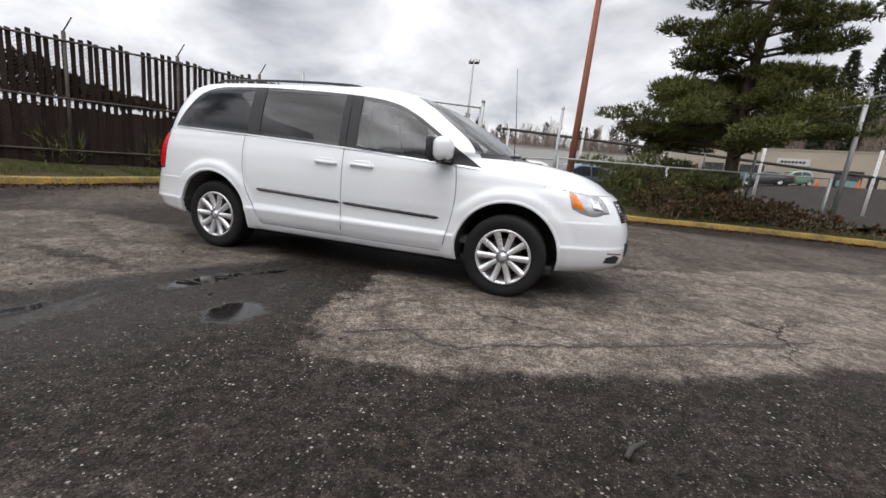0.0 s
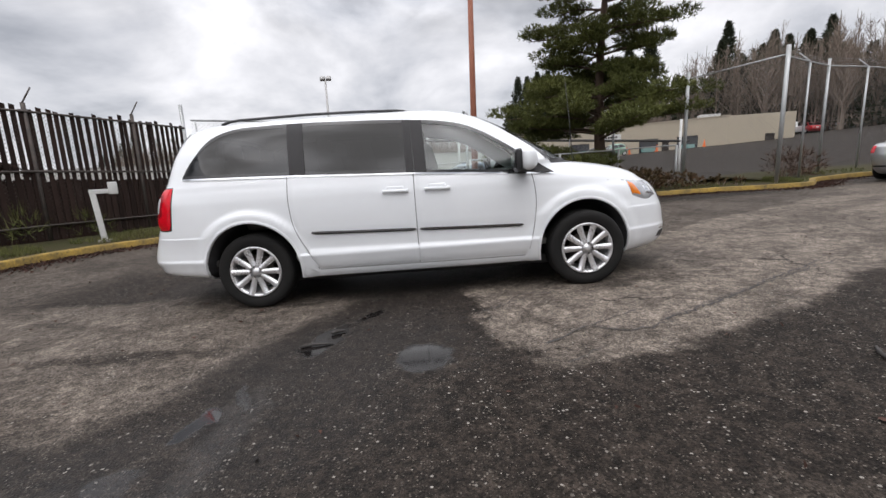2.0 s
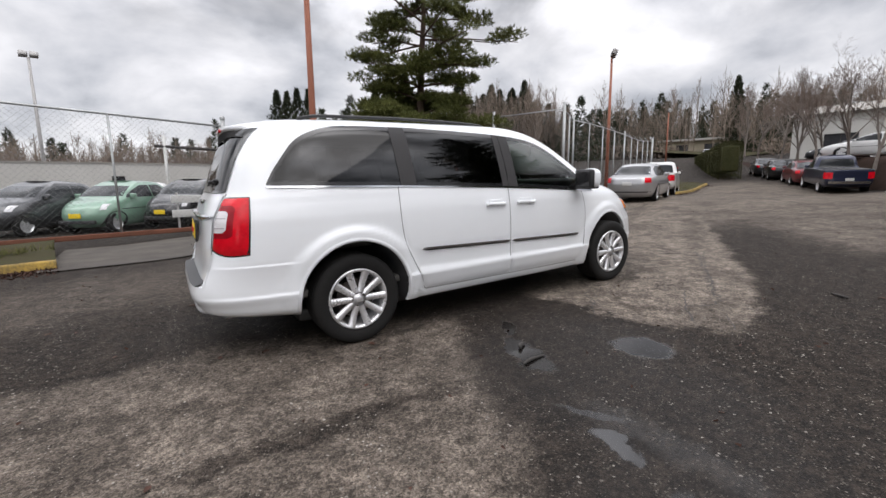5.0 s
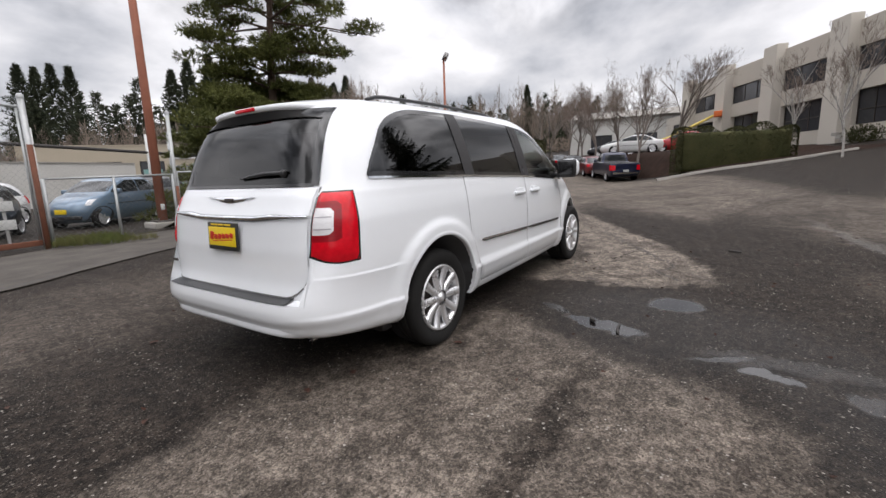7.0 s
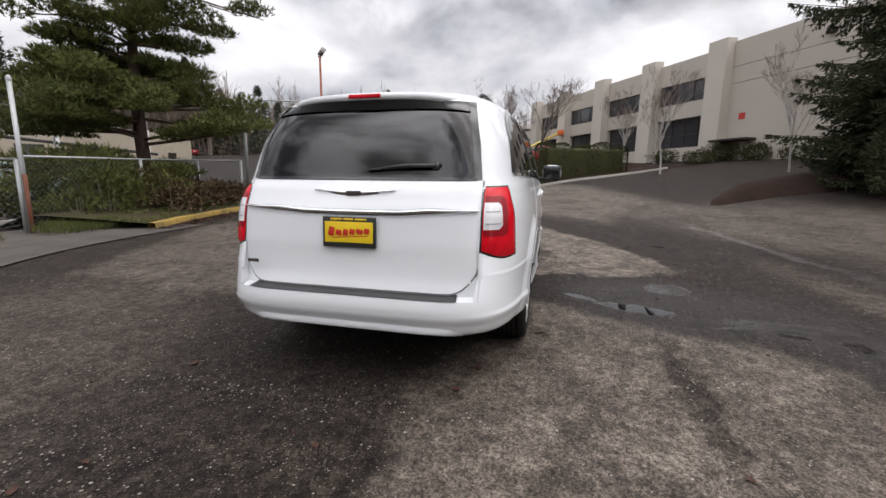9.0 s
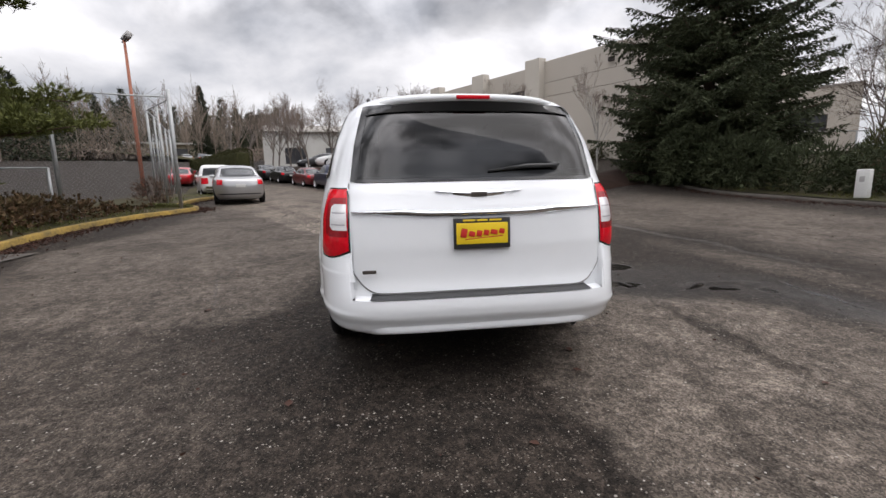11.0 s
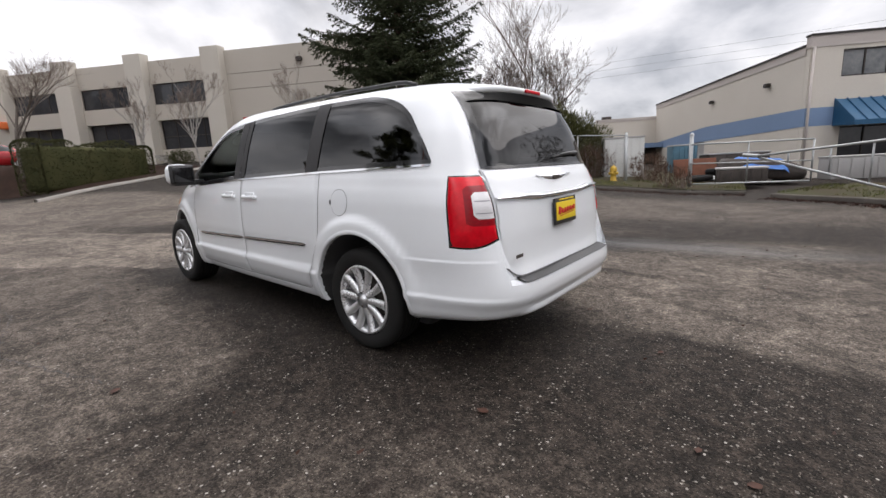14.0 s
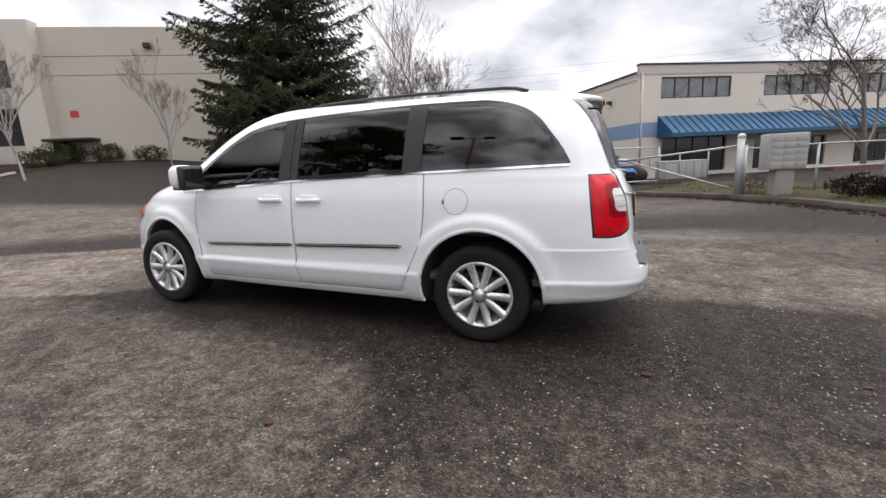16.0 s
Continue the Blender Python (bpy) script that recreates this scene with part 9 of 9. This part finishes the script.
def yard_beam():
    ob = new("pipe_rack")
    ob.location = (6, 20.6, 0)
    tagged(ob, "dark overhead pipe on white posts across the yard", "pipe")
    bm = bmesh.new()
    bm_tube(bm, [(-9.0, 0, 3.1), (0, 0, 2.75), (9, 0, 2.35)], 0.07, 8)
    part("pipe", bm, "roof_dark", ob)
    for x in (-8.6, -4.5, -0.4, 4.0, 8.5):
        bm = bmesh.new()
        bm_tube(bm, [(x, 0, -0.3), (x, 0, 3.6)], 0.07, 8)
        part("post", bm, "white_metal", ob)


yard_beam()
# white reader post by the slatted fence
rp = new("reader_post")
rp.matrix_world = pose(-6.84, 4.02, 0.02, 0, 0, 34)
tagged(rp, "white square post with a bracket and small box", "post")
bm = bmesh.new()
bm_box(bm, (0, 0, 0.50), (0.10, 0.10, 1.16), 0.008, pose(0, 0, 0, 0, -4, 0))
bm_box(bm, (0.10, 0, 1.04), (0.34, 0.10, 0.09), 0.008)
part("bent_post", bm, "white_metal", rp)
bm = bmesh.new()
bm_box(bm, (0.31, 0, 1.10), (0.16, 0.14, 0.25), 0.015)
part("reader_box", bm, "white_metal", rp)
bm = bmesh.new()
bm_box(bm, (0.04, 0, 0.02), (0.24, 0.24, 0.05), 0.01)
part("base_plate", bm, "concrete", rp)
# striped post at the gate
sp_ = new("striped_post")
sp_.location = (-6.52, 7.22, 0.0)
tagged(sp_, "post with worn red and white stripes beside the gate", "post")
for k in range(8):
    bm = bmesh.new()
    bm_tube(bm, [(0, 0, 0.22 * k), (0, 0, 0.22 * k + 0.22)], 0.05, 12)
    part("stripe", bm, "red_paint" if k % 2 else "white_metal", sp_)
# barricade panels behind the gate
for i, (x, y) in enumerate(((-2.1, 9.5),)):
    ob = new("barricade")
    ob.matrix_world = pose(x, y, 0.05, 0, 0, 12)
    tagged(ob, "white barricade of boards behind the low fence", "barricade")
    for z in (0.42, 0.80):
        bm = bmesh.new()
        bm_box(bm, (0, 0, z), (1.1, 0.03, 0.20), 0.005)
        part("board", bm, "white_metal", ob)
    for xx in (-0.4, 0.4):
        bm = bmesh.new()
        bm_box(bm, (xx, 0.03, 0.48), (0.05, 0.03, 1.0), 0.004)
        part("leg", bm, "grey_metal", ob)

# utility pedestal and hydrant
up_ = new("utility_pedestal")
up_.matrix_world = pose(4.35, -11.45, gz(4.35, -11.45) + 0.18, 0, 0, 20)
tagged(up_, "small pale utility pedestal beside the spruce", "utility box")
bm = bmesh.new(); bm_box(bm, (0, 0, 0.30), (0.26, 0.26, 0.72), 0.03)
part("housing", bm, "white_metal", up_)
bm = bmesh.new(); bm_box(bm, (0, 0.133, 0.42), (0.10, 0.01, 0.14), 0.003)
part("label_plate", bm, "grey_metal", up_)


def hydrant(x, y, z):
    ob = new("fire_hydrant")
    ob.location = (x, y, z)
    tagged(ob, "yellow cast iron fire hydrant on the grass", "hydrant")
    bm = bmesh.new()
    bm_lathe(bm, [(0.15, 0.0), (0.15, 0.04), (0.105, 0.05), (0.10, 0.38), (0.13, 0.40), (0.13, 0.44), (0.11, 0.45)], 20, "z")
    part("barrel", bm, "hydrant_yellow", ob)
    bm = bmesh.new()
    bm_lathe(bm, [(0.125, 0.45), (0.12, 0.50), (0.085, 0.57), (0.03, 0.60), (0.03, 0.64), (0.0, 0.64)], 20, "z")
    part("bonnet", bm, "hydrant_yellow", ob)
    for a, r in ((0, 0.055), (180, 0.055), (90, 0.075)):
        bm = bmesh.new()
        d = Vector((math.cos(radians(a)), math.sin(radians(a)), 0))
        bm_tube(bm, [d * 0.06 + Vector((0, 0, 0.32)), d * 0.17 + Vector((0, 0, 0.32))], r, 10)
        part("outlet_cap", bm, "hydrant_yellow", ob)


hydrant(1.59, -13.7, gz(1.59, -13.7) + 0.10)


def mailboxes(x, y, z, yaw):
    ob = new("mailbox_cluster")
    ob.matrix_world = pose(x, y, z, 0, 0, yaw)
    tagged(ob, "grey cluster of locked mailboxes on a pedestal", "mailbox")
    bm = bmesh.new(); bm_box(bm, (0, 0, 0.33), (0.40, 0.34, 0.70), 0.02)
    part("pedestal", bm, "concrete", ob)
    bm = bmesh.new(); bm_box(bm, (0, 0, 1.08), (0.84, 0.45, 0.86), 0.02)
    body = part("cabinet", bm, "grey_metal", ob)
    for i in range(3):
        for j in range(5):
            bm = bmesh.new()
            bm_box(bm, (-0.27 + 0.27 * i, 0.228, 0.76 + 0.155 * j), (0.25, 0.012, 0.14), 0.004)
            d = part("mail_door", bm, "grey_metal", body)
            bm = bmesh.new()
            bm_lathe(bm, [(0.0, 0.0), (0.009, 0.0), (0.009, -0.008)], 8, "y", Matrix.Translation((-0.18 + 0.27 * i, 0.24, 0.76 + 0.155 * j)) @ pose(0, 0, 0, 0, 0, 180))
            part("lock", bm, "dark_metal", d)


mailboxes(-6.35, -9.34, 0.0, 12)
single_post("gate_post", -5.55, -9.73, -0.02, 1.52, 0.085, "galv", "stout galvanised post of the yard gate")
single_post("gate_post", -1.0, -13.2, 0.0, 1.75, 0.06, "galv", "galvanised post at the yard entrance")
single_post("gate_post", 1.25, -14.0, 0.1, 1.95, 0.06, "galv", "galvanised post near the yellow hydrant")
chain_fence("yard_fence", [(-5.7, -9.85), (-9.5, -11.9), (-14.5, -14.8)], 1.25, "low chain link fence in front of the warehouse", 2.6, base=0.05, end_extra=0.1, mid_rail=0.62)
chain_fence("yard_fence", [(1.25, -14.0), (5.5, -15.4), (12.0, -17.8)], 1.7, "chain link fence hung with brush", 2.8, base=0.1, end_extra=0.1)


def gate_leaf(name, label, bars, mat="galv"):
    ob = new(name)
    ob.location = bars[0][0]
    o = Vector(bars[0][0])
    tagged(ob, label, "gate")
    for k, (p, q, r) in enumerate(bars):
        bm = bmesh.new()
        bm_tube(bm, [Vector(p) - o, Vector(q) - o], r, 8)
        part("bar", bm, mat, ob)


gate_leaf("swing_gate", "sagging pipe gate hanging from its post", [((-5.55, -9.75, 1.28), (-2.9, -11.1, 1.02), 0.028), ((-5.55, -9.75, 0.12), (-2.9, -11.1, 0.98), 0.028), ((-4.9, -10.1, 0.36), (-4.9, -10.1, 1.2), 0.02), ((-4.25, -10.42, 0.58), (-4.25, -10.42, 1.14), 0.02), ((-3.5, -10.8, 0.8), (-3.5, -10.8, 1.08), 0.02), ((-2.9, -11.1, 1.02), (-2.55, -11.25, 1.05), 0.05)])
gate_leaf("swing_gate", "open pipe gate leaf lying across the yard entrance", [((-1.0, -13.1, 1.45), (-4.0, -13.6, 1.4), 0.025), ((-1.0, -13.1, 0.20), (-4.0, -13.6, 0.22), 0.025), ((-1.0, -13.1, 0.2), (-1.0, -13.1, 1.45), 0.025), ((-4.0, -13.6, 0.22), (-4.0, -13.6, 1.4), 0.025), ((-2.5, -13.35, 0.21), (-2.5, -13.35, 1.42), 0.02), ((-1.0, -13.1, 0.85), (-4.0, -13.6, 0.8), 0.018)])
# clutter in the yard
wk = new("covered_wreck")
wk.matrix_world = pose(-2.6, -16.9, 0.0, 0, 5, 205) @ Matrix.Scale(0.78, 4)
tagged(wk, "burnt dark car shell half covered with a blue tarp", "car wreck")
sh_w = Shell(SHAPES["hatch"]["rows"], -0.1, SHAPES["hatch"]["wheels"], 0.015, 0.33)
v_, f_ = sh_w.mesh([0.2, 0.3, 0.45, 0.6, 0.75, 0.85, 0.95, 1.0, 1.05], 64)
link_mesh("shell", v_, f_, "dark_metal", wk)
bm = bmesh.new()
bmesh.ops.create_grid(bm, x_segments=24, y_segments=18, size=0.5)
for v in bm.verts:
    x, y = v.co.x * 1.9 - 0.2, v.co.y * 1.9
    drop = max(0.0, abs(y) - 0.55) * 1.2 + max(0.0, abs(x + 0.2) - 0.75) * 0.9
    v.co = Vector((x, y, 1.12 - drop + 0.10 * noise.noise((x * 2.3, y * 2.3, 1.0))))
part("tarp", bm, "tarp_blue", wk)
for wx, wz in SHAPES["hatch"]["wheels"]:
    bm = bmesh.new()
    bm_lathe(bm, [(0.0, 0.0), (0.22, 0.0), (0.31, -0.03), (0.33, 0.0), (0.33, 0.18)], 28, "y", Matrix.Translation((wx, 0.86, wz)) @ pose(0, 0, 0, 0, 0, 180))
    part("wheel", bm, "rubber", wk)
for i, (x, y, w, d, h, yaw, mat, lab) in enumerate(((2.1, -16.3, 1.5, 1.3, 1.85, 25, "white_metal", "white metal storage container in the yard"), (-1.6, -18.6, 2.2, 1.0, 1.0, 30, "dark_metal", "rusty dark skip of scrap in the yard"), (0.4, -19.2, 1.0, 0.8, 1.45, 30, "teal_metal", "blue steel machine frame by the warehouse"), (-5.2, -17.2, 1.8, 0.8, 0.7, 25, "grey_metal", "grey bench of scrap parts"), (-2.2, -15.0, 1.4, 0.9, 0.5, 10, "dark_metal", "dark heap of engine parts"))):
    ob = new("container" if i == 0 else "scrap_bin")
    ob.matrix_world = pose(x, y, 0.0, 0, 0, yaw)
    tagged(ob, lab, "container")
    bm = bmesh.new()
    bm_box(bm, (0, 0, h / 2 + 0.08), (w, d, h), 0.03)
    part("shell", bm, mat, ob)
    for k in range(5):
        bm = bmesh.new()
        bm_box(bm, (-w / 2 + w * (k + 0.5) / 5, d / 2 + 0.015, h / 2 + 0.08), (0.05, 0.04, h * 0.94), 0.005)
        part("rib", bm, mat, ob)
    bm = bmesh.new()
    bm_box(bm, (0, 0, h + 0.11), (w * 1.03, d * 1.03, 0.06), 0.01)
    part("top_rim", bm, "grey_metal", ob)
def leaning_panel(x, y, w, h, yaw, lean, mat, label):
    ob = new("scrap_metal")
    ob.matrix_world = pose(x, y, gz(x, y), 0, 0, yaw)
    tagged(ob, label, "scrap")
    bm = bmesh.new()
    bm_box(bm, (0, 0, 0), (w, 0.04, h), 0.01)
    bmesh.ops.transform(bm, matrix=Matrix.Translation((0, 0, h / 2 * math.cos(radians(lean)))) @ pose(0, 0, 0, lean, 0, 0), verts=bm.verts)
    sheet = part("sheet", bm, mat, ob)
    bm = bmesh.new()
    for k in range(3):
        bm_box(bm, ((k - 1) * w * 0.36, -0.035, 0), (0.05, 0.03, h * 0.96), 0.005)
    bmesh.ops.transform(bm, matrix=Matrix.Translation((0, 0, h / 2 * math.cos(radians(lean)))) @ pose(0, 0, 0, lean, 0, 0), verts=bm.verts)
    part("stiffener", bm, mat, sheet)


for px, py, w, h, yaw, lean, mat, lab in ((-0.6, -16.6, 1.6, 1.0, 35, 15, "rust", "rusty sheet leaning on the scrap heap"), (-1.6, -15.9, 0.9, 0.55, 5, 38, "pale_white_paint", "dented white door panel on the heap")):
    leaning_panel(px, py, w, h, yaw, lean, mat, lab)


def tyre_heap(x, y, seed):
    rng = random.Random(seed)
    for k in range(7):
        bm = bmesh.new()
        bm_lathe(bm, [(0.19, 0.07), (0.20, -0.07), (0.26, -0.10), (0.31, -0.07), (0.325, 0.0), (0.31, 0.07), (0.26, 0.10), (0.19, 0.07)], 22, "z")
        ob = part("old_tyre", bm, "rubber", None)
        lay = k // 3
        ob.matrix_world = pose(x + rng.uniform(-0.5, 0.5), y + rng.uniform(-0.4, 0.4), gz(x, y) + 0.11 + 0.2 * lay, rng.uniform(-12, 12), rng.uniform(-12, 12), 0)
        tagged(ob, "worn black tyre on a heap in the yard", "tyre", "heap of old tyres")


tyre_heap(-1.2, -15.2, 3)
# mulch mound by the mailboxes
clump("mulch_mound", [(-7.5, -8.3, 0.05, 0.6, 0.45), (-7.9, -8.0, 0.05, 0.45, 0.35)], "dark brown mound of cuttings on the grass", "mound", "mulch", 5200, 1, 160, 4, 0.05, 0.012, 0.4)
clump("dry_shrub", [(-5.95, -10.0, 0.1, 0.3, 0.4)], "small dead bush beside the gate post", "shrub", "shrub_brown", 2600, 1, 161, 4, 0.08, 0.005, 0.8, 6)


def boom_lift():
    ob = new("boom_lift")
    ob.matrix_world = pose(40.0, 3.0, 2.6, 0, 0, 0)
    tagged(ob, "orange and yellow boom lift in the upper car park", "lift")
    bm = bmesh.new(); bm_box(bm, (0, 0, 0.8), (1.6, 2.2, 0.8), 0.1)
    part("chassis", bm, "yellow_arm", ob)
    bm = bmesh.new(); bm_tube(bm, [(0.0, 0, 1.1), (0.1, -1.1, 1.45), (0.3, -4.3, 3.05)], [0.16, 0.15, 0.10], 8)
    part("arm", bm, "yellow_arm", ob)
    bm = bmesh.new(); bm_box(bm, (0.32, -4.6, 3.15), (0.5, 0.6, 0.5), 0.05)
    part("basket", bm, "orange", ob)


boom_lift()
# overhead wires behind the warehouse
ow = new("overhead_wires")
ow.location = (8, -45, 9)
tagged(ow, "thin black overhead wires far behind the warehouse", "cable")
for k in range(3):
    bm = bmesh.new()
    bm_tube(bm, [(-70, -6, 1.5 + 0.7 * k), (-20, -2, 0.0 + 0.7 * k), (30, 2, 1.2 + 0.7 * k), (50, 3, 1.7 + 0.7 * k)], 0.009, 4)
    part("wire", bm, "roof_dark", ow)

# ---- small things on the asphalt ----
def crack(pts, seed, w=0.010):
    rng = random.Random(seed)
    line = []
    for a, b in zip(pts, pts[1:]):
        a, b = Vector(a), Vector(b)
        n = max(2, int((b - a).length / 0.045))
        line += [a.lerp(b, i / n) + Vector((rng.gauss(0, 0.014), rng.gauss(0, 0.014))) for i in range(n)]
    verts, faces = [], []
    for i, p in enumerate(line):
        t = (line[min(i + 1, len(line) - 1)] - line[max(i - 1, 0)]).normalized()
        ww = w * rng.uniform(0.25, 1.1)
        for s in (-1, 1):
            q = p + Vector((-t.y, t.x)) * (s * ww / 2)
            verts.append((q.x, q.y, gz(q.x, q.y) + 0.004))
    faces = [(2 * i, 2 * i + 2, 2 * i + 3, 2 * i + 1) for i in range(len(line) - 1)]
    tagged(link_mesh("ground_crack", verts, faces, "roof_dark", None, False), "thin dark crack wandering through the asphalt", "crack", "", "structure")


CRACKS = (((0.81, -2.26), (1.0, -2.14), (1.19, -2.02), (1.35, -2.16), (1.59, -2.12), (1.89, -1.93), (2.24, -1.74), (2.67, -1.48), (2.97, -1.28), (3.27, -1.13), (3.97, -0.69)),
          ((2.67, -1.48), (2.75, -1.68), (2.88, -1.84)),
          ((0.59, -1.48), (0.89, -1.14), (1.09, -1.14), (1.46, -1.02)),
          ((0.85, -2.57), (0.97, -2.47), (1.23, -2.34)),
          ((1.19, -2.02), (1.4, -1.88), (1.67, -1.76)),
          ((0.93, -1.23), (0.5, -1.53), (0.23, -1.72)),
          ((3.96, -0.81), (2.58, -1.52), (1.61, -2.07)),
          ((2.86, 1.67), (2.44, 1.62), (1.88, 1.66), (1.42, 1.82)),
          ((-0.6, 2.2), (0.5, 2.6), (1.6, 2.4), (2.8, 2.7), (4.2, 2.5)), ((1.6, 2.4), (1.5, 3.0), (1.9, 3.6)), ((-2.8, -5.0), (-1.2, -5.6), (1.0, -5.5), (3.4, -6.0)), ((3.2, 2.2), (4.5, 3.6), (6.0, 4.2)))
for i, c in enumerate(CRACKS):
    crack(c, 200 + i, 0.020 if i == 0 else 0.013)


def leaf(x, y, size, yaw, seed):
    rng = random.Random(seed)
    verts = []
    for i in range(6):
        for j in range(3):
            q = i / 5
            w = size * 0.36 * math.sin(math.pi * (0.08 + 0.88 * q)) * (j - 1)
            verts.append((size * (q - 0.5), w + size * 0.08 * math.sin(3 * q + seed), 0.008 + abs(j - 1) * size * 0.16 * rng.uniform(0.2, 1.0) + 0.02 * size * math.sin(5 * q)))
    ob = link_mesh("fallen_leaf", verts, grid_faces(6, 3), "leaf_litter")
    ob.matrix_world = pose(x, y, gz(x, y), 0, 0, yaw)
    tagged(ob, "wet brown fallen leaf on the asphalt", "leaf", "fallen leaves")


for i, (x, y, s) in enumerate(((-2.6, 1.1, 0.13), (-3.7, 0.9, 0.11), (-3.5, 0.8, 0.08), (-0.8, 2.2, 0.14), (-2.2, -0.7, 0.12), (-2.5, -0.62, 0.10), (-1.5, -1.05, 0.12), (1.9, -3.3, 0.10), (0.48, -2.83, 0.05), (-3.15, -0.1, 0.09), (-1.9, 0.6, 0.1), (-3.2, 1.9, 0.09), (-4.3, -1.3, 0.08), (-2.9, -1.95, 0.08), (2.6, -3.0, 0.10), (-3.6, -2.0, 0.07))):
    leaf(x, y, s * 0.5, 47 * i, i)


def stick(x, y, L, yaw, r, label="dark wet stick lying on the asphalt"):
    ob = new("stick")
    ob.matrix_world = pose(x, y, gz(x, y) + r, 0, 0, yaw)
    tagged(ob, label, "stick")
    bm = bmesh.new()
    bm_tube(bm, [(-L / 2, 0, 0), (-L * 0.1, 0.012, 0.004), (L / 2, 0, 0)], [r, r * 1.1, r * 0.6], 6)
    part("twig", bm, "roof_dark", ob)


stick(-0.72, -2.0, 0.22, 8, 0.010)
stick(2.45, -2.75, 0.16, 60, 0.012, "short curled piece of black rubber on the asphalt")
stick(-0.62, -1.78, 0.10, 30, 0.015)
stick(-4.6, -3.4, 0.12, 80, 0.008)


def litter():
    rng = np.random.default_rng(5)
    n = 900
    P = np.stack([rng.uniform(-9, 12, n), rng.uniform(-12, 7, n)], 1)
    z = ground_z(P[:, 0], P[:, 1]) + 0.004
    P = np.concatenate([P, z[:, None]], 1)
    keep = (np.abs(P[:, 1]) > 1.1) | (np.abs(P[:, 0]) > 2.8)
    P = P[keep]
    D = rng.normal(0, 1, P.shape); D[:, 2] = 0.12
    V, F = tufts(rng, P, D, 0.030, 0.008, 1, 0.2)
    tagged(raw_mesh("leaf_litter", V, F, "leaf_litter"), "scattered scraps of leaves and needles on the asphalt", "litter", "", "stuff")
    # litter and needles gathered along the kerbs
    pts = []
    for line in (line_l, line_r, line_s, line_t):
        for i in range(len(line) - 1):
            for _ in range(38):
                p = line[i].lerp(line[i + 1], rng.uniform(0, 1))
                t = (line[i + 1] - line[i]).normalized()
                q = p - Vector((-t.y, t.x)) * abs(rng.normal(0, 0.24))
                pts.append((q.x, q.y, gz(q.x, q.y) + 0.006))
    P = np.array(pts)
    D = rng.normal(0, 1, P.shape); D[:, 2] = 0.15
    V, F = tufts(rng, P, D, 0.05, 0.012, 2, 0.4)
    tagged(raw_mesh("kerb_litter", V, F, "leaf_litter"), "dark leaf litter gathered along the kerbs", "litter", "", "stuff")


litter()


# ---- pale building behind the spruce ----
def low_hall():
    h = new("pale_hall")
    h.location = (27.0, -31.0, 0.0)
    tagged(h, "pale beige hall with a flat parapet behind the spruce", "building")
    m = frame_at((0, 0), (-4.3, -4.0))
    m = m if (m.to_3x3() @ Vector((0, 1, 0))).x > 0 else m @ Matrix.Diagonal((1, -1, 1, 1))
    wall_with_holes("wall", -1.0, 5.4, -1.0, 7.6, [(1.4, 3.6, 4.2, 5.6)], 0.3, m, "tilt_wall", h)
    window_set(1.4, 3.6, 4.2, 5.6, 2, m, h, "dark_pane", 0.15)
    box_part("parapet_cap", (-1.1, -0.08, 7.6), (5.5, 0.36, 7.75), m, "concrete", h)
    box_part("end_wall", (-1.0, 0.3, -1.0), (-0.7, 12, 7.6), m, "tilt_wall", h)
    box_part("roof", (-0.7, 0.3, 7.1), (5.4, 12, 7.3), m, "roof_dark", h)


low_hall()


# tongue of mulch reaching out from the spruce's island
def mulch_tip():
    near = smooth_line([Vector(p) for p in ((8.4, -5.5), (9.0, -6.2), (10.2, -7.8), (11.0, -9.6), (11.6, -11.6))], 6)
    far = smooth_line([Vector(p) for p in ((8.7, -5.3), (10.4, -5.9), (13.2, -7.4), (15.8, -9.4), (17.6, -11.6))], 6)
    verts, n = [], 9
    for i, (a, b) in enumerate(zip(near, far)):
        tall = 0.42 * min(1.0, i / 9)
        for k in range(n):
            q = k / (n - 1)
            p = a.lerp(b, q)
            h = tall * math.sin(math.pi * min(1.0, q * 1.25 + 0.02)) if q < 0.78 else 0.0
            verts.append((p.x, p.y, gz(p.x, p.y) - 0.02 + h + 0.03 * noise.noise((p.x * 2.1, p.y * 2.1, 4.0)) * min(1.0, i / 4)))
    tagged(link_mesh("ground_island", verts, grid_faces(len(near), n), "mulch"), "low mound of dark brown bark mulch beside the drive", "mound", "", "structure")


mulch_tip()
